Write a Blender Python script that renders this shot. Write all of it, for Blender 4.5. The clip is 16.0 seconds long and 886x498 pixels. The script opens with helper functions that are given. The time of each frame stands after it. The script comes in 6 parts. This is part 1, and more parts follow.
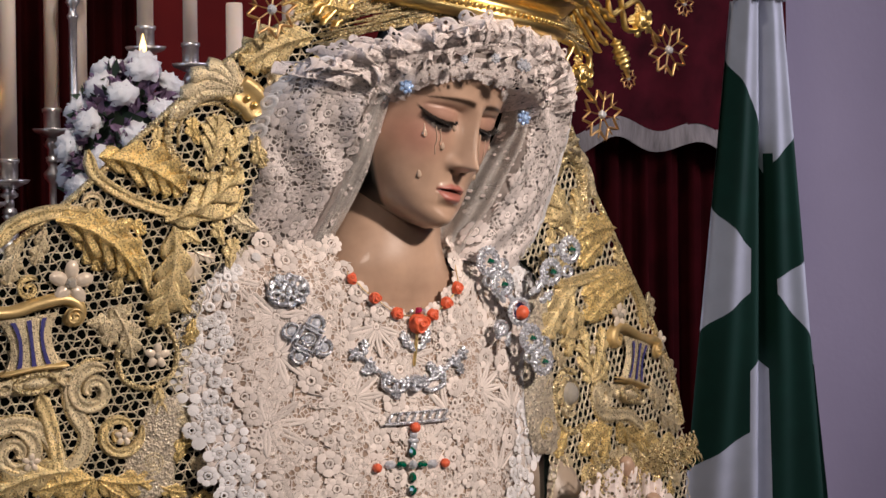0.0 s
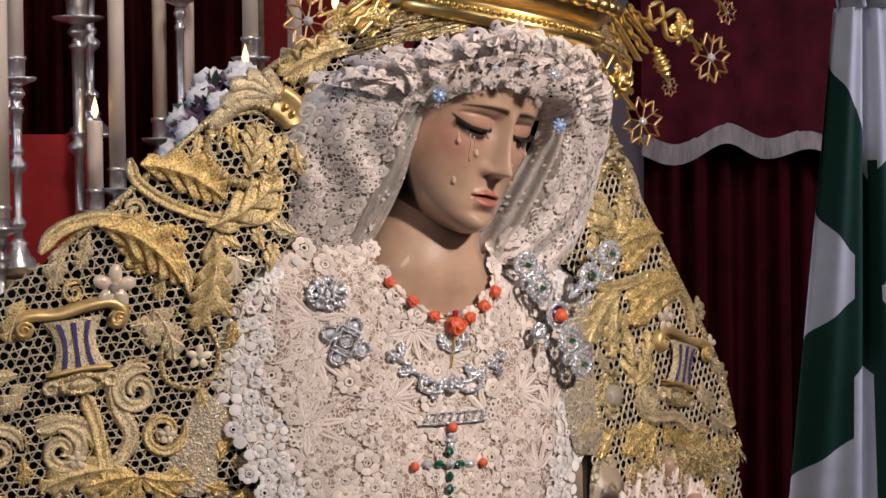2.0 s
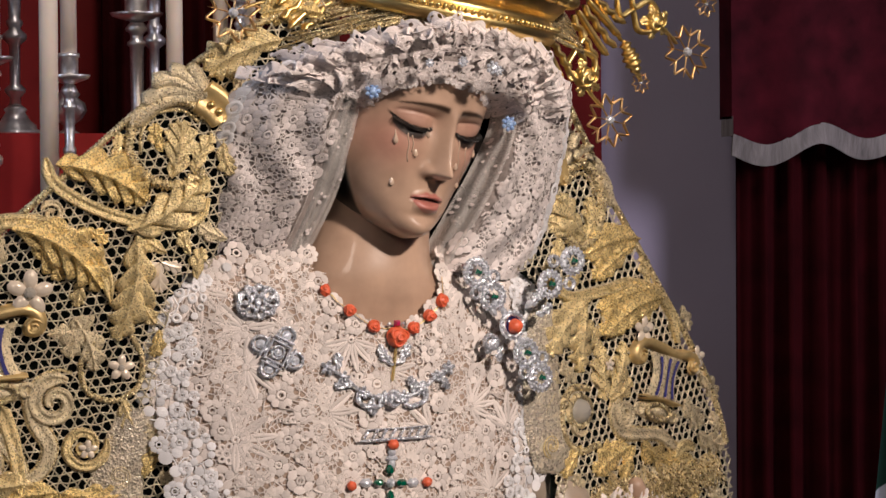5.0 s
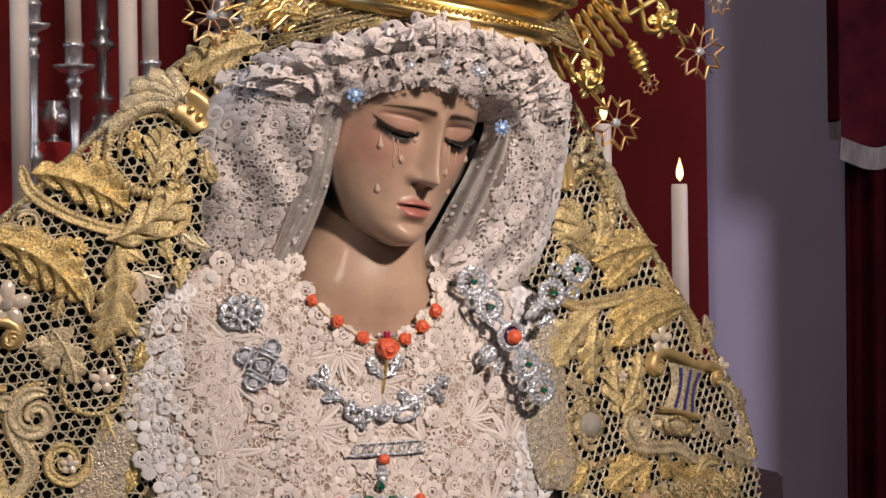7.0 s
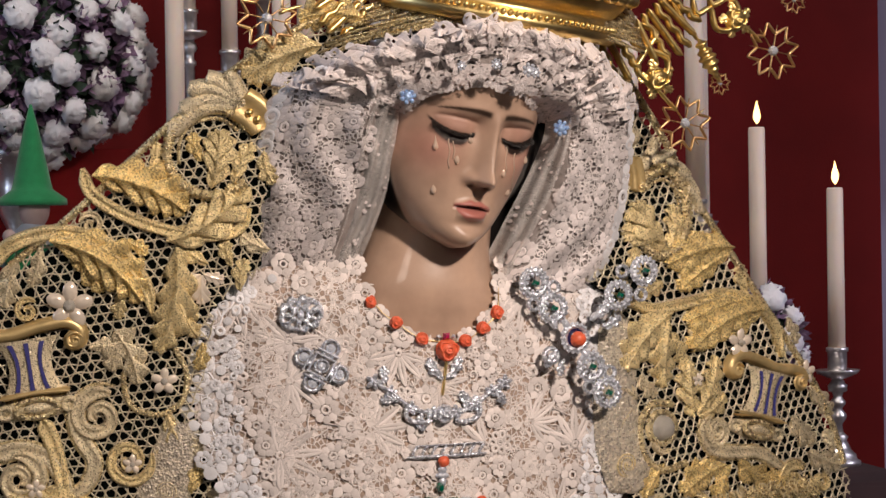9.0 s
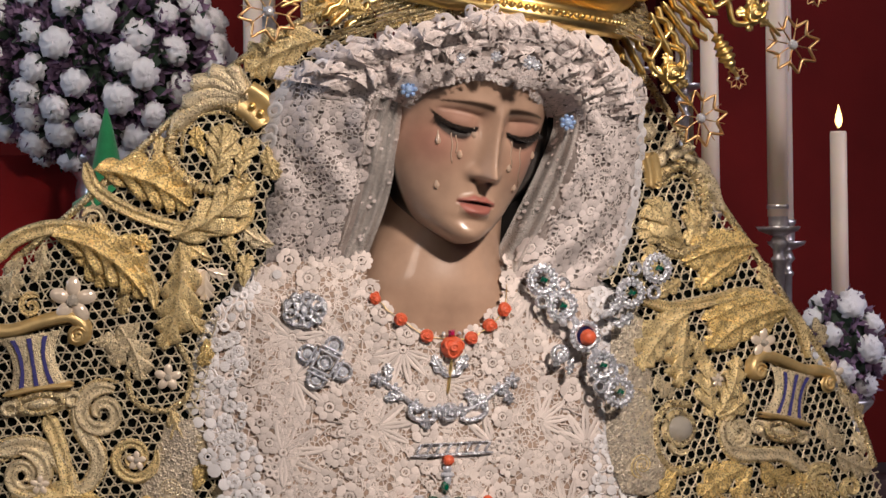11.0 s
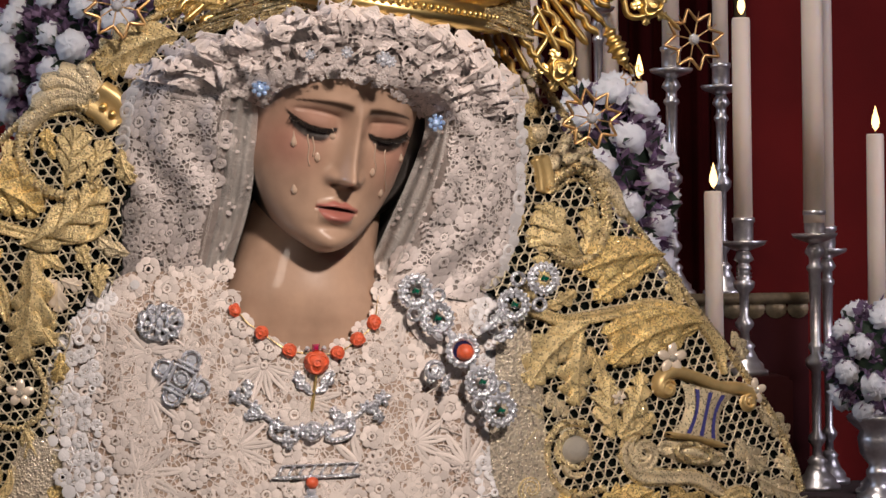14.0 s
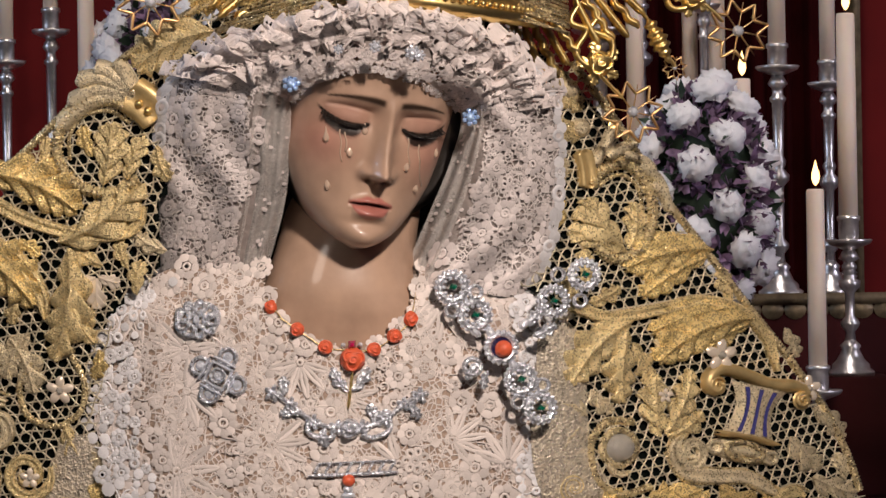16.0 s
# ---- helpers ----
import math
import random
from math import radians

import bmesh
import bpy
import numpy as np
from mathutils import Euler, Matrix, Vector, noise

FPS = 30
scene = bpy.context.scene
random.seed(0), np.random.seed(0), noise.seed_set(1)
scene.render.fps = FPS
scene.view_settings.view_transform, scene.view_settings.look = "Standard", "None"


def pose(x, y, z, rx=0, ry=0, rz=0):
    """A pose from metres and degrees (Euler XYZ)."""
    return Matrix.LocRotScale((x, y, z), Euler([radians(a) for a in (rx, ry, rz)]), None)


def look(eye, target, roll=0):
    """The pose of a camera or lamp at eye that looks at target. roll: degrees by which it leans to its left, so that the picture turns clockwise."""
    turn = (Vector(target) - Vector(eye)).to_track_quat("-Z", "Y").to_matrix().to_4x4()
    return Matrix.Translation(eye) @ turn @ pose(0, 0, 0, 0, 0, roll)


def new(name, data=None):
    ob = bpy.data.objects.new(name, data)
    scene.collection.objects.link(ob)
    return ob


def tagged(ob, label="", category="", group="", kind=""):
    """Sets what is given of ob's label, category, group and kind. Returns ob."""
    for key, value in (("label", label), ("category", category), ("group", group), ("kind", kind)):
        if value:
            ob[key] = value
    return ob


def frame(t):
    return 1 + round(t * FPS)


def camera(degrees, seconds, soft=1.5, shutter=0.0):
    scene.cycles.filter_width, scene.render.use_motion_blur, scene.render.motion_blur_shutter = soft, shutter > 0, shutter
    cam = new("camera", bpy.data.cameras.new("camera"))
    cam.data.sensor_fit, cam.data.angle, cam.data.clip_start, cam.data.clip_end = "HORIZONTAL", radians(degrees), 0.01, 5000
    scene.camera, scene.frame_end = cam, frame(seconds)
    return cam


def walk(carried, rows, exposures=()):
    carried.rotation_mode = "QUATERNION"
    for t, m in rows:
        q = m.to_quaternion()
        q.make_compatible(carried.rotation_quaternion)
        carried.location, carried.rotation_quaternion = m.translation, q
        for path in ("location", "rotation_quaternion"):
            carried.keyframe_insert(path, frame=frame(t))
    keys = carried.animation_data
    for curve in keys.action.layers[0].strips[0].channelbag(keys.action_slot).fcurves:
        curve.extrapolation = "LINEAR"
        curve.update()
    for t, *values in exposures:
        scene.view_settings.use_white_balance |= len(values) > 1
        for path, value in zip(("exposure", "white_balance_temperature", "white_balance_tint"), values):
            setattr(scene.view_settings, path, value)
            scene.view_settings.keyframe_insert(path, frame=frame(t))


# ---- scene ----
import collections
cam = camera(19.6, 16.0)
PATH = [
    (0, (-1.078, -2.116, 1.517), (-0.182, -0.329, 1.48), -0.6),
    (0.5, (-1.054, -2.14, 1.514), (-0.188, -0.337, 1.48), -0.6),
    (1, (-1.037, -2.167, 1.512), (-0.201, -0.35, 1.479), -0.6),
    (1.5, (-1.019, -2.19, 1.514), (-0.213, -0.36, 1.482), -0.6),
    (2, (-0.993, -2.22, 1.513), (-0.214, -0.378, 1.484), -0.7),
    (2.5, (-0.952, -2.24, 1.515), (-0.199, -0.388, 1.485), -0.7),
    (3, (-0.91, -2.24, 1.516), (-0.177, -0.379, 1.487), -0.7),
    (3.5, (-0.865, -2.225, 1.508), (-0.149, -0.358, 1.482), -0.7),
    (4, (-0.819, -2.201, 1.509), (-0.121, -0.327, 1.484), -0.6),
    (6.5, (-0.604, -2.145, 1.52), (-0.06, -0.221, 1.494), -0.7),
    (7, (-0.555, -2.141, 1.513), (-0.044, -0.208, 1.492), -0.8),
    (7.5, (-0.513, -2.134, 1.511), (-0.043, -0.191, 1.492), -0.8),
    (8, (-0.479, -2.143, 1.509), (-0.054, -0.189, 1.493), -0.9),
    (8.5, (-0.436, -2.158, 1.506), (-0.065, -0.193, 1.493), -0.9),
    (9, (-0.398, -2.17, 1.505), (-0.073, -0.196, 1.493), -0.9),
    (11.5, (-0.23, -2.146, 1.486), (-0.041, -0.155, 1.488), -0.7),
    (12, (-0.18, -2.107, 1.491), (-0.012, -0.115, 1.493), -0.7),
    (12.5, (-0.133, -2.072, 1.487), (0.013, -0.078, 1.491), -0.7),
    (13, (-0.09, -2.052, 1.486), (0.033, -0.056, 1.491), -0.6),
    (13.5, (-0.049, -2.042, 1.489), (0.051, -0.044, 1.495), -0.7),
    (14, (-0.012, -2.042, 1.487), (0.064, -0.043, 1.494), -0.7),
    (14.5, (0.016, -2.045, 1.487), (0.066, -0.045, 1.495), -0.7),
    (15, (0.036, -2.044, 1.485), (0.056, -0.044, 1.494), -0.8),
    (15.5, (0.059, -2.037, 1.482), (0.044, -0.037, 1.492), -0.8),
    (16, (0.089, -2.024, 1.479), (0.038, -0.024, 1.491), -0.9),
]
walk(cam, [(t, look(eye, target, roll)) for t, eye, target, roll in PATH], ((0, 0.02), (6, 0.0), (9, -0.05), (12, -0.11), (16, -0.13)))

# ---- world and lights ----
world = bpy.data.worlds.new("world")
scene.world = world
world.use_nodes = True
world.node_tree.nodes["Background"].inputs[0].default_value = (0.5, 0.55, 0.7, 1)
world.node_tree.nodes["Background"].inputs[1].default_value = 0.03


def area_lamp(name, eye, target, size, watts, color, spread=180):
    data = bpy.data.lights.new(name, "AREA")
    data.shape, data.size, data.energy, data.color, data.spread = "DISK", size, watts, color, radians(spread)
    ob = new(name, data)
    ob.matrix_world = look(eye, target)
    return ob


area_lamp("key_lamp", (0.85, -2.85, 2.95), (0.0, 0.0, 1.45), 0.22, 8.1, (1.0, 0.848, 0.755), 50)
# unseen fill from the front left, added to lift the statue's shaded side
area_lamp("nave_fill", (-1.9, -3.4, 2.7), (-0.1, 0.2, 1.4), 0.9, 1.5, (1.0, 0.86, 0.76), 60)
# cool fills added at both sides; their windows are assumed, out of view
area_lamp("west_fill", (-3.05, 0.6, 2.3), (0.3, 0.9, 1.4), 1.3, 26, (0.62, 0.74, 1.0))
area_lamp("east_fill", (3.3, 0.3, 2.5), (2.0, 2.4, 1.5), 1.1, 17, (0.84, 0.80, 1.0), 90)
# unseen fill above the altar, added to brighten candles and hangings
area_lamp("altar_fill", (0.2, 0.7, 3.9), (0.2, 2.3, 1.5), 0.5, 12.0, (1.0, 0.90, 0.86), 110)


# ---- materials ----
def mat(name, base, rough=0.6, metal=0.0, vary=0.15, scale=30.0, bump=0.2, bump_scale=300.0, depth=0.001, trans=0.0,
        paint=False, stretch=(1, 1, 1), sheen=0.0, spark=0.0, coat=0.0, islands=False, spec=0.5):
    m = bpy.data.materials.new(name)
    m.use_nodes = True
    nt = m.node_tree
    b = nt.nodes["Principled BSDF"]
    tc = nt.nodes.new("ShaderNodeTexCoord")
    mp = nt.nodes.new("ShaderNodeMapping")
    mp.inputs["Scale"].default_value = stretch
    nt.links.new(tc.outputs["Object"], mp.inputs["Vector"])
    n1 = nt.nodes.new("ShaderNodeTexNoise")
    n1.inputs["Scale"].default_value, n1.inputs["Detail"].default_value = scale, 5
    nt.links.new(mp.outputs[0], n1.inputs["Vector"])
    ramp = nt.nodes.new("ShaderNodeMapRange")
    ramp.inputs[1].default_value, ramp.inputs[2].default_value = 0.3, 0.7
    ramp.inputs[3].default_value, ramp.inputs[4].default_value = 1 - vary, 1 + vary
    nt.links.new(n1.outputs["Fac"], ramp.inputs[0])
    mul = nt.nodes.new("ShaderNodeVectorMath")
    mul.operation = "SCALE"
    if paint:
        at = nt.nodes.new("ShaderNodeVertexColor")
        at.layer_name = "paint"
        nt.links.new(at.outputs[0], mul.inputs[0])
    else:
        mul.inputs[0].default_value = base
    last = ramp.outputs[0]
    if islands:
        geo = nt.nodes.new("ShaderNodeNewGeometry")
        r2 = nt.nodes.new("ShaderNodeMapRange")
        r2.inputs[3].default_value, r2.inputs[4].default_value = 0.78, 1.15
        nt.links.new(geo.outputs["Random Per Island"], r2.inputs[0])
        mm = nt.nodes.new("ShaderNodeMath")
        mm.operation = "MULTIPLY"
        nt.links.new(last, mm.inputs[0])
        nt.links.new(r2.outputs[0], mm.inputs[1])
        last = mm.outputs[0]
    nt.links.new(last, mul.inputs["Scale"])
    nt.links.new(mul.outputs[0], b.inputs["Base Color"])
    b.inputs["Roughness"].default_value, b.inputs["Metallic"].default_value = rough, metal
    b.inputs["Transmission Weight"].default_value = trans
    b.inputs["Sheen Weight"].default_value = sheen
    b.inputs["Coat Weight"].default_value = coat
    b.inputs["Specular IOR Level"].default_value = spec
    n2 = nt.nodes.new("ShaderNodeTexNoise")
    n2.inputs["Scale"].default_value, n2.inputs["Detail"].default_value = bump_scale, 3
    nt.links.new(mp.outputs[0], n2.inputs["Vector"])
    height = n2.outputs["Fac"]
    if spark:
        vo = nt.nodes.new("ShaderNodeTexVoronoi")
        vo.inputs["Scale"].default_value = spark
        nt.links.new(mp.outputs[0], vo.inputs["Vector"])
        ad = nt.nodes.new("ShaderNodeMath")
        ad.operation = "ADD"
        ad.operation = "MULTIPLY_ADD"
        ad.inputs[1].default_value = 0.9
        nt.links.new(vo.outputs["Distance"], ad.inputs[0])
        nt.links.new(n2.outputs["Fac"], ad.inputs[2])
        height = ad.outputs[0]
        rr = nt.nodes.new("ShaderNodeMapRange")
        rr.inputs[3].default_value, rr.inputs[4].default_value = max(0.08, rough - 0.22), rough + 0.15
        sep = nt.nodes.new("ShaderNodeSeparateColor")
        nt.links.new(vo.outputs["Color"], sep.inputs[0])
        nt.links.new(sep.outputs[0], rr.inputs[0])
        nt.links.new(rr.outputs[0], b.inputs["Roughness"])
    bp = nt.nodes.new("ShaderNodeBump")
    bp.inputs["Strength"].default_value, bp.inputs["Distance"].default_value = bump, depth
    nt.links.new(height, bp.inputs["Height"])
    nt.links.new(bp.outputs[0], b.inputs["Normal"])
    return m


def veil_mat(name, base, through_part, scale=900.0):
    """Thin netting: threads that let part of the light through."""
    m = mat(name, base, 0.8, bump=0.1)
    nt = m.node_tree
    out, b = nt.nodes["Material Output"], nt.nodes["Principled BSDF"]
    tr = nt.nodes.new("ShaderNodeBsdfTransparent")
    mix = nt.nodes.new("ShaderNodeMixShader")
    tc = nt.nodes.new("ShaderNodeTexCoord")
    vo = nt.nodes.new("ShaderNodeTexVoronoi")
    vo.feature = "DISTANCE_TO_EDGE"
    vo.inputs["Scale"].default_value = scale
    nt.links.new(tc.outputs["Object"], vo.inputs["Vector"])
    mr = nt.nodes.new("ShaderNodeMapRange")
    mr.inputs[1].default_value, mr.inputs[2].default_value = 0.02, 0.14
    mr.inputs[3].default_value, mr.inputs[4].default_value = through_part - 0.3, min(1, through_part + 0.2)
    nt.links.new(vo.outputs["Distance"], mr.inputs[0])
    nt.links.new(mr.outputs[0], mix.inputs[0])
    nt.links.new(b.outputs[0], mix.inputs[1])
    nt.links.new(tr.outputs[0], mix.inputs[2])
    nt.links.new(mix.outputs[0], out.inputs[0])
    return m


def lace_mat(name, base, scale, open_part=0.5, thread=0.16):
    """A lace cloth: raised threads round small open cells."""
    m = mat(name, base, 0.85, bump=0.0, sheen=0.15)
    nt = m.node_tree
    out, b = nt.nodes["Material Output"], nt.nodes["Principled BSDF"]
    tc = nt.nodes.new("ShaderNodeTexCoord")
    vo = nt.nodes.new("ShaderNodeTexVoronoi")
    vo.feature = "DISTANCE_TO_EDGE"
    vo.inputs["Scale"].default_value = scale
    ce = nt.nodes.new("ShaderNodeTexVoronoi")
    ce.inputs["Scale"].default_value = scale
    for node in (vo, ce):
        nt.links.new(tc.outputs["Object"], node.inputs["Vector"])
    wide = nt.nodes.new("ShaderNodeMapRange")
    wide.inputs[1].default_value, wide.inputs[2].default_value = thread, thread + 0.05
    nt.links.new(vo.outputs["Distance"], wide.inputs[0])
    sep = nt.nodes.new("ShaderNodeSeparateColor")
    nt.links.new(ce.outputs["Color"], sep.inputs[0])
    pick = nt.nodes.new("ShaderNodeMath")
    pick.operation = "LESS_THAN"
    pick.inputs[1].default_value = open_part
    nt.links.new(sep.outputs[0], pick.inputs[0])
    hole = nt.nodes.new("ShaderNodeMath")
    hole.operation = "MULTIPLY"
    nt.links.new(wide.outputs[0], hole.inputs[0])
    nt.links.new(pick.outputs[0], hole.inputs[1])
    bp = nt.nodes.new("ShaderNodeBump")
    bp.inputs["Strength"].default_value, bp.inputs["Distance"].default_value = 0.8, 0.0012
    bp.invert = True
    nt.links.new(vo.outputs["Distance"], bp.inputs["Height"])
    nt.links.new(bp.outputs[0], b.inputs["Normal"])
    tr = nt.nodes.new("ShaderNodeBsdfTransparent")
    mix = nt.nodes.new("ShaderNodeMixShader")
    nt.links.new(hole.outputs[0], mix.inputs[0])
    nt.links.new(b.outputs[0], mix.inputs[1])
    nt.links.new(tr.outputs[0], mix.inputs[2])
    nt.links.new(mix.outputs[0], out.inputs[0])
    return m


GOLD_THREAD = mat("gold_thread", (0.77, 0.62, 0.33), 0.40, 0.58, 0.25, 60, 1.0, 900, 0.0007, spark=720)
PALE_THREAD = mat("pale_gold_thread", (0.74, 0.63, 0.42), 0.42, 0.55, 0.2, 70, 1.0, 900, 0.0007, spark=720)
DEEP_THREAD = mat("bright_gold_leaf", (0.80, 0.61, 0.27), 0.35, 0.62, 0.25, 60, 1.0, 900, 0.0007, spark=720)
GOLD_CORD = mat("gold_cord", (0.74, 0.61, 0.36), 0.38, 0.8, 0.2, 90, 1.0, 800, 0.0012, spark=480)
RIB_GOLD = mat("bright_gold_cord", (0.88, 0.72, 0.40), 0.28, 0.8, 0.15, 90, 0.5, 800, 0.0006)
SMOOTH_GOLD = mat("gilded_band", (0.68, 0.50, 0.23), 0.40, 0.6, 0.2, 50, 0.4, 700, 0.0006)
NET = mat("gold_net", (0.60, 0.53, 0.39), 0.42, 0.55, 0.25, 120, 0.6, 900, 0.001)
SILVER_NET = mat("silver_tissue", (0.66, 0.58, 0.46), 0.4, 0.55, 0.3, 200, 1.0, 700, 0.0015, spark=420)
LINING = mat("dark_green_velvet", (0.003, 0.005, 0.004), 0.95, 0, 0.3, 40, 0.2, 900, 0.0006, spec=0.1)
CROWN_GOLD = mat("polished_gold", (0.88, 0.66, 0.28), 0.36, 1.0, 0.1, 40, 0.15, 250, 0.0008)
STAR_GOLD = mat("rose_gold", (0.78, 0.50, 0.24), 0.34, 1.0, 0.1, 40, 0.15, 250, 0.0008)
LACE = mat("cream_lace", (0.78, 0.695, 0.645), 0.85, 0, 0.08, 50, 0.5, 1400, 0.0006, sheen=0.15, islands=True)
LACE_WHITE = mat("white_lace", (0.86, 0.775, 0.745), 0.85, 0, 0.08, 50, 0.5, 1400, 0.0006, sheen=0.15, islands=True)
LACE_EDGE = mat("white_bobbin_lace", (0.86, 0.84, 0.85), 0.85, 0, 0.08, 50, 0.5, 1400, 0.0006, sheen=0.15, islands=True)
CLOTH = mat("cream_underlay", (0.42, 0.31, 0.24), 0.9, 0, 0.22, 60, 0.8, 260, 0.002)
VEIL_CLOTH = mat("veil_ground", (0.36, 0.31, 0.285), 0.9, 0, 0.25, 70, 0.5, 320, 0.002)
FRILL_LACE = lace_mat("ruffled_lace", (0.80, 0.71, 0.675), 230, 0.42, 0.10)
VEIL_LACE = lace_mat("veil_lace_cloth", (0.84, 0.765, 0.73), 210, 0.85, 0.085)
BIB_LACE = lace_mat("bib_lace_cloth", (0.76, 0.675, 0.62), 190, 0.90, 0.060)
TULLE = veil_mat("dotted_tulle", (0.86, 0.80, 0.75), 0.50)
SATIN = mat("ivory_satin", (0.40, 0.32, 0.25), 0.35, 0, 0.1, 30, 0.15, 200, 0.001)
SKIN = mat("painted_wood_skin", (1, 1, 1), 0.38, 0, 0.13, 38, 0.10, 160, 0.0008, paint=True, coat=0.5)
CRYSTAL = mat("crystal", (0.74, 0.69, 0.60), 0.05, 0, 0.0, 50, 0.5, 160, 0.002, trans=0.5, coat=1.0)
TEAR_GLASS = mat("tear_glass", (0.84, 0.63, 0.48), 0.06, 0, 0.0, 50, 0.0, trans=0.4, coat=1.0)
SEQUIN = mat("pearly_sequin", (0.86, 0.74, 0.60), 0.2, 0.25, 0.15, 80, 0.2, 300, 0.001, coat=0.6)
SILVER = mat("silver_jewel", (0.76, 0.78, 0.84), 0.26, 0.72, 0.2, 160, 1.0, 500, 0.0010, spark=380)
DIAMOND = mat("white_stone", (0.76, 0.79, 0.86), 0.12, 0.5, 0.15, 200, 0.35, 700, 0.001, spark=600)
BLUE_STONE = mat("pale_blue_stone", (0.42, 0.60, 0.92), 0.06, 0.4, 0.2, 200, 0.5, 700, 0.001, spark=600)
EMERALD = mat("emerald", (0.0, 0.10, 0.055), 0.05, 0, 0.2, 200, 0.1, 300, coat=1.0)
RUBY = mat("ruby", (0.42, 0.01, 0.08), 0.06, 0, 0.2, 200, 0.1, 300, coat=1.0)
CORAL = mat("coral", (0.74, 0.13, 0.055), 0.38, 0, 0.18, 220, 0.4, 500, 0.001)
DARK_STONE = mat("dark_blue_enamel", (0.015, 0.012, 0.05), 0.15, 0, 0.1)
BLUE_SILK = mat("blue_enamel_silk", (0.055, 0.055, 0.22), 0.4, 0, 0.15, 200, 0.5, 900, 0.0006)
WAX = mat("candle_wax", (0.80, 0.66, 0.53), 0.45, 0, 0.06, 12, 0.1, 60, 0.001)
WAX.node_tree.nodes["Principled BSDF"].inputs["Subsurface Weight"].default_value = 0.25
WAX.node_tree.nodes["Principled BSDF"].inputs["Subsurface Radius"].default_value = (0.02, 0.012, 0.006)
WICK = mat("charred_wick", (0.02, 0.015, 0.01), 0.9)
STICK_SILVER = mat("candlestick_silver", (0.68, 0.65, 0.63), 0.33, 0.9, 0.2, 60, 0.35, 120, 0.002)
RED_CLOTH = mat("red_altar_cloth", (0.27, 0.015, 0.014), 0.85, 0, 0.2, 8, 0.3, 400, 0.001, sheen=0.05, spec=0.15)
MAROON_CLOTH = mat("maroon_altar_cloth", (0.040, 0.006, 0.006), 0.85, 0, 0.25, 8, 0.3, 400, 0.001, spec=0.15)
RED_WALL = mat("dark_red_wall_hanging", (0.125, 0.007, 0.006), 0.8, 0, 0.2, 5, 0.3, 300, 0.001, sheen=0.03, spec=0.15)
DARK_CLOTH = mat("dark_table_cloth", (0.030, 0.010, 0.009), 0.85, 0, 0.3, 10, 0.3, 300, 0.001)
DARK_DRAPE = mat("dark_maroon_velvet", (0.024, 0.0021, 0.0021), 0.95, 0, 0.3, 10, 0.3, 300, 0.001, spec=0.05)
CURTAIN = mat("maroon_velvet", (0.026, 0.0018, 0.0026), 0.9, 0, 0.3, 12, 0.3, 300, 0.001, spec=0.05)
DAMASK = mat("crimson_damask", (0.045, 0.0035, 0.0065), 0.7, 0, 0.45, 16, 0.3, 300, 0.001, spec=0.05)
FRINGE = mat("grey_fringe", (0.19, 0.165, 0.145), 0.85, 0, 0.3, 60, 1.0, 120, 0.003, stretch=(1, 1, 0.15))
PLASTER = mat("pale_plaster", (0.36, 0.31, 0.38), 0.85, 0, 0.06, 2.5, 0.25, 60, 0.002)
STONE_FLOOR = mat("stone_floor", (0.22, 0.18, 0.15), 0.5, 0, 0.2, 5, 0.2, 60, 0.002)
CEILING = mat("ceiling_plaster", (0.60, 0.56, 0.52), 0.9, 0, 0.05, 3, 0.2, 60, 0.002)
FLAG_GREEN = mat("flag_green", (0.001, 0.028, 0.016), 0.7, 0, 0.12, 20, 0.2, 900, 0.0006, sheen=0.04, spec=0.25)
FLAG_WHITE = mat("flag_white", (0.45, 0.46, 0.49), 0.7, 0, 0.06, 20, 0.2, 900, 0.0006)
PETAL = mat("white_carnation", (0.82, 0.80, 0.80), 0.75, 0, 0.06, 80, 0.3, 300, 0.002)
PETAL.node_tree.nodes["Principled BSDF"].inputs["Subsurface Weight"].default_value = 0.15
PETAL.node_tree.nodes["Principled BSDF"].inputs["Subsurface Radius"].default_value = (0.01, 0.008, 0.008)
FILLER = mat("lilac_statice", (0.24, 0.15, 0.24), 0.9, 0, 0.5, 50, 0.3, 300, 0.002, islands=True)
FOLIAGE = mat("dark_foliage", (0.03, 0.055, 0.03), 0.7, 0, 0.4, 50, 0.3, 300, 0.002, islands=True)
FELT = mat("green_felt", (0.01, 0.20, 0.06), 0.9, 0, 0.12, 60, 0.5, 500, 0.001, sheen=0.3)
GILT_WOOD = mat("gilt_trim", (0.24, 0.18, 0.10), 0.45, 0.5, 0.3, 60, 0.5, 200, 0.002)
DARK_WOOD = mat("dark_wood", (0.06, 0.03, 0.02), 0.5, 0, 0.3, 20, 0.3, 100, 0.001)
FLAME = bpy.data.materials.new("candle_flame")
FLAME.use_nodes = True
_e = FLAME.node_tree.nodes.new("ShaderNodeEmission")
_e.inputs[0].default_value, _e.inputs[1].default_value = (1.0, 0.60, 0.22, 1), 4.5
FLAME.node_tree.links.new(_e.outputs[0], FLAME.node_tree.nodes["Material Output"].inputs[0])


# ---- mesh helpers ----
class Buf:
    """Vertices, faces and material numbers that end up in one mesh."""

    def __init__(self):
        self.v, self.f, self.m, self.n = [], [], [], 0

    def add(self, verts, faces, slot=0):
        verts = np.asarray(verts, float).reshape(-1, 3)
        self.v.append(verts)
        self.f += [tuple(i + self.n for i in q) for q in faces]
        self.m += [slot] * len(faces)
        self.n += len(verts)
        return self


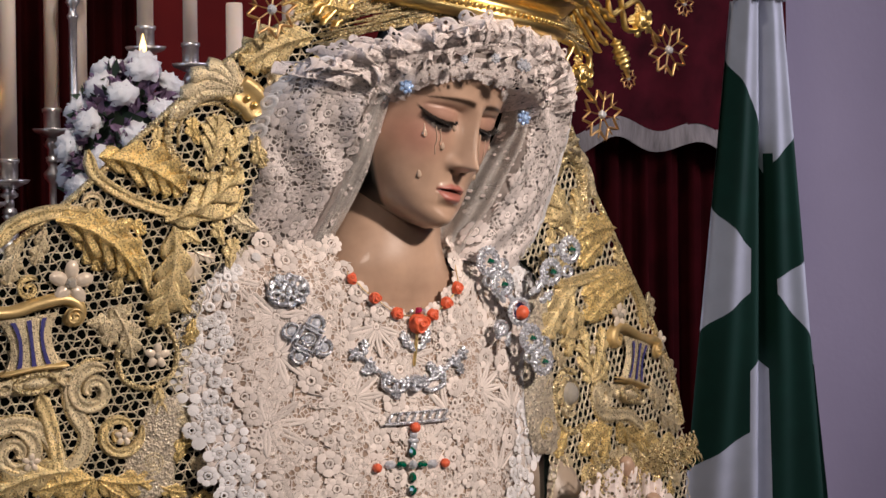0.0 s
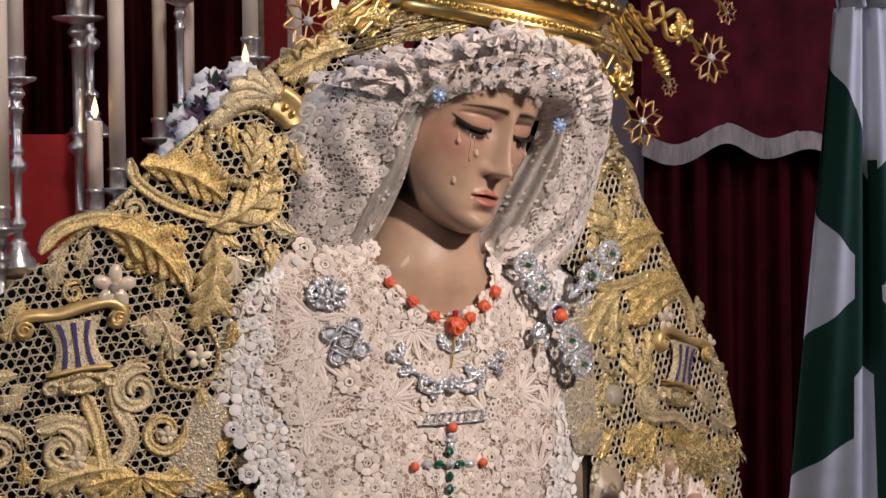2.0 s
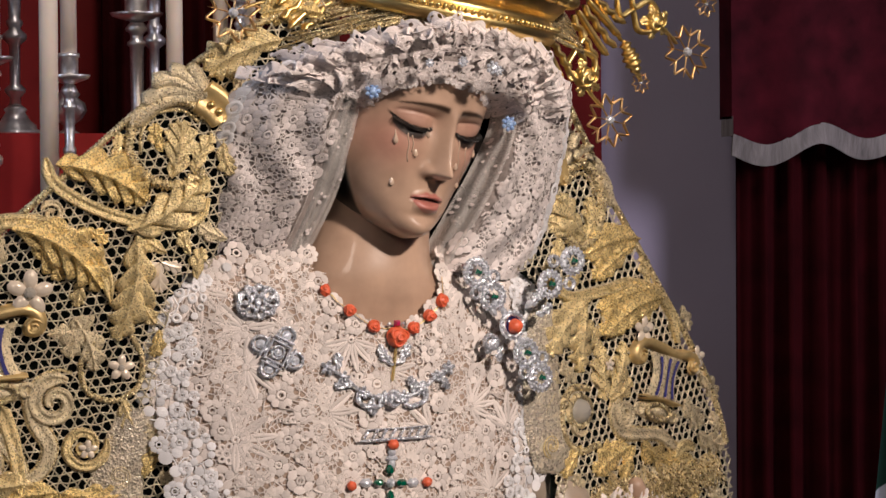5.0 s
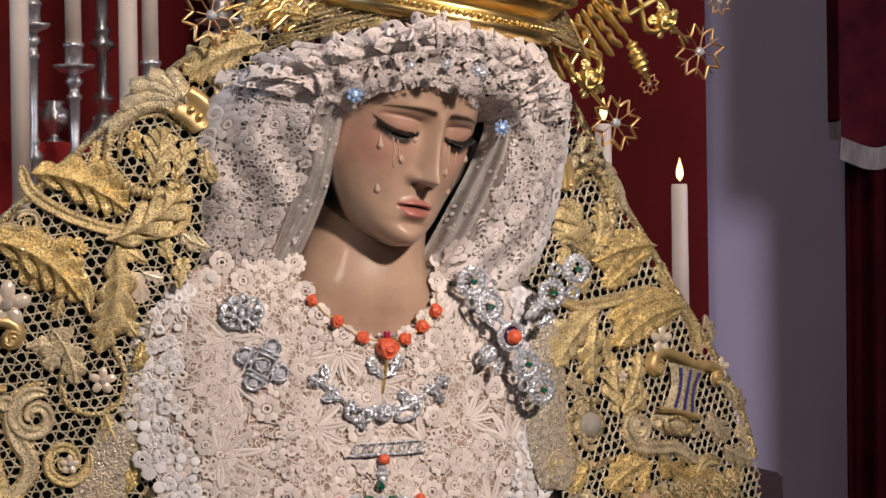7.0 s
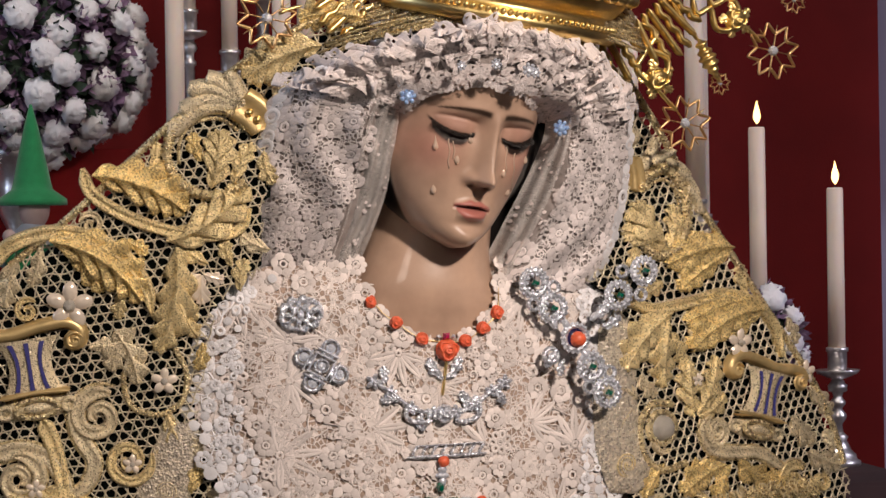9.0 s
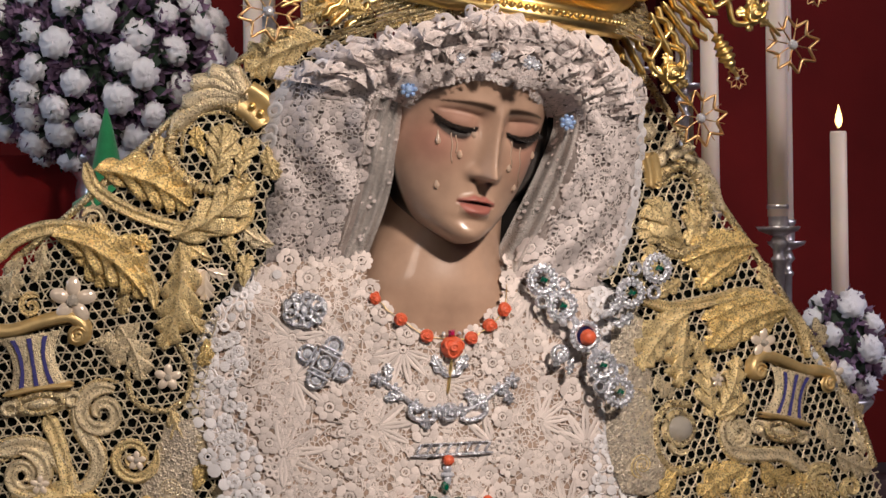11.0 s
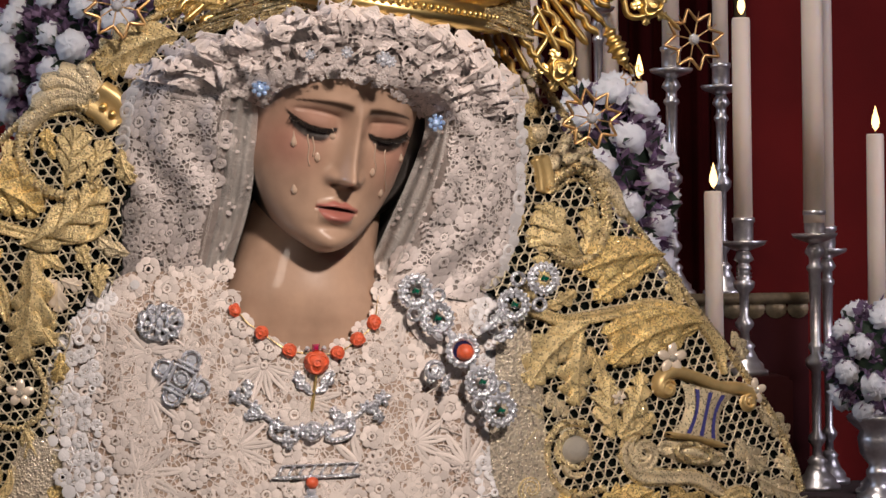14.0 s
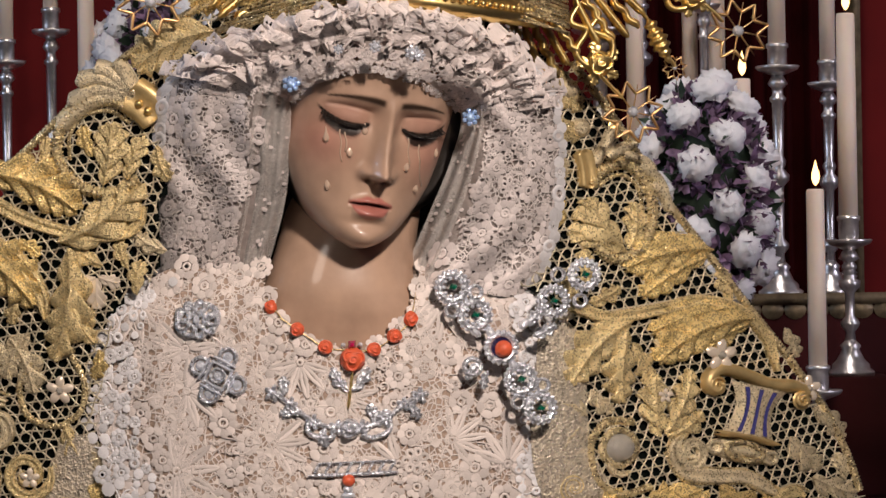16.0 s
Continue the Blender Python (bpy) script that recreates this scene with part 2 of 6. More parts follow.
def place_of(ob):
    p = Vector((0, 0, 0))
    while ob:
        p += ob.location
        ob = ob.parent
    return np.array(p)


def thing(name, at, label, category, group="", kind=""):
    ob = new(name)
    ob.location = at
    ob.empty_display_size = 0.05
    return tagged(ob, label, category, group, kind)


def part(name, buf, mats, parent=None, label="", smooth=True):
    me = bpy.data.meshes.new(name)
    base = place_of(parent) if parent else np.zeros(3)
    verts = np.concatenate(buf.v) - base
    me.from_pydata(verts.tolist(), [], buf.f)
    for m in mats if isinstance(mats, (list, tuple)) else [mats]:
        me.materials.append(m)
    me.polygons.foreach_set("material_index", buf.m)
    me.polygons.foreach_set("use_smooth", [smooth] * len(buf.f))
    me.update()
    ob = new(name, me)
    if parent:
        ob.parent = parent
    return tagged(ob, label)


def grid_faces(nu, nv, wrap=False):
    """Faces of nu x nv points, numbered row by row."""
    f = []
    for i in range(nu - 1):
        for j in range(nv if wrap else nv - 1):
            k = (j + 1) % nv
            f.append((i * nv + j, i * nv + k, (i + 1) * nv + k, (i + 1) * nv + j))
    return f


def lathe(profile, at=(0, 0, 0), n=20, flutes=0, deep=0.0):
    """A turned body from (radius, height) pairs, closed at both ends."""
    a = np.linspace(0, 2 * np.pi, n, endpoint=False)
    wave = 1 + deep * np.cos(flutes * a) if flutes else 1
    rows = [np.c_[r * wave * np.cos(a) + at[0], r * wave * np.sin(a) + at[1], np.full(n, z + at[2])] for r, z in profile]
    f = grid_faces(len(rows), n, True)
    v = np.concatenate(rows)
    f.append(tuple(range(n - 1, -1, -1)))
    f.append(tuple(range(len(v) - n, len(v))))
    return v, f


def box(x0, x1, y0, y1, z0, z1, bevel=0.004):
    bm = bmesh.new()
    bmesh.ops.create_cube(bm, size=1)
    for v in bm.verts:
        v.co = ((x0 + x1) / 2 + v.co.x * (x1 - x0), (y0 + y1) / 2 + v.co.y * (y1 - y0), (z0 + z1) / 2 + v.co.z * (z1 - z0))
    bmesh.ops.bevel(bm, geom=bm.edges[:], offset=bevel, segments=2, affect="EDGES")
    bm.verts.index_update()
    v, f = [tuple(p.co) for p in bm.verts], [tuple(p.index for p in q.verts) for q in bm.faces]
    bm.free()
    return v, f


def spline(points, n):
    """n points on a smooth curve through the given ones."""
    p = np.asarray(points, float)
    p = np.concatenate([[2 * p[0] - p[1]], p, [2 * p[-1] - p[-2]]])
    t = np.linspace(0, len(p) - 3 - 1e-9, n)
    i = t.astype(int)
    s = (t - i)[:, None]
    a, b, c, d = p[i], p[i + 1], p[i + 2], p[i + 3]
    return 0.5 * (2 * b + (c - a) * s + (2 * a - 5 * b + 4 * c - d) * s**2 + (3 * b - a - 3 * c + d) * s**3)


def tube(points, radius, n=6, closed=False):
    p = np.asarray(points, float)
    t = np.gradient(p, axis=0)
    t /= np.linalg.norm(t, axis=1)[:, None] + 1e-12
    ref = np.array([0.0, 1.0, 0.0]) if abs(t[:, 1]).mean() < 0.8 else np.array([1.0, 0, 0])
    s = np.cross(t, ref)
    s /= np.linalg.norm(s, axis=1)[:, None] + 1e-12
    b = np.cross(t, s)
    r = np.broadcast_to(np.asarray(radius, float), (len(p),))[:, None]
    a = np.linspace(0, 2 * np.pi, n, endpoint=False)
    v = np.concatenate([(p + r * (np.cos(x) * s + np.sin(x) * b))[:, None] for x in a], 1).reshape(-1, 3)
    f = grid_faces(len(p), n, True)
    return v, f + [tuple(range(n - 1, -1, -1)), tuple(range(len(v) - n, len(v)))]


def ball(at, r, n=8, squash=(1, 1, 1)):
    th = np.linspace(0, np.pi, n + 1)
    ph = np.linspace(0, 2 * np.pi, 2 * n, endpoint=False)
    v = np.array([(np.sin(a) * np.cos(b), np.sin(a) * np.sin(b), np.cos(a)) for a in th for b in ph]) * r * np.array(squash) + np.array(at)
    return v, grid_faces(n + 1, 2 * n, True)


# ---- surfaces of the figure: depth over width and height ----
def mantle_y(x, z):
    x, z = np.asarray(x, float), np.asarray(z, float)
    right = 0.005 + 0.625 * x
    left = 0.05 + 0.10 * (-x - 0.3) + 0.13 * (1.48 - z)
    k = 1 / (1 + np.exp(-(x + 0.02) / 0.02))
    return right * k + left * (1 - k)


def veil_y(x, z):
    return -0.074 + 2.1 * (np.asarray(x) + 0.03) ** 2 + 0.55 * (1.66 - np.asarray(z))


def chest_y(x, z):
    x, z = np.asarray(x, float), np.asarray(z, float)
    return 0.018 + np.where(x < -0.07, 1.4, 1.9) * (x + 0.07) ** 2 + 0.6 * np.maximum(0, z - 1.44)


def over(depth):
    """A map from (x, z, lift) onto a surface given by its depth."""

    def put(x, z, h):
        e = 0.002
        y = depth(x, z)
        gx, gz = (depth(x + e, z) - y) / e, (depth(x, z + e) - y) / e
        s = np.sqrt(gx**2 + gz**2 + 1)
        return np.c_[x + h * gx / s, y - h / s, z + h * gz / s]

    return put


ON_MANTLE, ON_VEIL, ON_CHEST = over(mantle_y), over(veil_y), over(chest_y)


def lay(shape, put, at, turn=0.0, size=1.0, flip=False, lift=0.0):
    """A flat shape of (a, b, height) laid on a surface at a place, turned by degrees."""
    v, f = shape
    v = np.asarray(v, float)
    a, b = v[:, 0] * (-size if flip else size), v[:, 1] * size
    c, s = math.cos(radians(turn)), math.sin(radians(turn))
    return put(at[0] + a * c - b * s, at[1] + a * s + b * c, v[:, 2] * size + lift), [q[::-1] for q in f] if flip else f


# ---- flat shapes with relief ----
def smooth(a, b, t):
    t = np.clip((t - a) / (b - a), 0, 1)
    return t * t * (3 - 2 * t)


def leaf(bend=0.3, lobes=5, wide=0.34, tall=0.2, n=36):
    """An acanthus leaf one unit long: a padded blade with forward-swept lobes; it grows along a and bends towards b."""
    m = lobes * 9 + 8
    s = np.linspace(0, 1, m)
    ang = bend * 2.2 * s
    rib = np.c_[np.cumsum(np.cos(ang)) / m, np.cumsum(np.sin(ang)) / m]
    cross = np.array((-1, -0.93, -0.66, -0.3, -0.07, 0, 0.07, 0.3, 0.66, 0.93, 1))
    tall = tall * 0.46
    v = []
    for i in range(m):
        env = (0.075 + 0.60 * wide) * math.sin(math.pi * min(1, 0.07 + 0.90 * s[i])) ** 0.75 * (1.12 - 0.45 * s[i])
        c, d = math.cos(ang[i]), math.sin(ang[i])
        for k in cross:
            f = (s[i] * max(3, lobes - 1) + (0.45 if k > 0 else 0.0)) % 1.0
            notch = math.sin(math.pi * min(1.0, f * 1.04) ** 0.72) ** 0.75
            w = env * (1 - 0.74 * (1 - notch) * abs(k) ** 0.5 * smooth(1.0, 0.8, s[i]))
            a = env * 0.95 * abs(k) ** 1.3
            high = (1 - 0.30 * abs(k) ** 2) * (1 - 0.72 * (1 - notch) * min(1, 1.6 * abs(k)))
            high *= {0.93: 1.0, 0.66: 0.86, 0.3: 0.72, 0.07: 1.05, 0: 1.15}.get(round(abs(float(k)), 2), 1.0)
            h = -0.35 * tall if abs(k) == 1 else tall * high * (0.55 + 0.45 * math.sin(math.pi * min(1, 0.15 + 0.8 * s[i])))
            v.append((rib[i, 0] + a * c - k * w * d, rib[i, 1] + a * d + k * w * c, h))
    return merge((np.array(v), grid_faces(m, len(cross))), (np.array([[*rib[-1], 0.0]] * 3), [(0, 1, 2)]))


def band(points, width, tall, n=48, taper=0.0, groove=False):
    """A domed strap along a flat path."""
    p = spline(points, n)
    t = np.gradient(p, axis=0)
    t /= np.linalg.norm(t, axis=1)[:, None]
    nrm = np.c_[-t[:, 1], t[:, 0]]
    s = np.linspace(0, 1, n)
    w = width * (1 - taper * s) * np.clip(np.minimum(s, 1 - s) * 9 + 0.3, 0, 1)
    cross, high = ((-1, -0.93, -0.6, -0.3, 0.3, 0.6, 0.93, 1), (-0.3, 0.6, 1, 0.55, 0.55, 1, 0.6, -0.3)) if groove else ((-1, -0.8, -0.35, 0.35, 0.8, 1), (-0.3, 0.55, 1, 1, 0.55, -0.3))
    v = [(*(p[i] + c * w[i] * nrm[i]), h * tall) for i in range(n) for c, h in zip(cross, high)]
    return np.array(v), grid_faces(n, len(cross))


def rope(points, width, n=90, twist=60):
    """A twisted cord along a flat path: a half-round strap with slanting strands."""
    p = spline(points, n)
    t = np.gradient(p, axis=0)
    t /= np.linalg.norm(t, axis=1)[:, None]
    nrm = np.c_[-t[:, 1], t[:, 0]]
    v = []
    for i in range(n):
        for j, c in enumerate((-1, -0.75, -0.3, 0.3, 0.75, 1)):
            k = 1 + 0.22 * math.sin(twist * 2 * math.pi * i / n + 2.2 * c)
            v.append((*(p[i] + c * width * k * nrm[i]), width * 1.3 * math.sqrt(max(0, 1 - c * c)) * k - 0.1 * width))
    return np.array(v), grid_faces(n, 6)


def spiral(r0, turns, n=12, start=0.0, shrink=0.16, sense=1):
    a = np.linspace(0, turns * 2 * math.pi, n * 2)
    r = r0 * (shrink + (1 - shrink) * (1 - np.linspace(0, 1, n * 2)))
    return np.c_[r * np.cos(start + sense * a), r * np.sin(start + sense * a)]


def dome(ra, rb, tall, n=16, rows=4):
    v = [(ra * k * math.cos(a), rb * k * math.sin(a), tall * math.sqrt(max(0, 1 - k * k)) - (0.1 * tall if k == 1 else 0))
         for k in np.linspace(1, 0.02, rows + 1) for a in np.linspace(0, 2 * math.pi, n, endpoint=False)]
    f = grid_faces(rows + 1, n, True)
    f.append(tuple(range(rows * n, rows * n + n)))
    return np.array(v), f


def ring(ra, rb, wide, tall, n=14):
    v = [((ra + c * wide) * math.cos(a), (rb + c * wide) * math.sin(a), tall * h)
         for c, h in ((1, -0.3), (0.6, 0.8), (-0.6, 0.8), (-1, -0.3)) for a in np.linspace(0, 2 * math.pi, n, endpoint=False)]
    return np.array(v), grid_faces(4, n, True)


def merge(*shapes):
    v, f, k = [], [], 0
    for a, b in shapes:
        v.append(np.asarray(a, float))
        f += [tuple(i + k for i in q) for q in b]
        k += len(a)
    return np.concatenate(v), f


def moved(shape, a=0.0, b=0.0, turn=0.0, size=1.0, up=0.0):
    v = np.array(shape[0], float) * size
    c, s = math.cos(radians(turn)), math.sin(radians(turn))
    return np.c_[v[:, 0] * c - v[:, 1] * s + a, v[:, 0] * s + v[:, 1] * c + b, v[:, 2] + up], shape[1]


def lace_flower(n, hole=True):
    """A flower of looped petals about one unit across."""
    out = [ring(0.10, 0.10, 0.045, 0.05, 8)]
    for i in range(n):
        a = 360 * i / n
        w = 1.15 / n
        petal = ring(0.14, w * 0.70, min(0.07, w * 0.36), 0.06, 9) if hole else dome(0.17, w * 0.9, 0.06, 9, 2)
        out.append(moved(petal, 0.31 * math.cos(radians(a)), 0.31 * math.sin(radians(a)), a))
    return merge(*out)


def lace_sprig(n=4):
    """Small solid leaves in pairs along a curved stem."""
    stem = [(-0.5, -0.06), (-0.2, 0.05), (0.15, 0.04), (0.5, -0.08)]
    out = [band(stem, 0.022, 0.05, 16)]
    line = spline(stem, n + 2)[1:-1]
    for i, (a, b) in enumerate(line):
        for e in (-1, 1):
            t = e * (58 - 4 * i)
            out.append(moved(dome(0.12, 0.055, 0.06, 8, 2), a + 0.12 * math.cos(radians(t)), b + 0.12 * math.sin(radians(t)), t))
    out.append(moved(dome(0.11, 0.055, 0.06, 8, 2), 0.56, -0.10, -20))
    return merge(*out)


def lace_coil():
    """A curled tape with picots."""
    p = spiral(0.42, 1.25, 10, 0.0, 0.2)
    out = [band(p, 0.06, 0.06, 36)]
    for a in np.linspace(0.3, 5.6, 9):
        out.append(moved(dome(0.055, 0.055, 0.06, 6, 1), 0.52 * (1 - 0.045 * a) * math.cos(a), 0.52 * (1 - 0.045 * a) * math.sin(a)))
    return merge(*out)


def lace_leaf_fan(n=7, arc=200):
    """A fan of long solid leaves, each split by a slit along its midrib."""
    out = [ring(0.07, 0.07, 0.035, 0.05, 8)]
    for i in range(n):
        a = -arc / 2 + arc * i / (n - 1)
        c, s = math.cos(radians(a)), math.sin(radians(a))
        size = 0.82 + 0.18 * math.cos(radians(a))
        for e in (-1, 1):
            q = np.array([(0.12, 0.006), (0.30, 0.044), (0.55, 0.056), (0.78, 0.036), (0.96, 0.004)]) * (size, e)
            out.append(band(np.c_[q[:, 0] * c - q[:, 1] * s, q[:, 0] * s + q[:, 1] * c], 0.047, 0.05, 9))
    return merge(*out)


def lace_daisy(n=8):
    """A flower of solid petals round an open eye."""
    out = [ring(0.13, 0.13, 0.045, 0.06, 10)]
    for i in range(n):
        a = 2 * math.pi * i / n
        out.append(moved(dome(0.155, 1.28 / n, 0.07, 9, 2), 0.335 * math.cos(a), 0.335 * math.sin(a), math.degrees(a)))
    return merge(*out)


SPRIG, COIL = lace_sprig(), lace_coil()
FLOWERS = [lace_flower(n, h) for n, h in ((6, True), (7, True), (8, True), (5, True), (6, False))]
DAISIES = [lace_daisy(n) for n in (6, 7, 8, 9)]
FANS = [lace_leaf_fan(n, a) for n, a in ((5, 130), (7, 190), (6, 150))]
MIDDLES = (*DAISIES, *DAISIES[1:], SPRIG, FLOWERS[1])
SMALLS = (DAISIES[0], DAISIES[0], SPRIG, SPRIG, FLOWERS[3], COIL)


def scatter(inside_, x0, x1, z0, z1, rounds, seed):
    """Places of lace motifs that barely overlap, the largest first: (shape, x, z, turn, size)."""
    r = random.Random(seed)
    cells, made = collections.defaultdict(list), []
    for shapes, size, gap, tries in rounds:
        for _ in range(tries):
            x, z, k = r.uniform(x0, x1), r.uniform(z0, z1), r.uniform(*size)
            rad = k * gap
            if not inside_(x, z, rad * 0.6):
                continue
            ci, cj = int(x / 0.02), int(z / 0.02)
            if any((x - a) ** 2 + (z - b) ** 2 < (rad + q) ** 2 for i in (-2, -1, 0, 1, 2) for j in (-2, -1, 0, 1, 2) for a, b, q in cells[ci + i, cj + j]):
                continue
            cells[ci, cj].append((x, z, rad))
            shape = r.choice(shapes)
            turn = r.uniform(0, 360)
            if any(shape is f for f in FANS):
                x, z = x - 0.42 * k * math.cos(radians(turn)), z - 0.42 * k * math.sin(radians(turn))
            made.append((shape, x, z, turn, k))
    return made


DOT = dome(0.5, 0.5, 0.14, 10, 2)
EYELET = ring(0.36, 0.36, 0.15, 0.16, 10)


# ---- the room ----
def slab(name, x0, x1, y0, y1, z0, z1, material, label, bevel=0.003):
    return tagged(part(name, Buf().add(*box(x0, x1, y0, y1, z0, z1, bevel)), material, smooth=False), label, name.split("_")[0], kind="structure")


slab("floor", -3.4, 3.6, -5.2, 3.4, -0.1, 0.0, STONE_FLOOR, "worn grey stone floor of the chapel")
slab("ceiling", -3.4, 3.6, -5.2, 3.4, 4.5, 4.6, CEILING, "plain pale plaster ceiling above the altar")
slab("wall_north", -3.2, 3.4, 3.05, 3.25, 0.0, 4.5, PLASTER, "pale lavender plaster wall behind the altar")
slab("wall_south", -3.2, 3.4, -5.2, -5.0, 0.0, 4.5, PLASTER, "pale plaster wall closing the nave")
# openings invented to go with the two cool side fills
for name, x0, x1, gap in (("wall_west", -3.4, -3.2, (-0.3, 1.5)), ("wall_east", 3.4, 3.6, (-0.5, 1.1))):
    wall = Buf()
    for y0, y1, z0, z1 in ((-5.2, gap[0], 0, 4.5), (gap[1], 3.25, 0, 4.5), (gap[0], gap[1], 0, 1.4), (gap[0], gap[1], 3.2, 4.5)):
        wall.add(*box(x0, x1, y0, y1, z0, z1, 0.002))
    tagged(part(name, wall, PLASTER, smooth=False), "pale lavender plaster side wall with an assumed opening behind a fill lamp", "wall", kind="structure")


# ---- hangings ----
def drape(name, x0, x1, y, z0, z1, folds, deep, material, label, category="curtain", lean=0.0):
    nu, nv = max(30, folds * 10), 14
    b = Buf()
    for side in (0.0, 0.006):
        v = []
        for j, q in enumerate(np.linspace(0, 1, nv)):
            for i, p in enumerate(np.linspace(0, 1, nu)):
                a = 2 * math.pi * folds * p
                d = deep * (math.sin(a + 0.5 * math.sin(0.7 * a + 1)) + 0.35 * math.sin(2.3 * a + q * 1.5)) * (0.55 + 0.45 * q)
                v.append((x0 + (x1 - x0) * p + lean * q, y + d + side, z1 + (z0 - z1) * q))
        b.add(v, grid_faces(nv, nu))
    root = thing(name, ((x0 + x1) / 2, y, z0), label, category)
    part("cloth", b, material, root)
    return root


red = thing("wall_hanging", (-0.4, 2.95, 0.0), "deep red cloth hanging flat behind the altar", "wall hanging")
v = [(x, 2.955 + 0.004 * math.sin(7 * x) + 0.003 * math.sin(17 * x + z), z) for z in np.linspace(0.0, 3.4, 30) for x in np.linspace(-3.0, 1.371, 80)]
part("cloth", Buf().add(v, grid_faces(30, 80)).add(*box(-3.0, 1.37, 2.975, 2.995, 0.0, 3.4)), RED_WALL, red)
drape("dark_curtain", 0.27, 0.735, 2.86, 1.2, 3.2, 9, 0.022, DARK_DRAPE, "dark maroon velvet curtain hanging behind the candles")
trim = thing("gilt_strip", (0.757, 2.90, 1.2), "narrow gilt wooden strip edging the dark curtain", "trim")
part("strip", Buf().add(*box(0.746, 0.768, 2.89, 2.925, 1.2, 3.3, 0.005)), GILT_WOOD, trim)

door_curtain = drape("door_curtain", 1.65, 2.22, 2.86, 0.02, 1.86, 8, 0.028, CURTAIN, "heavy maroon velvet curtain hanging in deep folds")
val = thing("pelmet", (2.12, 2.78, 1.6), "crimson damask pelmet with wavy grey fringe above the curtain", "pelmet")
nu, nv = 120, 12
PX = np.linspace(1.60, 2.26, nu)
hem = 1.672 + 0.017 * np.cos((PX - 1.80) / 0.225 * 2 * math.pi) + 0.012 * np.sin(PX * 11)
for name, top, bottom, y, m in (("cloth", np.full(nu, 2.35), hem, 2.785, DAMASK), ("fringe", hem + 0.004, hem - 0.042, 2.778, FRINGE)):
    b = Buf()
    for back in (0, 0.005):
        b.add([(PX[i], y + 0.012 * math.sin(PX[i] * 24) * q + back, top[i] + (bottom[i] - top[i]) * q) for q in np.linspace(0, 1, nv) for i in range(nu)], grid_faces(nv, nu))
    part(name, b, m, val)
b = Buf().add([(1.60, 2.785 + 0.06 * p, 2.35 + (1.71 - 2.35) * q) for q in np.linspace(0, 1, 6) for p in np.linspace(0, 1, 6)], grid_faces(6, 6))
b.add([(1.60, 2.778 + 0.06 * p, 1.715 - 0.042 * q) for q in np.linspace(0, 1, 3) for p in np.linspace(0, 1, 6)], grid_faces(3, 6), 1)
part("side_return", b, [DAMASK, FRINGE], val)


# ---- flag: a hanging cloth in green and white fields ----
def flag_field(p, q):
    """True where the cloth is green; p runs across the folded cloth, q down it."""
    if p < 0.30:
        k = p / 0.30
        return (0.10 + 0.10 * k < q < 0.40 + 0.09 * k) or (0.655 - 0.08 * k < q < 0.93 - 0.08 * k)
    if p < 0.56:
        k = (p - 0.30) / 0.26
        return 0.20 + 0.14 * k < q < (0.73 - 0.03 * math.sin(math.pi * k))
    k = (p - 0.56) / 0.44
    return (0.33 - 0.095 * k < q < 0.56 - 0.07 * k) or q > 0.56 + 0.17 * k or (k < 0.12 and q > 0.3 and q < 0.9)


flag = thing("flag", (1.80, 2.15, 0.3), "green and white flag hanging in folds from its pole", "flag")
nu, nv = 380, 640
b = Buf()
fv, tags = [], []
for j in range(nv):
    q = j / (nv - 1) * 1.45
    z = 1.908 - 1.0 * q
    x0 = 1.712 - 0.100 * q
    x1 = 1.832 + 0.118 * min(q, 1.1)
    for i in range(nu):
        p = i / (nu - 1)
        d = 0.030 * math.sin(2 * math.pi * (2.1 * p + 0.15)) + 0.012 * math.sin(2 * math.pi * 4.3 * p + 1.5 * q) + 0.03 * (p - 0.5) ** 2
        fv.append((x0 + (x1 - x0) * p, 2.15 + d * (0.6 + 0.5 * q), z))
faces = grid_faces(nv, nu)
green = [f for f in faces if flag_field((f[0] % nu) / (nu - 1), (f[0] // nu) / (nv - 1) * 1.45)]
gs = set(green)
b.add(fv, green, 0)
b.f += [f for f in faces if f not in gs]
b.m += [1] * (len(faces) - len(green))
part("cloth", b, [FLAG_GREEN, FLAG_WHITE], flag)
part("pole", Buf().add(*lathe([(0.014, 0.0), (0.014, 2.15), (0.02, 2.2), (0.004, 2.26)], (1.79, 2.22, 0.0))), DARK_WOOD, flag)
b = Buf()
for q in (0.0, 1.0):
    b.add([(1.712 + 0.12 * p, 2.15 + 0.03 * math.sin(13 * p) + 0.05 * r, 1.908 + 0.25 * r) for r in np.linspace(0, 1, 6) for p in np.linspace(0, 1, 20)], grid_faces(6, 20))
part("gathered_top", b, FLAG_WHITE, flag)

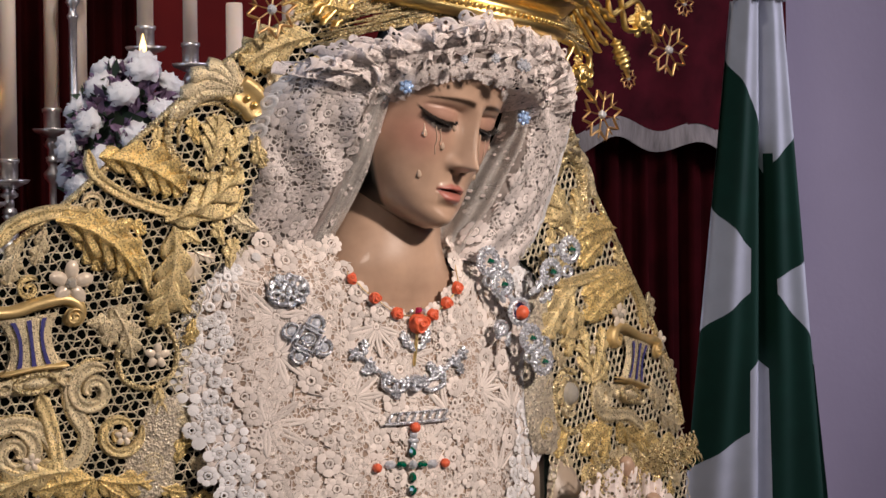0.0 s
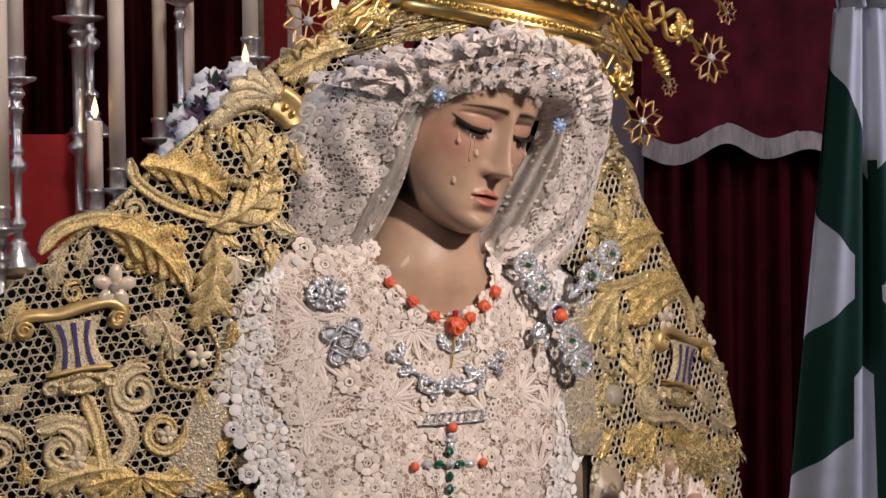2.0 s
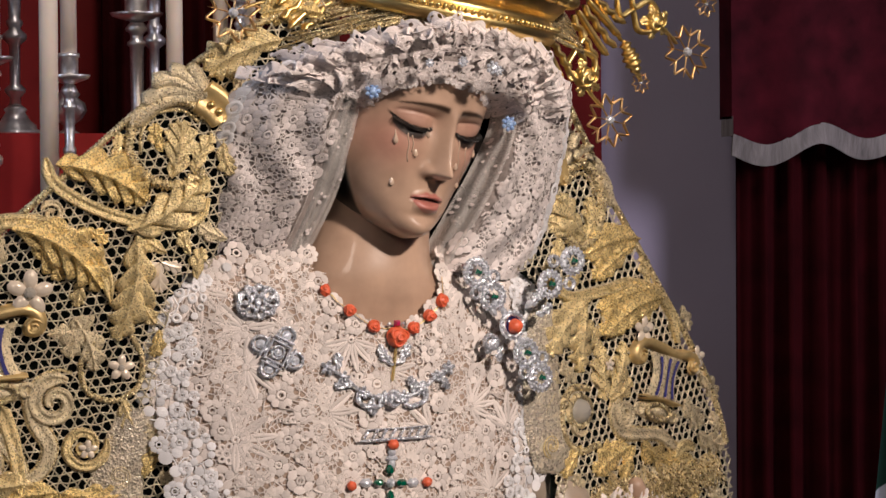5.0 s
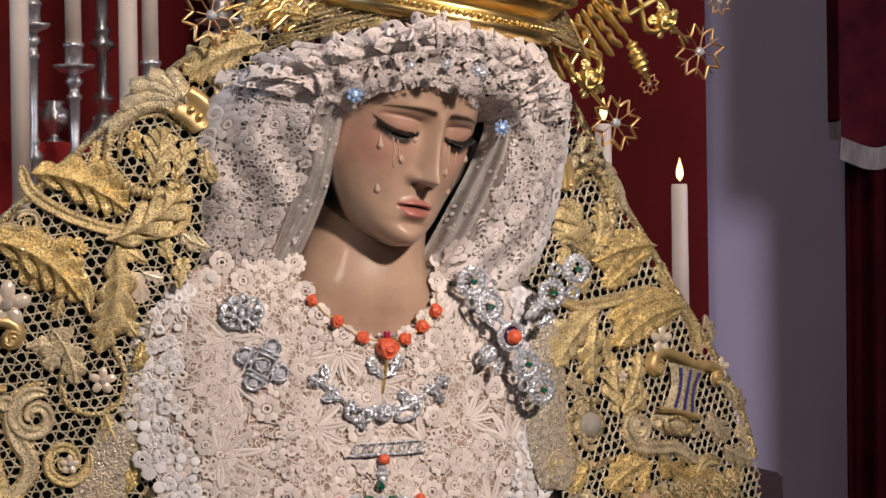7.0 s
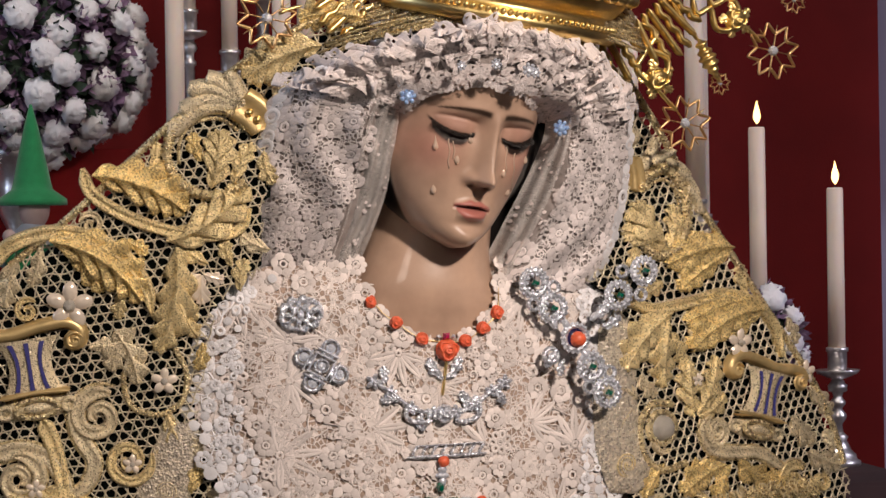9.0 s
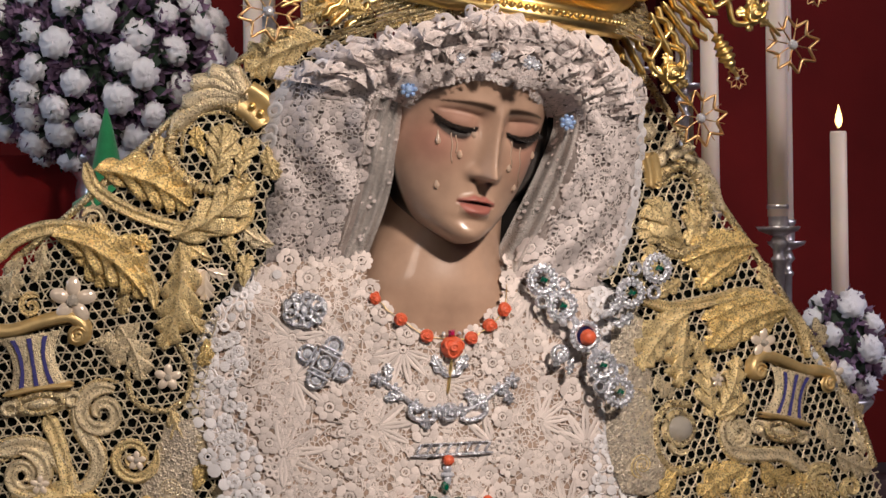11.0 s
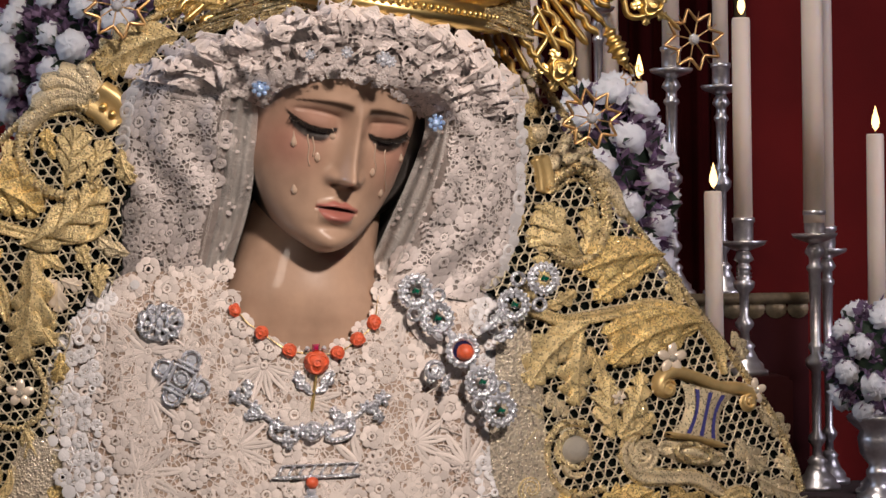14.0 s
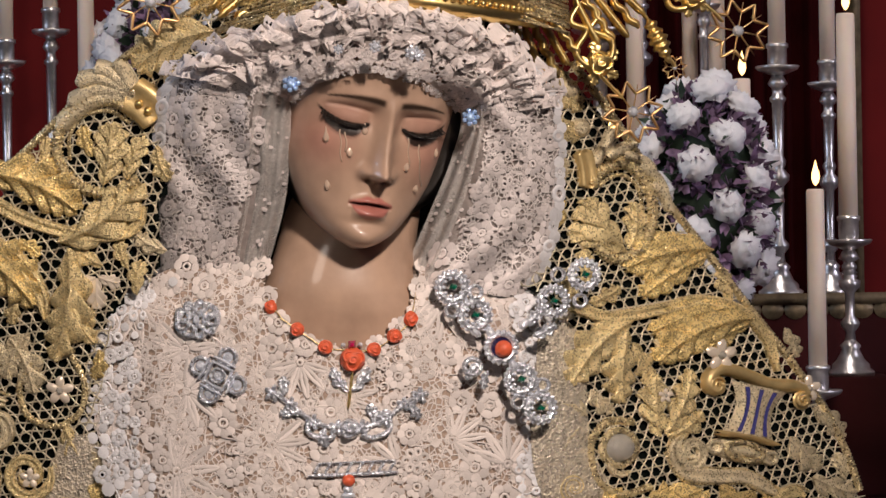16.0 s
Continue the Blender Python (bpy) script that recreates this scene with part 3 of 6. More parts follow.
# ---- altar steps ----
for name, dims, m, label in (
    ("altar_table", (-1.6, 1.03, 1.72, 2.30, 0.0, 1.10), DARK_CLOTH, "wide altar table covered with dark brown cloth"),
    ("altar_step", (-1.4, 0.70, 2.03, 2.30, 1.10, 1.29), MAROON_CLOTH, "low altar step covered with dark maroon cloth"),
    ("altar_shelf", (-1.4, 0.775, 2.30, 2.52, 1.10, 1.418), MAROON_CLOTH, "altar shelf in maroon cloth with a gilt scalloped edge"),
    ("high_step", (-1.7, 0.295, 2.52, 2.84, 1.10, 1.668), RED_CLOTH, "high altar step draped in bright red cloth"),
):
    root = thing(name, (0, (dims[2] + dims[3]) / 2, dims[4]), label, "altar")
    part("body", Buf().add(*box(*dims, 0.006)), m, root)
    if name == "altar_shelf":
        b = Buf()
        for i in range(58):
            x = -1.4 + i * 0.0375
            b.add(*lay(dome(0.019, 0.017, 0.006, 12, 2), lambda a, c, h: np.c_[a, 2.298 - h, c], (x + 0.019, 1.394)))
        b.add(*box(-1.402, 0.777, 2.288, 2.30, 1.402, 1.421, 0.003))
        part("scalloped_trim", b, GILT_WOOD, root, "dull gilt scalloped trim")


# ---- candles and candlesticks ----
def candle(x, y, top, bottom, r, lit=False):
    root = thing("candle", (x, y, bottom), "tall ivory wax candle" + (" with a burning flame" if lit else " standing in its holder"), "candle", "altar candles")
    h = top - bottom
    rng = random.Random(int(1000 * x))
    b = Buf().add(*lathe([(r, 0), (r * 0.99, h * 0.5), (r * 0.97, h - 0.004), (r * 0.86, h), (r * 0.5, h - 0.004), (r * 0.1, h - 0.005)], (x, y, bottom), 24))
    part("wax", b, WAX, root)
    if lit:
        part("wick", Buf().add(*tube([(x, y, top - 0.006), (x + 0.001, y, top + 0.004), (x + 0.003, y, top + 0.010)], 0.0012, 5)), WICK, root)
        fl = [(0.0006, 0.003), (0.0048, 0.009), (0.0066, 0.015), (0.0058, 0.023), (0.0030, 0.033), (0.0004, 0.043)]
        part("flame", Buf().add(*lathe(fl, (x + 0.001, y, top + 0.002), 12)), FLAME, root)
    return root


def candlestick(x, y, cup, base, scale=1.0):
    root = thing("candlestick", (x, y, base), "turned silver candlestick with drip pan and knopped stem", "candlestick", "altar candlesticks")
    h = cup - base
    s = scale
    foot = [(0.038 * s, 0), (0.038 * s, 0.007), (0.031 * s, 0.011), (0.030 * s, 0.018), (0.022 * s, 0.026), (0.014 * s, 0.042), (0.017 * s, 0.048), (0.009 * s, 0.056)]
    a = h * 0.30
    stem = [(0.007 * s, 0.07), (0.014 * s, 0.080), (0.0145 * s, 0.086), (0.007 * s, 0.096), (0.0075 * s, a + 0.06), (0.016 * s, a + 0.070), (0.017 * s, a + 0.079), (0.008 * s, a + 0.090),
            (0.0115 * s, a + 0.099), (0.0115 * s, a + 0.104), (0.0080 * s, a + 0.110), (0.0098 * s, h - 0.088), (0.0130 * s, h - 0.084), (0.0130 * s, h - 0.079), (0.0090 * s, h - 0.075),
            (0.0090 * s, h - 0.064), (0.016 * s, h - 0.056), (0.013 * s, h - 0.049), (0.009 * s, h - 0.042)]
    part("foot", Buf().add(*lathe([(r, min(z, h * 0.3)) for r, z in foot], (x, y, base), 24)), STICK_SILVER, root)
    zs = sorted([(0.050, 0.009 * s)] + [(max(z, 0.052), r) for r, z in stem])
    part("stem", Buf().add(*lathe([(r, min(z, h - 0.04)) for z, r in zs], (x, y, base), 20, 10, 0.06)), STICK_SILVER, root)
    part("drip_pan", Buf().add(*lathe([(0.008 * s, h - 0.042), (0.034 * s, h - 0.032), (0.038 * s, h - 0.026), (0.036 * s, h - 0.025), (0.016 * s, h - 0.029)], (x, y, base), 26)), STICK_SILVER, root)
    part("socket", Buf().add(*lathe([(0.014 * s, h - 0.032), (0.0165 * s, h - 0.02), (0.0165 * s, h + 0.004), (0.019 * s, h + 0.006), (0.019 * s, h + 0.012), (0.0165 * s, h + 0.013)], (x, y, base), 20)), STICK_SILVER, root)
    return root


# x, y, candle top, socket height, radius, foot height, lit
ROW = (
    (0.637, 2.121, 1.873, 1.534, 0.0155, 1.29, True), (0.756, 2.134, 2.15, 1.545, 0.0175, 1.10, False), (0.798, 2.25, 2.15, 1.520, 0.0130, 1.10, False),
    (0.841, 2.052, 1.678, 1.33, 0.0145, 1.10, True), (0.972, 2.034, 1.573, 1.288, 0.0145, 1.10, True), (0.567, 1.976, 1.587, 1.30, 0.0145, 1.10, True),
    (0.471, 2.14, 1.772, 1.50, 0.0145, 1.29, True), (0.270, 2.42, 1.690, 1.55, 0.0150, 1.418, True),
    (0.550, 2.34, 2.2, 1.832, 0.0150, 1.418, False), (0.634, 2.33, 2.2, 1.802, 0.0135, 1.418, False), (0.412, 2.47, 2.2, 1.685, 0.014, 1.418, False),
    (0.456, 2.44, 2.2, 1.62, 0.0150, 1.418, False), (0.313, 2.42, 2.2, 1.59, 0.0155, 1.418, False), (0.431, 2.40, 2.3, 1.945, 0.0115, 1.418, False),
    (0.254, 2.47, 2.25, 1.912, 0.0150, 1.418, False), (0.104, 2.34, 2.2, 1.79, 0.0145, 1.418, False), (0.054, 2.26, 2.2, 1.52, 0.0165, 1.29, False),
    (-0.028, 2.36, 2.2, 1.822, 0.0145, 1.418, False), (-0.130, 2.27, 2.2, 1.54, 0.0165, 1.29, False), (-0.100, 2.34, 2.25, 1.892, 0.0120, 1.418, False),
    (0.337, 2.70, 2.35, 2.03, 0.0150, 1.668, False), (0.058, 2.64, 2.35, 2.03, 0.0150, 1.668, False),
    (-0.640, 2.42, 2.2, 1.60, 0.0145, 1.418, False), (-0.705, 2.44, 2.2, 1.925, 0.013, 1.418, False), (-0.780, 2.42, 2.2, 1.87, 0.013, 1.418, False),
)
for x, y, top, cup, r, foot, lit in ROW:
    candlestick(x, y, cup, foot, 1.3 if cup > 1.9 and r > 0.0145 else min(1.0, r / 0.0145))
    candle(x, y, top, cup - 0.008, r, lit)


# ---- bouquets ----
def carnation_mesh():
    """A puffed flower head of crimped petals."""
    rng = random.Random(5)
    rings, n = 10, 26
    v = []
    for i in range(rings):
        t = math.pi * 0.62 * i / (rings - 1)
        for j in range(n):
            a = 2 * math.pi * j / n
            k = 1 + (0.16 * ((i + j) % 2) + 0.12 * math.sin(5 * a + 2.1 * i) + 0.11 * rng.uniform(-1, 1)) * min(1, i / 2)
            v.append((k * math.sin(t) * math.cos(a), k * math.sin(t) * math.sin(a), 0.78 * k * math.cos(t) - 0.10 * (i % 2)))
    me = bpy.data.meshes.new("carnation")
    f = grid_faces(rings, n, True)
    me.from_pydata(v, [], f)
    me.materials.append(PETAL)
    me.polygons.foreach_set("use_smooth", [True] * len(f))
    return me


CARNATION = carnation_mesh()


def tufts(points, normals, size, rng, leaves=7):
    b = Buf()
    for p, nn in zip(points, normals):
        for k in range(leaves):
            d = (Vector(nn) + Vector([rng.uniform(-1, 1) for _ in range(3)]) * 0.9).normalized()
            s = d.orthogonal().normalized()
            s.rotate(Matrix.Rotation(rng.uniform(0, 6.3), 3, d))
            l, w = size * rng.uniform(0.6, 1.3), size * rng.uniform(0.16, 0.3)
            o = Vector(p)
            m = o + d * l * 0.55
            up = d.cross(s) * w * 0.5
            b.add([o, m + s * w + up, o + d * l, m - s * w + up], [(0, 1, 2, 3)])
    return b


def bouquet(at, radii, count, seed, label, foot=None, size=0.030):
    """Carnations over an egg-shaped bunch with lilac filler between them."""
    rng = random.Random(seed)
    root = thing("bouquet", (at[0], at[1], at[2] - radii[2]), label, "flowers", "altar flowers")
    pts, nrm = [], []
    for i in range(count * 5):
        u = 1 - 2 * (i + 0.5) / (count * 5)
        a = i * 2.399963
        d = Vector((math.sqrt(1 - u * u) * math.cos(a), math.sqrt(1 - u * u) * math.sin(a), u))
        k = rng.uniform(0.86, 0.98)
        pts.append((at[0] + d.x * radii[0] * k, at[1] + d.y * radii[1] * k, at[2] + d.z * radii[2] * k))
        nrm.append(d)
    core = Buf().add(*ball(at, 1.0, 14, [r * 0.84 for r in radii]))
    part("foliage", core, FOLIAGE, root)
    tagged(part("statice", tufts(pts, nrm, min(0.030, 0.36 * radii[0]), rng, 8), FILLER, root, "small lilac filler flowers"), kind="stuff")
    tagged(part("greenery", tufts(pts[::3], nrm[::3], min(0.040, 0.34 * radii[0]), rng, 4), FOLIAGE, root, "dark green leaves"), kind="stuff")
    for i in range(count):
        u = 1 - 2 * (i + 0.5) / count
        a = i * 2.399963 + rng.uniform(-0.15, 0.15)
        d = Vector((math.sqrt(1 - u * u) * math.cos(a), math.sqrt(1 - u * u) * math.sin(a), u))
        ob = new("carnation", CARNATION)
        ob.parent = root
        s = size * rng.uniform(0.95, 1.2)
        k = rng.uniform(1.0, 1.10)
        world_at = Vector((at[0] + d.x * radii[0] * k, at[1] + d.y * radii[1] * k, at[2] + d.z * radii[2] * k))
        ob.matrix_local = Matrix.LocRotScale(world_at - Vector(root.location), (d + Vector((rng.uniform(-0.2, 0.2), rng.uniform(-0.2, 0.2), 0.1))).to_track_quat("Z", "Y"), (s, s, s))
    return root


def vase(x, y, base, top, r):
    root = thing("vase", (x, y, base), "engraved silver footed vase holding carnations", "vase", "altar vases")
    h = top - base
    pro = [(0.75, 0), (0.75, 0.05), (0.45, 0.10), (0.28, 0.2), (0.42, 0.3), (0.42, 0.34), (0.3, 0.4), (0.62, 0.55), (0.7, 0.72), (0.62, 0.8), (1.0, 0.92), (1.08, 0.97), (1.0, 1.0), (0.8, 0.97)]
    part("body", Buf().add(*lathe([(a * r, c * h) for a, c in pro], (x, y, base), 28, 12, 0.03)), STICK_SILVER, root)
    return root


bouquet((0.815, 1.95, 1.315), (0.062, 0.060, 0.085), 22, 2, "round bunch of white carnations in a silver vase", size=0.0180)
vase(0.818, 1.95, 1.10, 1.235, 0.045)
bouquet((0.397, 2.0, 1.575), (0.098, 0.085, 0.175), 44, 3, "tall bunch of white carnations and lilac statice on the altar", size=0.0235)
vase(0.405, 2.0, 1.10, 1.42, 0.05)
bouquet((-0.40, 2.44, 1.83), (0.215, 0.14, 0.17), 112, 4, "wide bunch of white carnations and lilac statice", size=0.0215)
vase(-0.40, 2.44, 1.418, 1.67, 0.06)


# turned urn shape standing in for the scrolled foot of a candlestick
def urn(x, y, base, s):
    root = thing("urn", (x, y, base), "urn-shaped stand-in for a silver candlestick's scrolled foot on the red altar step", "urn", "silver urns")
    pro = [(0.6, 0), (0.6, 0.06), (0.3, 0.14), (0.25, 0.25), (0.7, 0.4), (0.95, 0.6), (0.85, 0.78), (0.5, 0.9), (0.62, 1.0), (0.5, 1.02)]
    part("body", Buf().add(*lathe([(a * 0.045 * s, c * 0.10 * s) for a, c in pro], (x, y, base), 24, 8, 0.06)), STICK_SILVER, root)


for x, y, s in ((0.165, 2.68, 0.8), (-0.03, 2.68, 0.8)):
    urn(x, y, 1.668, s)


# ---- a doll with a tall green hood ----
doll = Buf()
dx, dy = -0.378, 2.10
doll.add(*lathe([(0.055, 1.10), (0.05, 1.38), (0.036, 1.46), (0.026, 1.515), (0.012, 1.53)], (dx, dy, 0), 20), 0)
doll.add(*ball((dx + 0.003, dy - 0.006, 1.556), 0.029, 10, (0.88, 0.9, 1.15)), 1)
doll.add(*lathe([(0.058, 1.562), (0.057, 1.572), (0.034, 1.588), (0.031, 1.600), (0.026, 1.625), (0.012, 1.69), (0.002, 1.728)], (dx, dy + 0.004, 0), 20), 0)
doll.add(*lathe([(0.050, 1.497), (0.036, 1.512), (0.018, 1.532)], (dx, dy - 0.004, 0), 16), 2)
for s in (-1, 1):
    doll.add(*tube([(dx + s * 0.032, dy - 0.01, 1.50), (dx + s * 0.045, dy - 0.03, 1.47), (dx + s * 0.038, dy - 0.055, 1.50)], 0.012, 7), 0)
    doll.add(*ball((dx + s * 0.038, dy - 0.06, 1.512), 0.011, 6), 1)
DOLL_FACE = mat("doll_face", (0.42, 0.30, 0.26), 0.5)
tagged(part("doll", doll, [FELT, DOLL_FACE, FLAG_WHITE]), "small doll in a tall pointed green felt hood", "doll")


# ---- the statue: one carved and painted figure ----
HEAD = pose(-0.002, -0.034, 1.5915, 0, 0, 18) @ pose(0, 0, 0, 17, 0, 0) @ pose(0, 0, 0, 0, 9, 0)


def bell(x, z, cx, cz, rx, rz):
    return np.exp(-((x - cx) / rx) ** 2 - ((z - cz) / rz) ** 2)


def carve_face():
    rows, cols = 300, 260
    zk = [0.115, 0.10, 0.075, 0.045, 0.015, -0.015, -0.045, -0.065, -0.082, -0.095, -0.104, -0.110]
    wk = [0.030, 0.050, 0.062, 0.0655, 0.0665, 0.0660, 0.0620, 0.0555, 0.0465, 0.036, 0.023, 0.009]
    fk = [0.040, 0.018, 0.002, -0.004, -0.002, 0.001, 0.0, -0.002, -0.004, -0.003, 0.004, 0.017]
    t = np.linspace(0, 1, rows)
    prof = spline(np.c_[zk, wk, fk], rows)
    z, w, front = prof[:, 0:1], prof[:, 1:2], prof[:, 2:3]
    al = np.linspace(-1.72, 1.72, cols)[None, :]
    flat = np.sign(np.sin(al)) * np.abs(np.sin(al)) ** 0.94
    x = w * flat
    yc = 0.070
    y = yc - (yc - front) * np.sign(np.cos(al)) * np.abs(np.cos(al)) ** 0.80
    z = np.broadcast_to(z, x.shape)
    ax = np.abs(x)
    near = (np.cos(al) > 0.05) * 1.0
    # brow, sockets, lids, nose, lips, chin
    d = 0.0032 * np.exp(-((z - 0.0125 - 0.10 * (0.03 - ax)) / 0.008) ** 2) * smooth(0.052, 0.03, ax) * smooth(0.0, 0.012, ax)
    d = d - 0.0075 * bell(ax, z, 0.0285, -0.001, 0.0165, 0.0105)
    d = d - 0.0040 * bell(ax, z, 0.0135, -0.001, 0.006, 0.011)
    d = d + 0.0066 * bell(ax, z, 0.0300, -0.0030, 0.0155, 0.0080)
    lash = -0.0062 - 0.0040 * (1 - ((ax - 0.031) / 0.019) ** 2) + 0.08 * (ax - 0.030) + 0.0020
    d = d - 0.0009 * np.exp(-((z - lash + 0.0028) / 0.0026) ** 2) * smooth(0.0185, 0.013, np.abs(ax - 0.030))
    d = d - 0.0014 * np.exp(-((z - 0.0028 - 0.0022 * (1 - ((ax - 0.030) / 0.018) ** 2)) / 0.0016) ** 2) * smooth(0.02, 0.014, np.abs(ax - 0.030))
    q = np.clip((0.020 - z) / 0.062, 0, 1)
    ridge = (0.0040 + 0.0195 * q**1.15) * np.exp(-(ax / (0.0056 + 0.0026 * q)) ** 1.9) * smooth(0.034, 0.006, z) * smooth(-0.0535, -0.0400, z)
    d = d + ridge
    d = d + 0.0034 * bell(x, z, 0, -0.0410, 0.0078, 0.0065)
    d = d + 0.0056 * bell(ax, z, 0.0116, -0.0435, 0.0044, 0.0052)
    d = d - 0.0035 * bell(ax, z, 0.0064, -0.0495, 0.0034, 0.0020)
    d = d - 0.0015 * bell(x, z, 0, -0.0565, 0.0028, 0.005)
    lip = 0.0180
    span = np.clip(1 - (ax / lip) ** 2, 0, 1)
    bow = -0.0632 + 0.0016 * np.exp(-((ax - 0.005) / 0.004) ** 2) - 0.0042 * (ax / lip) ** 2
    seam = -0.0682 - 0.0022 * (ax / lip) ** 2
    d = d + 0.0055 * np.exp(-((z - (bow + seam) / 2) / 0.0036) ** 2) * span**0.7
    d = d + 0.0064 * np.exp(-((z + 0.0746) / 0.0042) ** 2) * np.clip(1 - (ax / 0.0145) ** 2, 0, 1) ** 0.8
    d = d - 0.0055 * np.exp(-((z - seam) / 0.0016) ** 2) * span**0.5
    d = d - 0.0030 * bell(x, z, 0, -0.0845, 0.014, 0.0042)
    d = d + 0.0050 * bell(x, z, 0, -0.0965, 0.0135, 0.010)
    d = d + 0.0035 * bell(ax, z, 0.0400, -0.026, 0.018, 0.016)
    d = d - 0.0020 * bell(ax, z, 0.034, -0.062, 0.012, 0.014)
    y = y - d * near
    # colour: painted brows, lips, cheeks, lashes; lip seam, lid folds and nostrils darker
    skin, blush, lipc = np.array([0.50, 0.332, 0.236]), np.array([0.50, 0.255, 0.190]), np.array([0.46, 0.165, 0.130])
    brow, black = np.array([0.022, 0.011, 0.007]), np.array([0.010, 0.008, 0.007])
    col = np.broadcast_to(skin, (*x.shape, 3)).copy()

    def tint(c, k):
        col[:] = col * (1 - k[..., None]) + c * k[..., None]

    tint(blush, 0.95 * bell(ax, z, 0.046, -0.026, 0.022, 0.022))
    tint(blush, 0.6 * bell(ax, z, 0.030, 0.001, 0.018, 0.008))
    mouth_up = smooth(bow + 0.0012, bow - 0.0006, z) * smooth(seam - 0.001, seam, z) * smooth(lip + 0.001, lip - 0.002, ax)
    low = -0.0800 + 0.010 * (ax / 0.0165) ** 2
    mouth_low = smooth(seam + 0.0005, seam - 0.0005, z) * smooth(low - 0.001, low + 0.0008, z) * smooth(0.0172, 0.015, ax)
    tint(lipc, np.clip(mouth_up + mouth_low, 0, 1))
    tint(black * 4, 0.8 * np.exp(-((z - seam) / 0.0010) ** 2) * smooth(lip, lip - 0.004, ax))
    arch = 0.0100 + 0.0036 * (1 - ((ax - 0.026) / 0.024) ** 2) - 0.07 * (ax - 0.030)
    thick = 0.0025 * np.clip(1.1 - (ax - 0.010) / 0.044, 0.2, 1)
    tint(brow, 0.95 * smooth(thick * 1.7, thick * 0.4, np.abs(z - arch)) * smooth(0.051, 0.046, ax) * smooth(0.0045, 0.0085, ax))
    lid = smooth(0.0190, 0.0165, np.abs(ax - 0.031))
    arc = np.sqrt(np.clip(1 - ((ax - 0.031) / 0.0188) ** 2, 0, 1))
    open_ = 0.0100 * arc ** 0.7 * smooth(0.010, 0.024, ax)
    tint(blush * 0.55, 0.55 * lid * smooth(lash + 0.010, lash, z) * smooth(lash - 0.004, lash, z))
    tint(np.array([0.030, 0.018, 0.013]), lid * smooth(lash + 0.0004, lash - 0.0004, z) * smooth(lash - open_ - 0.0006, lash - open_ + 0.0006, z))
    tint(np.array([0.16, 0.13, 0.11]), 0.6 * lid * smooth(0.006, 0.009, np.abs(ax - 0.029)) * smooth(lash - 0.0010, lash - 0.0020, z) * smooth(lash - open_, lash - open_ + 0.0010, z))
    tint(black, lid * smooth(0.0013, 0.0006, np.abs(z - lash)))
    tint(blush * 0.5, 0.6 * lid * smooth(0.0016, 0.0004, np.abs(z - lash + open_ + 0.0008)))
    wing = lash + 0.10 * (ax - 0.047) - 0.0004
    tint(black, smooth(0.0545, 0.050, ax) * smooth(0.042, 0.045, ax) * smooth(0.0018, 0.0008, np.abs(z - wing)))
    tint(blush * 0.45, 0.5 * np.exp(-((z - 0.0030 - 0.0022 * (1 - ((ax - 0.030) / 0.018) ** 2)) / 0.0011) ** 2) * smooth(0.021, 0.015, np.abs(ax - 0.031)))
    tint(black, smooth(1.36, 1.44, np.abs(np.broadcast_to(al, x.shape)) + 0.10 * smooth(0.0, 0.05, z) + 0.06 * smooth(-0.05, -0.09, z)) * (z > -0.102))
    tint(brow * 4, 0.7 * bell(ax, z, 0.0064, -0.0495, 0.0026, 0.0014))
    m = np.array(HEAD)
    pts = np.c_[x.ravel(), y.ravel(), z.ravel()] @ m[:3, :3].T + m[:3, 3]
    # lashes along both lids, in head space first
    hairs, r = Buf(), random.Random(3)
    for e in (-1, 1):
        for k in np.linspace(0.014, 0.0490, 84):
            zl = -0.0062 - 0.0040 * (1 - ((k - 0.031) / 0.019) ** 2) + 0.08 * (k - 0.030) + 0.0020
            i = np.argmin((x - e * k) ** 2 + (z - zl) ** 2)
            o = np.array((x.flat[i], y.flat[i], z.flat[i]))
            l = (0.0042 + 0.0026 * smooth(0.018, 0.044, k)) * r.uniform(0.8, 1.15)
            out = e * (0.10 + 0.45 * smooth(0.028, 0.050, k)) + r.uniform(-0.15, 0.15)
            line = [o + (out * l * q * 0.8, -l * 0.75 * q - 0.0002, -l * (0.75 * q - 0.35 * q * q)) for q in (0, 0.33, 0.66, 1)]
            hairs.add(*tube(line, [0.0006, 0.0005, 0.00034, 0.0001], 4))
    hair_v = np.concatenate(hairs.v) @ m[:3, :3].T + m[:3, 3]
    return pts, grid_faces(rows, cols), col.reshape(-1, 3), (hair_v, hairs.f)


statue_buf, paint = Buf(), []
pts, faces, col, lashes = carve_face()
statue_buf.add(pts, faces)
paint.append(col)
statue_buf.add(*lashes)
paint.append(np.tile((0.008, 0.006, 0.005), (len(lashes[0]), 1)))
SKIN_TONE, HAIR_AND_GAP = np.array([0.50, 0.332, 0.236]), np.array([0.012, 0.009, 0.008])
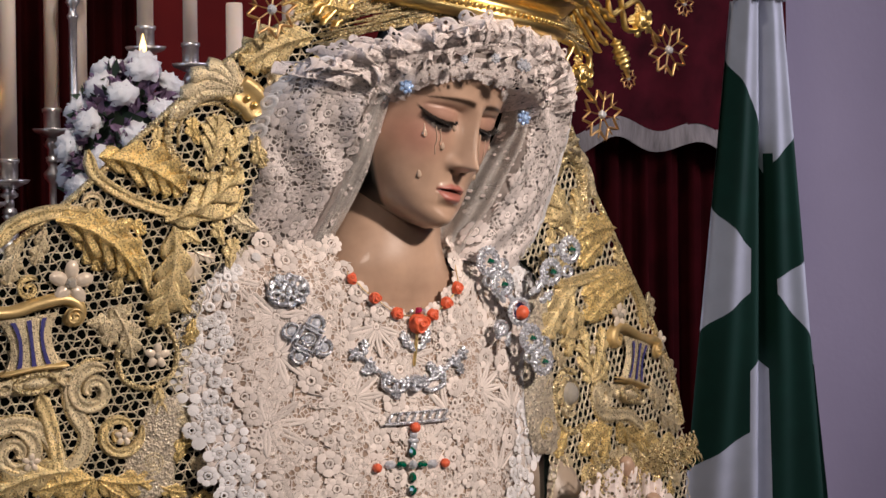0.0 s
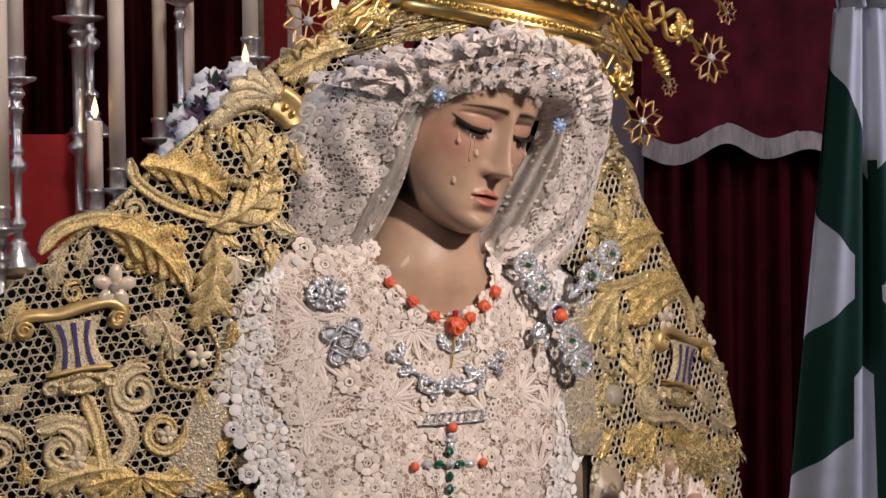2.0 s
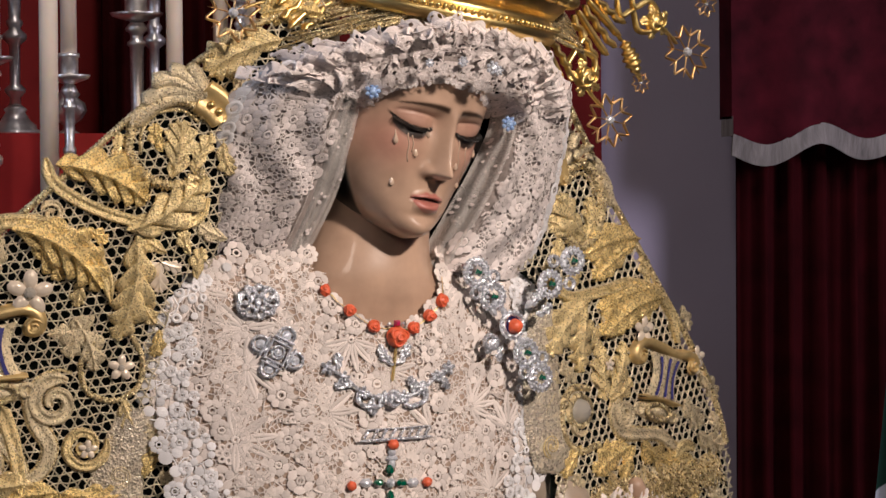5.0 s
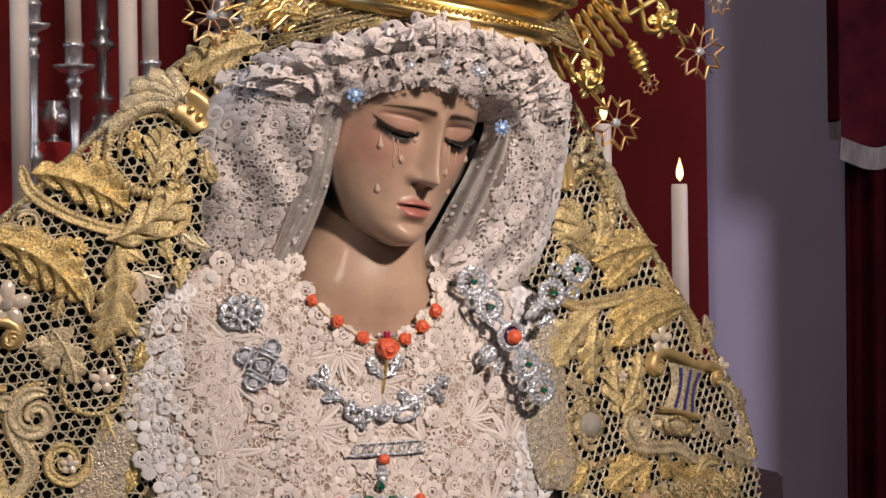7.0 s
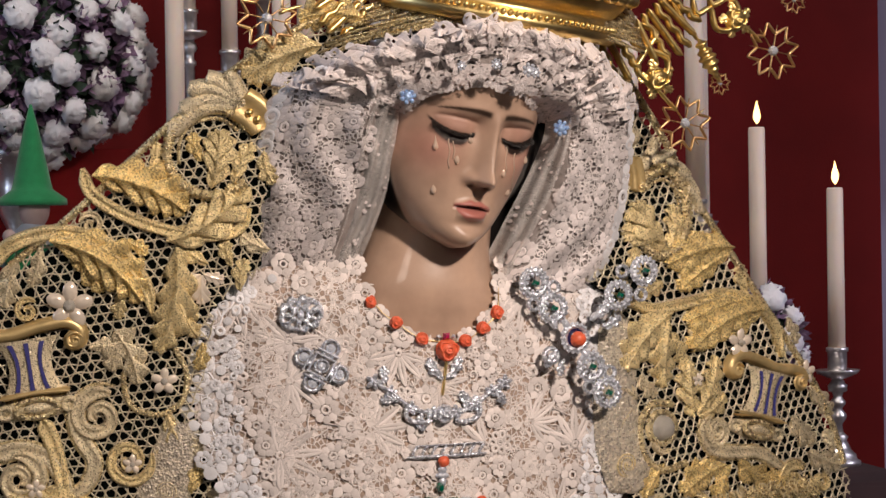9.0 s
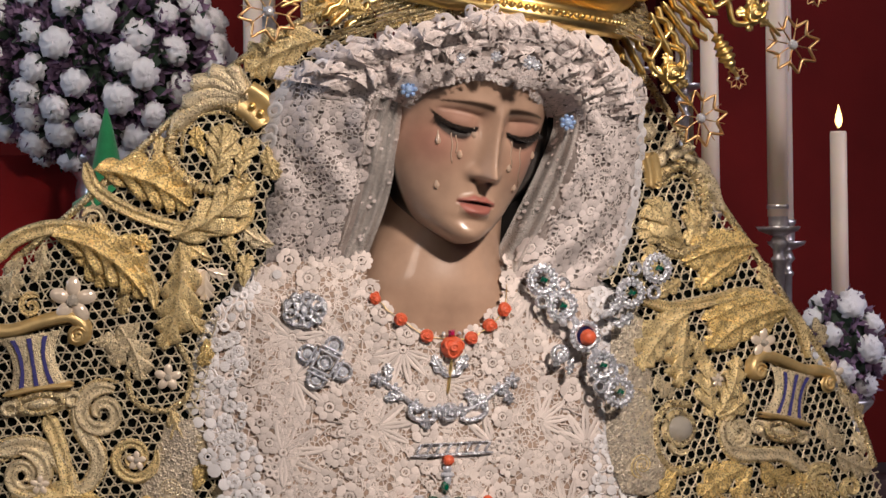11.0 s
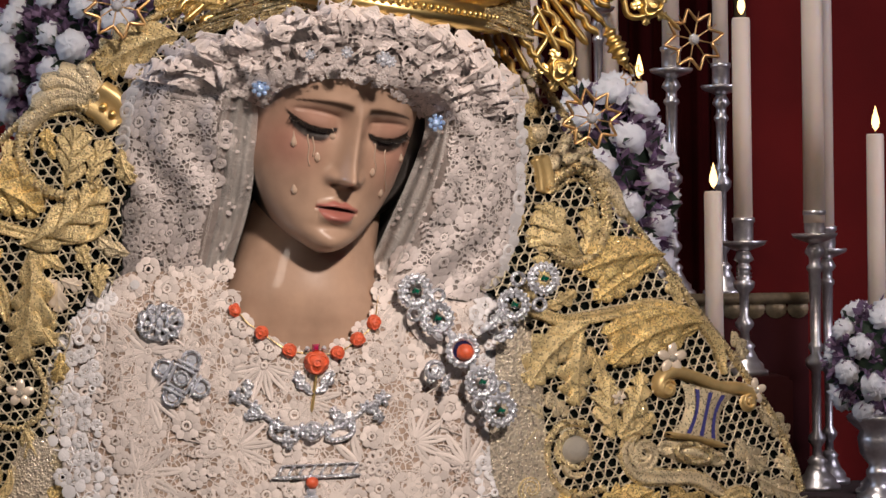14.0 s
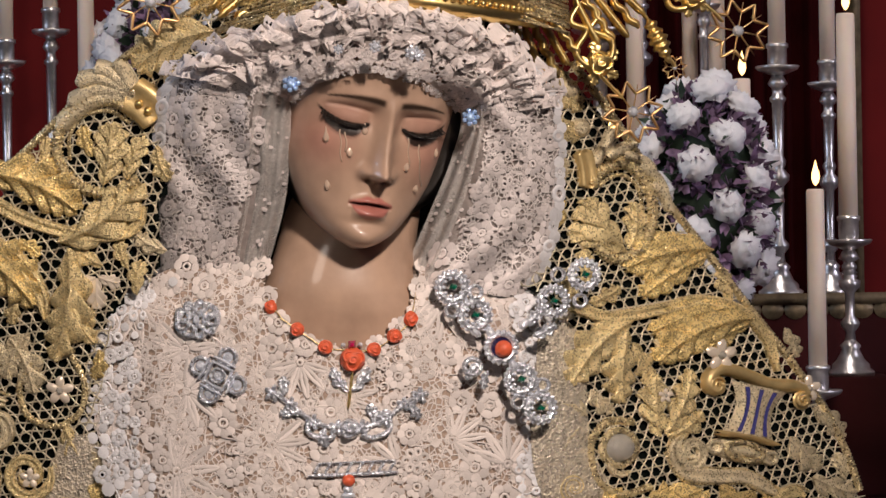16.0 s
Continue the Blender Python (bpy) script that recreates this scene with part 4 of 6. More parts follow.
# neck and upper chest
NECK = spline([(-0.022, 0.095, 1.580, 0.040, 0.040), (-0.037, 0.086, 1.530, 0.0545, 0.050), (-0.042, 0.078, 1.505, 0.0565, 0.052), (-0.047, 0.074, 1.480, 0.0595, 0.052), (-0.049, 0.076, 1.460, 0.068, 0.056),
               (-0.047, 0.090, 1.444, 0.084, 0.068), (-0.048, 0.12, 1.430, 0.115, 0.094), (-0.05, 0.15, 1.405, 0.16, 0.118), (-0.05, 0.18, 1.30, 0.19, 0.13)], 60)
a = np.linspace(0, 2 * math.pi, 72, endpoint=False)
v = []
for cx, cy, z, rx, ry in NECK:
    k = 1 + 0.012 * np.exp(-((np.abs(np.mod(a - 4.71 + math.pi, 2 * math.pi) - math.pi) - 0.62) / 0.30) ** 2) * np.exp(-((z - 1.480) / 0.05) ** 2)
    v += list(np.c_[cx + rx * k * np.cos(a), cy + ry * k * np.sin(a), np.full(72, z)])
statue_buf.add(v, grid_faces(60, 72, True))
paint.append(np.tile(SKIN_TONE, (len(v), 1)))
# hair mass behind the face, filler darkening the neck gap, robe below, fingers
for (vv, ff), c in (
    (ball((-0.012, 0.065, 1.60), 1.0, 16, (0.067, 0.085, 0.085)), HAIR_AND_GAP),
    # black ball added to darken the open gap between neck and veil
    (ball((-0.035, 0.17, 1.54), 1.0, 16, (0.150, 0.055, 0.13)), HAIR_AND_GAP),
    (lathe([(0.50, 0.0), (0.46, 0.6), (0.30, 1.15), (0.17, 1.33), (0.10, 1.42)], (-0.04, 0.34, 0), 40), np.array([0.3, 0.24, 0.18])),
):
    statue_buf.add(vv, ff)
    paint.append(np.tile(c, (len(vv), 1)))
for tip, mid, root_ in (((0.214, 0.066, 1.262), (0.220, 0.072, 1.248), (0.228, 0.085, 1.230)), ((0.216, 0.050, 1.214), (0.19, 0.055, 1.210), (0.16, 0.07, 1.203)), ((0.238, 0.055, 1.222), (0.252, 0.07, 1.212), (0.264, 0.09, 1.19))):
    vv, ff = tube(spline([tip, mid, root_], 10), [0.004, 0.0075, 0.0085, 0.009, 0.0092, 0.0092, 0.0095, 0.0095, 0.010, 0.010], 10)
    statue_buf.add(vv, ff)
    paint.append(np.tile(SKIN_TONE, (len(vv), 1)))
statue = part("statue", statue_buf, SKIN)
layer = statue.data.color_attributes.new("paint", "FLOAT_COLOR", "POINT")
rgba = np.c_[np.concatenate(paint), np.ones(statue_buf.n)]
layer.data.foreach_set("color", rgba.ravel())
tagged(statue, "carved and painted wooden statue of a sorrowful woman", "statue")

# ---- glass tears on the cheeks ----
tear_shape = lathe([(0.0003, 0.0), (0.0017, 0.0012), (0.0021, 0.0028), (0.0014, 0.0052), (0.0006, 0.0078), (0.0003, 0.0105)], n=12)
from mathutils.bvhtree import BVHTree
face_tree = BVHTree.FromPolygons([tuple(p) for p in pts], faces)
for x, z in ((-0.051, 1.578), (-0.033, 1.566), (-0.021, 1.583), (-0.051, 1.541), (0.010, 1.554), (0.016, 1.538), (0.032, 1.565)):
    eye = Vector((0.016, -2.045, 1.487))
    hit = face_tree.ray_cast(eye, (Vector((x, -0.04, z)) - eye).normalized())[0]
    if hit:
        ob = part("tear", Buf().add(np.array(tear_shape[0]) * (1.25, 0.9, 1.2) + np.array(hit) + (0, -0.0004, -0.003), tear_shape[1]), TEAR_GLASS)
        tagged(ob, "small crystal tear fixed to the painted cheek", "tear", "tears on the cheeks")

for x, z0, z1 in ((-0.040, 1.585, 1.560), (-0.036, 1.583, 1.568), (0.012, 1.578, 1.556), (0.020, 1.573, 1.541)):
    line = []
    for z in np.linspace(z0, z1, 9):
        hit = face_tree.ray_cast(Vector((x, -0.5, z)), Vector((0, 1, 0)))[0]
        if hit:
            line.append((hit.x + 0.0006 * math.sin(z * 400), hit.y - 0.0001, hit.z))
    if len(line) > 3:
        tagged(part("tear_track", Buf().add(*tube(line, 0.0007, 6)), TEAR_GLASS), "thin glossy tear track on the painted cheek", "tear", "tears on the cheeks")

# ---- the gold mantle ----
SIL_L = spline([(-0.95, 0.95), (-0.60, 1.335), (-0.48, 1.435), (-0.408, 1.489), (-0.36, 1.527), (-0.297, 1.584), (-0.236, 1.638), (-0.2, 1.665), (-0.158, 1.690), (-0.10, 1.712), (-0.04, 1.722)], 200)
SIL_R = spline([(0.02, 1.715), (0.08, 1.695), (0.125, 1.668), (0.159, 1.633), (0.193, 1.585), (0.225, 1.535), (0.258, 1.493), (0.295, 1.445), (0.337, 1.392), (0.374, 1.338), (0.398, 1.28), (0.410, 1.22), (0.43, 1.05), (0.44, 0.8)], 200)


def roof(x, right):
    return np.interp(x, SIL_R[:, 0], SIL_R[:, 1]) if right else np.interp(x, SIL_L[:, 0], SIL_L[:, 1])


VEIL_L = spline([(1.10, -0.215), (1.25, -0.222), (1.28, -0.235), (1.311, -0.243), (1.353, -0.252), (1.437, -0.240), (1.462, -0.222), (1.474, -0.203), (1.525, -0.198), (1.568, -0.190), (1.624, -0.172), (1.650, -0.132), (1.66, -0.09), (1.70, -0.06)], 120)
VEIL_R = spline([(1.10, 0.15), (1.25, 0.152), (1.28, 0.150), (1.317, 0.138), (1.365, 0.134), (1.433, 0.132), (1.455, 0.118), (1.47, 0.096), (1.51, 0.118), (1.56, 0.127), (1.605, 0.123), (1.638, 0.100), (1.66, 0.06), (1.70, 0.03)], 120)


def covered(x, z, margin=0.008):
    """True where the veil or the bib lies over the mantle."""
    return np.interp(z, VEIL_L[:, 0], VEIL_L[:, 1]) + margin < x < np.interp(z, VEIL_R[:, 0], VEIL_R[:, 1]) - margin


def inside(x, z, margin=0.0):
    if covered(x, z):
        return False
    if x < -0.02:
        return -0.60 < x < -0.10 and 1.12 < z < roof(x, False) - margin
    return 0.06 < x < 0.425 and 1.12 < z < roof(x, True) - margin


mantle = thing("mantle", (0, 0.3, 0.0), "gold-embroidered openwork mantle over dark green velvet", "mantle")
for right in (False, True):
    x0, x1 = (0.04, 0.438) if right else (-0.94, -0.10)
    nu, nv = 110, 120
    v = []
    for j in range(nv):
        for i in range(nu):
            x = x0 + (x1 - x0) * i / (nu - 1)
            top = float(roof(x, right))
            q = j / (nv - 1)
            if q < 0.8:
                z = 0.03 + (top - 0.018 - 0.03) * (q / 0.8) ** 0.6
                y = float(mantle_y(x, z)) + 0.006 + 0.03 * math.exp(-(top - z) / 0.010)
            else:
                k = (q - 0.8) / 0.2
                z = top - 0.018 - 0.35 * k * k
                y = float(mantle_y(x, top)) + 0.036 + 0.32 * k
            v.append((x, y, z))
    keep = [f for f in grid_faces(nv, nu) if f[0] // nu > 0.78 * nv or not any(covered(v[k][0], v[k][2], 0.012) for k in f)]
    part("velvet_lining", Buf().add(v, keep), LINING, mantle, "dark green velvet showing through the net")


# net: threads in three directions
net = Buf()
pitch = 0.0080
for k in range(3):
    ang = radians(60 * k + 8)
    c, s = math.cos(ang), math.sin(ang)
    for i in range(-95, 96):
        run = []
        for j in range(-120, 121):
            a, b = (i + (0.5 if k == 2 else 0.0)) * pitch + 0.0013 * math.sin(j * 1.7 + 2.3 * i) * math.sin(0.37 * i + k), j * 0.0062
            x, z = -0.1 + c * b - s * a, 1.4 + s * b + c * a
            if inside(x, z, 0.002):
                run.append((x, z))
                if len(run) < 14:
                    continue
            if len(run) > 2:
                p = np.array(run)
                t = np.gradient(p, axis=0)
                t /= np.linalg.norm(t, axis=1)[:, None]
                n2 = np.c_[-t[:, 1], t[:, 0]] * 0.00068
                w = np.concatenate([np.c_[p - n2, np.full(len(p), 0.0002)], np.c_[p, np.full(len(p), 0.0014)], np.c_[p + n2, np.full(len(p), 0.0002)]])
                order = np.arange(len(w)).reshape(3, -1).T.ravel()
                w = w[order]
                net.add(ON_MANTLE(w[:, 0], w[:, 1], w[:, 2]), grid_faces(len(p), 3))
            run = [(x, z)] if inside(x, z, 0.002) else []
tagged(part("net", net, NET, mantle, "gold thread net"), kind="stuff")


PLACED = []


def sew(name, shape, at, turn=0, size=1.0, flip=False, lift=0.001, material=None, label=""):
    return part(name, Buf().add(*lay(shape, ON_MANTLE, at, turn, size, flip, lift)), material or GOLD_THREAD, mantle, label)


def vine(name, pts, width, tall, material=GOLD_THREAD, taper=0.0, groove=False, lift=0.0008, n=48):
    PLACED.extend(tuple(p) for p in spline(pts, 12))
    if name == "horn":
        p = spline(pts, 14)
        t = np.gradient(p, axis=0)
        side = np.c_[-t[:, 1], t[:, 0]] / np.linalg.norm(t, axis=1)[:, None]
        for e in (-1, 1):
            cord(p + e * side * (width * (1 - taper * np.linspace(0, 1, 14)))[:, None], 0.0015, 0.0008, 110, 50)
    return part(name, Buf().add(*lay(band(pts, width, tall, n, taper, groove), ON_MANTLE, (0, 0), 0, 1, False, lift)), material, mantle)


def cord(pts, width=0.0022, lift=0.001, n=120, twist=40, name="cord"):
    PLACED.extend(tuple(p) for p in spline(pts, 12))
    return part(name, Buf().add(*lay(rope(pts, width, n, twist), ON_MANTLE, (0, 0), 0, 1, False, lift)), GOLD_CORD, mantle)


def leaf_at(start, end, bend=0.25, wide=0.34, lobes=5, material=None, flip=False, tall=0.20, lift=0.001):
    """A leaf from its root to its tip."""
    dx_, dz_ = end[0] - start[0], end[1] - start[1]
    PLACED.extend((start[0] + k * dx_, start[1] + k * dz_) for k in (0, 0.25, 0.5, 0.75, 1))
    shape = leaf(bend, lobes, wide, tall)
    tip = shape[0][-1][:2]
    l0, a0 = math.hypot(*tip), math.degrees(math.atan2(tip[1], tip[0]))
    turn = math.degrees(math.atan2(dz_, dx_))
    made = sew("leaf", shape, start, turn + (a0 if flip else -a0) + (180 if flip else 0), math.hypot(dx_, dz_) / l0, flip, lift, material)
    size = math.hypot(dx_, dz_) / l0
    s = np.linspace(0, 1, 36)
    rib = np.c_[np.cumsum(np.cos(bend * 2.2 * s)), np.cumsum(np.sin(bend * 2.2 * s))] / 36
    part("rib", Buf().add(*lay(rope(rib[2::5], 0.009 + 0.0004 / size, 70, 26), ON_MANTLE, start, turn - a0, size, False, lift + tall * 0.24 * size)), RIB_GOLD, made, "bright gold cord rib")
    return made


def volute(center, r, turns=1.4, start=0.0, sense=1, width=0.006, tall=0.005, material=PALE_THREAD, corded=True):
    p = spiral(r, turns, 14, radians(start), 0.12, sense) + np.array(center)
    vine("scroll", p, width, tall, material, 0.45, True)
    if corded:
        q = spiral(r + width, turns, 14, radians(start), 0.14, sense) + np.array(center)
        cord(q, 0.0014, 0.0006, 150, 70)


def gem_flower(center, r, n=6, lift=0.006):
    PLACED.extend((center[0] + r * math.cos(a), center[1] + r * math.sin(a)) for a in range(6))
    b = Buf()
    for i in range(n):
        a = 360 * i / n + 15
        b.add(*lay(dome(0.5, 0.36, 0.16, 12, 3), ON_MANTLE, (center[0] + 0.62 * r * math.cos(radians(a)), center[1] + 0.62 * r * math.sin(radians(a))), a, r * 0.95, False, lift))
    root = part("sequin_flower", b, SEQUIN, mantle, "pearly sequin flower")
    part("crystal", Buf().add(*lay(dome(0.3, 0.3, 0.25, 8, 2), ON_MANTLE, center, 0, r, False, lift + r * 0.12)), CRYSTAL, root, smooth=False)


def capital(center, h, turn, flip):
    """A fluted gold capital with blue flutes under a scrolled yoke."""
    c, s = math.cos(radians(turn)), math.sin(radians(turn))
    PLACED.extend((center[0] + h * a, center[1] + h * b) for a in (-1, -0.5, 0, 0.5, 1) for b in (-0.9, -0.45, 0, 0.4, 0.7))

    def at(a, b):
        a = -a if flip else a
        return (center[0] + h * (a * c - b * s), center[1] + h * (a * s + b * c))

    side = np.linspace(-1, 1, 9)
    v = [(*at(p * (0.40 + 0.16 * abs(q) ** 2 * (1.25 if q > 0 else 0.9)), 0.5 * q), 0.004 + 0.005 * math.sqrt(1 - 0.9 * p * p)) for q in np.linspace(-1, 1, 12) for p in side]
    v = np.array(v)
    root = part("capital", Buf().add(ON_MANTLE(v[:, 0], v[:, 1], v[:, 2]), grid_faces(12, 9)), PALE_THREAD, mantle, "fluted capital with blue stripes")
    for p in (-0.55, -0.02, 0.5):
        v = np.array([(*at((p + e * 0.085) * (0.40 + 0.16 * abs(q) ** 2 * (1.25 if q > 0 else 0.9)), 0.46 * q), 0.0055 + 0.005 * math.sqrt(1 - 0.9 * p * p)) for q in np.linspace(-1, 0.95, 12) for e in (-1, 0, 1)])
        part("stripe", Buf().add(ON_MANTLE(v[:, 0], v[:, 1], v[:, 2]), grid_faces(12, 3)), BLUE_SILK, root, "blue silk stripe")
    yoke = [at(*p) for p in ((-1.05, 0.40), (-1.0, 0.62), (-0.75, 0.66), (-0.3, 0.60), (0.25, 0.68), (0.75, 0.70), (1.0, 0.52), (0.98, 0.30), (0.80, 0.28), (0.76, 0.42))]
    part("yoke", Buf().add(*lay(band(yoke, 0.135 * h, 0.007, 60), ON_MANTLE, (0, 0), lift=0.002)), SMOOTH_GOLD, root, "smooth gilded scroll yoke")
    for e in ((-0.98, 0.42), (0.88, 0.34)):
        part("yoke_end", Buf().add(*lay(merge(dome(0.2, 0.2, 0.05, 18, 3), moved(band(spiral(0.17, 1.6, 12, 0.4, 0.15), 0.035, 0.05, 40), 0, 0, 0, 1, 0.05)), ON_MANTLE, at(*e), 0, h, False, 0.005)), SMOOTH_GOLD, root)
    part("sill", Buf().add(*lay(band([at(-0.66, -0.56), at(0, -0.52), at(0.66, -0.56)], 0.07 * h, 0.009, 20), ON_MANTLE, (0, 0), lift=0.002)), SMOOTH_GOLD, root)
    part("oval_band", Buf().add(*lay(dome(0.75, 0.24, 0.09, 24, 4), ON_MANTLE, at(0, -0.82), turn, h, flip, 0.001)), PALE_THREAD, root)
    part("oval_ring", Buf().add(*lay(ring(0.40, 0.17, 0.06, 0.05, 22), ON_MANTLE, at(0, -0.82), turn, h, flip, 0.007)), GOLD_CORD, root)
    part("oval_boss", Buf().add(*lay(dome(0.24, 0.11, 0.07, 16, 3), ON_MANTLE, at(0, -0.82), turn, h, flip, 0.007)), PALE_THREAD, root)
    for e in (-0.6, 0.6):
        part("oval_side", Buf().add(*lay(ring(0.13, 0.11, 0.05, 0.05, 14), ON_MANTLE, at(e, -0.84), turn, h, flip, 0.004)), PALE_THREAD, root)


# left side of the mantle, from the head down
leaf_at((-0.140, 1.668), (-0.205, 1.640), 0.3, 0.42, 5, GOLD_THREAD)
leaf_at((-0.105, 1.690), (-0.160, 1.690), 0.3, 0.40, 5, DEEP_THREAD)
leaf_at((-0.120, 1.655), (-0.160, 1.632), -0.3, 0.38, 4, GOLD_THREAD)
for i, e in enumerate(((-0.262, 1.612), (-0.255, 1.630), (-0.240, 1.640), (-0.222, 1.645), (-0.272, 1.594))):
    vine("fan_rib", [(-0.207, 1.618), ((-0.207 + e[0]) / 2 - 0.004, (1.618 + e[1]) / 2 + 0.008), e], 0.0062, 0.006, PALE_THREAD, -0.4)
band_pts = [(-0.212, 1.620), (-0.200, 1.612), (-0.188, 1.600)]
vine("cuff", band_pts, 0.016, 0.008, SMOOTH_GOLD, 0, True, 0.002)
for p in ((-0.203, 1.612), (-0.196, 1.606)):
    sew("stud", dome(0.0035, 0.0035, 0.003, 10, 3), p, lift=0.009, material=CROWN_GOLD)
cord([(-0.206, 1.600), (-0.225, 1.614), (-0.252, 1.612), (-0.270, 1.592), (-0.272, 1.566), (-0.254, 1.546), (-0.228, 1.541), (-0.206, 1.552)], 0.0048, 0.001, 160, 46, "rope_scroll")
cord([(-0.212, 1.596), (-0.228, 1.606), (-0.250, 1.603), (-0.262, 1.588), (-0.263, 1.568)], 0.0016, 0.001, 120, 40)
leaf_at((-0.236, 1.546), (-0.228, 1.596), 0.15, 0.46, 5, GOLD_THREAD)
leaf_at((-0.216, 1.550), (-0.200, 1.584), -0.3, 0.36, 4, GOLD_THREAD)
vine("stem", [(-0.345, 1.566), (-0.338, 1.545), (-0.315, 1.528), (-0.285, 1.515), (-0.250, 1.507), (-0.215, 1.510), (-0.202, 1.530)], 0.0060, 0.006, GOLD_THREAD, 0.2, True)
leaf_at((-0.338, 1.560), (-0.258, 1.528), -0.35, 0.34, 6, DEEP_THREAD, tall=0.25)
leaf_at((-0.330, 1.566), (-0.285, 1.556), 0.3, 0.36, 4, DEEP_THREAD)
leaf_at((-0.276, 1.502), (-0.206, 1.548), 0.3, 0.32, 5, GOLD_THREAD, tall=0.22)
vine("arch_stem", [(-0.425, 1.480), (-0.408, 1.500), (-0.375, 1.511), (-0.340, 1.507), (-0.310, 1.490), (-0.292, 1.465), (-0.287, 1.44)], 0.0075, 0.007, GOLD_THREAD, 0.3, True)
leaf_at((-0.375, 1.505), (-0.296, 1.452), -0.45, 0.30, 6, DEEP_THREAD, tall=0.25)
leaf_at((-0.360, 1.500), (-0.330, 1.460), -0.2, 0.34, 4, DEEP_THREAD)
leaf_at((-0.400, 1.490), (-0.412, 1.448), 0.2, 0.36, 4, PALE_THREAD)
leaf_at((-0.382, 1.500), (-0.390, 1.466), -0.2, 0.34, 4, PALE_THREAD)
for e, w in (((-0.262, 1.462), 0.5), ((-0.226, 1.468), 0.5), ((-0.244, 1.448), 0.5)):
    leaf_at((-0.244, 1.474), e, 0.1, w, 2, SEQUIN)
leaf_at((-0.266, 1.500), (-0.282, 1.408), -0.3, 0.26, 6, GOLD_THREAD, tall=0.20)
leaf_at((-0.268, 1.470), (-0.248, 1.420), 0.25, 0.28, 5, GOLD_THREAD)
leaf_at((-0.300, 1.430), (-0.322, 1.392), 0.3, 0.42, 4, PALE_THREAD)
leaf_at((-0.318, 1.425), (-0.300, 1.380), -0.3, 0.36, 4, PALE_THREAD)
gem_flower((-0.357, 1.449), 0.019, 5)
capital((-0.391, 1.398), 0.046, 8, False)
volute((-0.334, 1.352), 0.022, 1.5, 60, 1, 0.0075, 0.006)
vine("horn", [(-0.355, 1.362), (-0.350, 1.335), (-0.338, 1.312), (-0.346, 1.290), (-0.362, 1.282)], 0.0085, 0.004, PALE_THREAD, 0.4, True)
volute((-0.402, 1.298), 0.021, 1.5, 100, -1, 0.0075, 0.006)
vine("horn", [(-0.425, 1.318), (-0.400, 1.324), (-0.378, 1.316), (-0.364, 1.295), (-0.362, 1.270)], 0.0085, 0.004, PALE_THREAD, 0.3, True)
vine("stem", [(-0.382, 1.350), (-0.372, 1.325), (-0.366, 1.300), (-0.362, 1.27)], 0.008, 0.006, GOLD_THREAD, 0.3, True)
volute((-0.308, 1.312), 0.021, 1.7, 20, -1, 0.005, 0.005, GOLD_THREAD)
cord([(-0.300, 1.405), (-0.312, 1.385), (-0.305, 1.360), (-0.282, 1.352), (-0.262, 1.364), (-0.258, 1.388), (-0.268, 1.410)], 0.0026, 0.001, 120, 40, "rope_scroll")
gem_flower((-0.277, 1.382), 0.011, 5)
gem_flower((-0.305, 1.310), 0.008, 5)
gem_flower((-0.388, 1.290), 0.008, 5)
for e in ((-0.385, 1.262), (-0.365, 1.245), (-0.330, 1.240), (-0.295, 1.250), (-0.275, 1.268)):
    leaf_at((-0.328, 1.272), e, 0.2, 0.34, 4, DEEP_THREAD)
leaf_at((-0.350, 1.280), (-0.420, 1.262), 0.3, 0.3, 5, GOLD_THREAD)
leaf_at((-0.275, 1.355), (-0.262, 1.325), 0.2, 0.45, 4, GOLD_THREAD)
leaf_at((-0.437, 1.44), (-0.452, 1.40), 0.2, 0.4, 4, GOLD_THREAD)
leaf_at((-0.43, 1.36), (-0.455, 1.335), 0.2, 0.45, 4, PALE_THREAD)
leaf_at((-0.47, 1.42), (-0.53, 1.37), 0.3, 0.34, 5, GOLD_THREAD)
volute((-0.46, 1.30), 0.022, 1.5, 0, 1, 0.006, 0.005)
# right side
leaf_at((0.130, 1.640), (0.150, 1.606), 0.3, 0.42, 4, GOLD_THREAD)
leaf_at((0.122, 1.605), (0.148, 1.582), 0.3, 0.42, 4, GOLD_THREAD)
sew("boss", dome(0.009, 0.009, 0.006), (0.140, 1.622), material=PALE_THREAD)
sew("boss", dome(0.008, 0.008, 0.006), (0.150, 1.590), material=PALE_THREAD)
cord([(0.157, 1.542), (0.169, 1.556), (0.188, 1.560), (0.205, 1.542), (0.210, 1.516), (0.199, 1.490), (0.177, 1.481), (0.160, 1.492)], 0.0046, 0.001, 160, 46, "rope_scroll")
cord([(0.164, 1.542), (0.174, 1.549), (0.186, 1.551), (0.198, 1.539), (0.202, 1.517)], 0.0016, 0.001, 100, 34)
vine("cuff", [(0.150, 1.572), (0.154, 1.556), (0.155, 1.540)], 0.0075, 0.006, SMOOTH_GOLD, 0, True)
for i, (a, e) in enumerate((((0.160, 1.560), (0.176, 1.590)), ((0.170, 1.566), (0.196, 1.578)), ((0.184, 1.568), (0.212, 1.556)), ((0.198, 1.560), (0.222, 1.536)), ((0.208, 1.545), (0.226, 1.520)))):
    vine("fan_rib", [a, ((a[0] + e[0]) / 2 + 0.003, (a[1] + e[1]) / 2 + 0.002), e], 0.0058, 0.005, PALE_THREAD, 0.3)
leaf_at((0.186, 1.487), (0.152, 1.530), -0.25, 0.44, 4, GOLD_THREAD, tall=0.25)
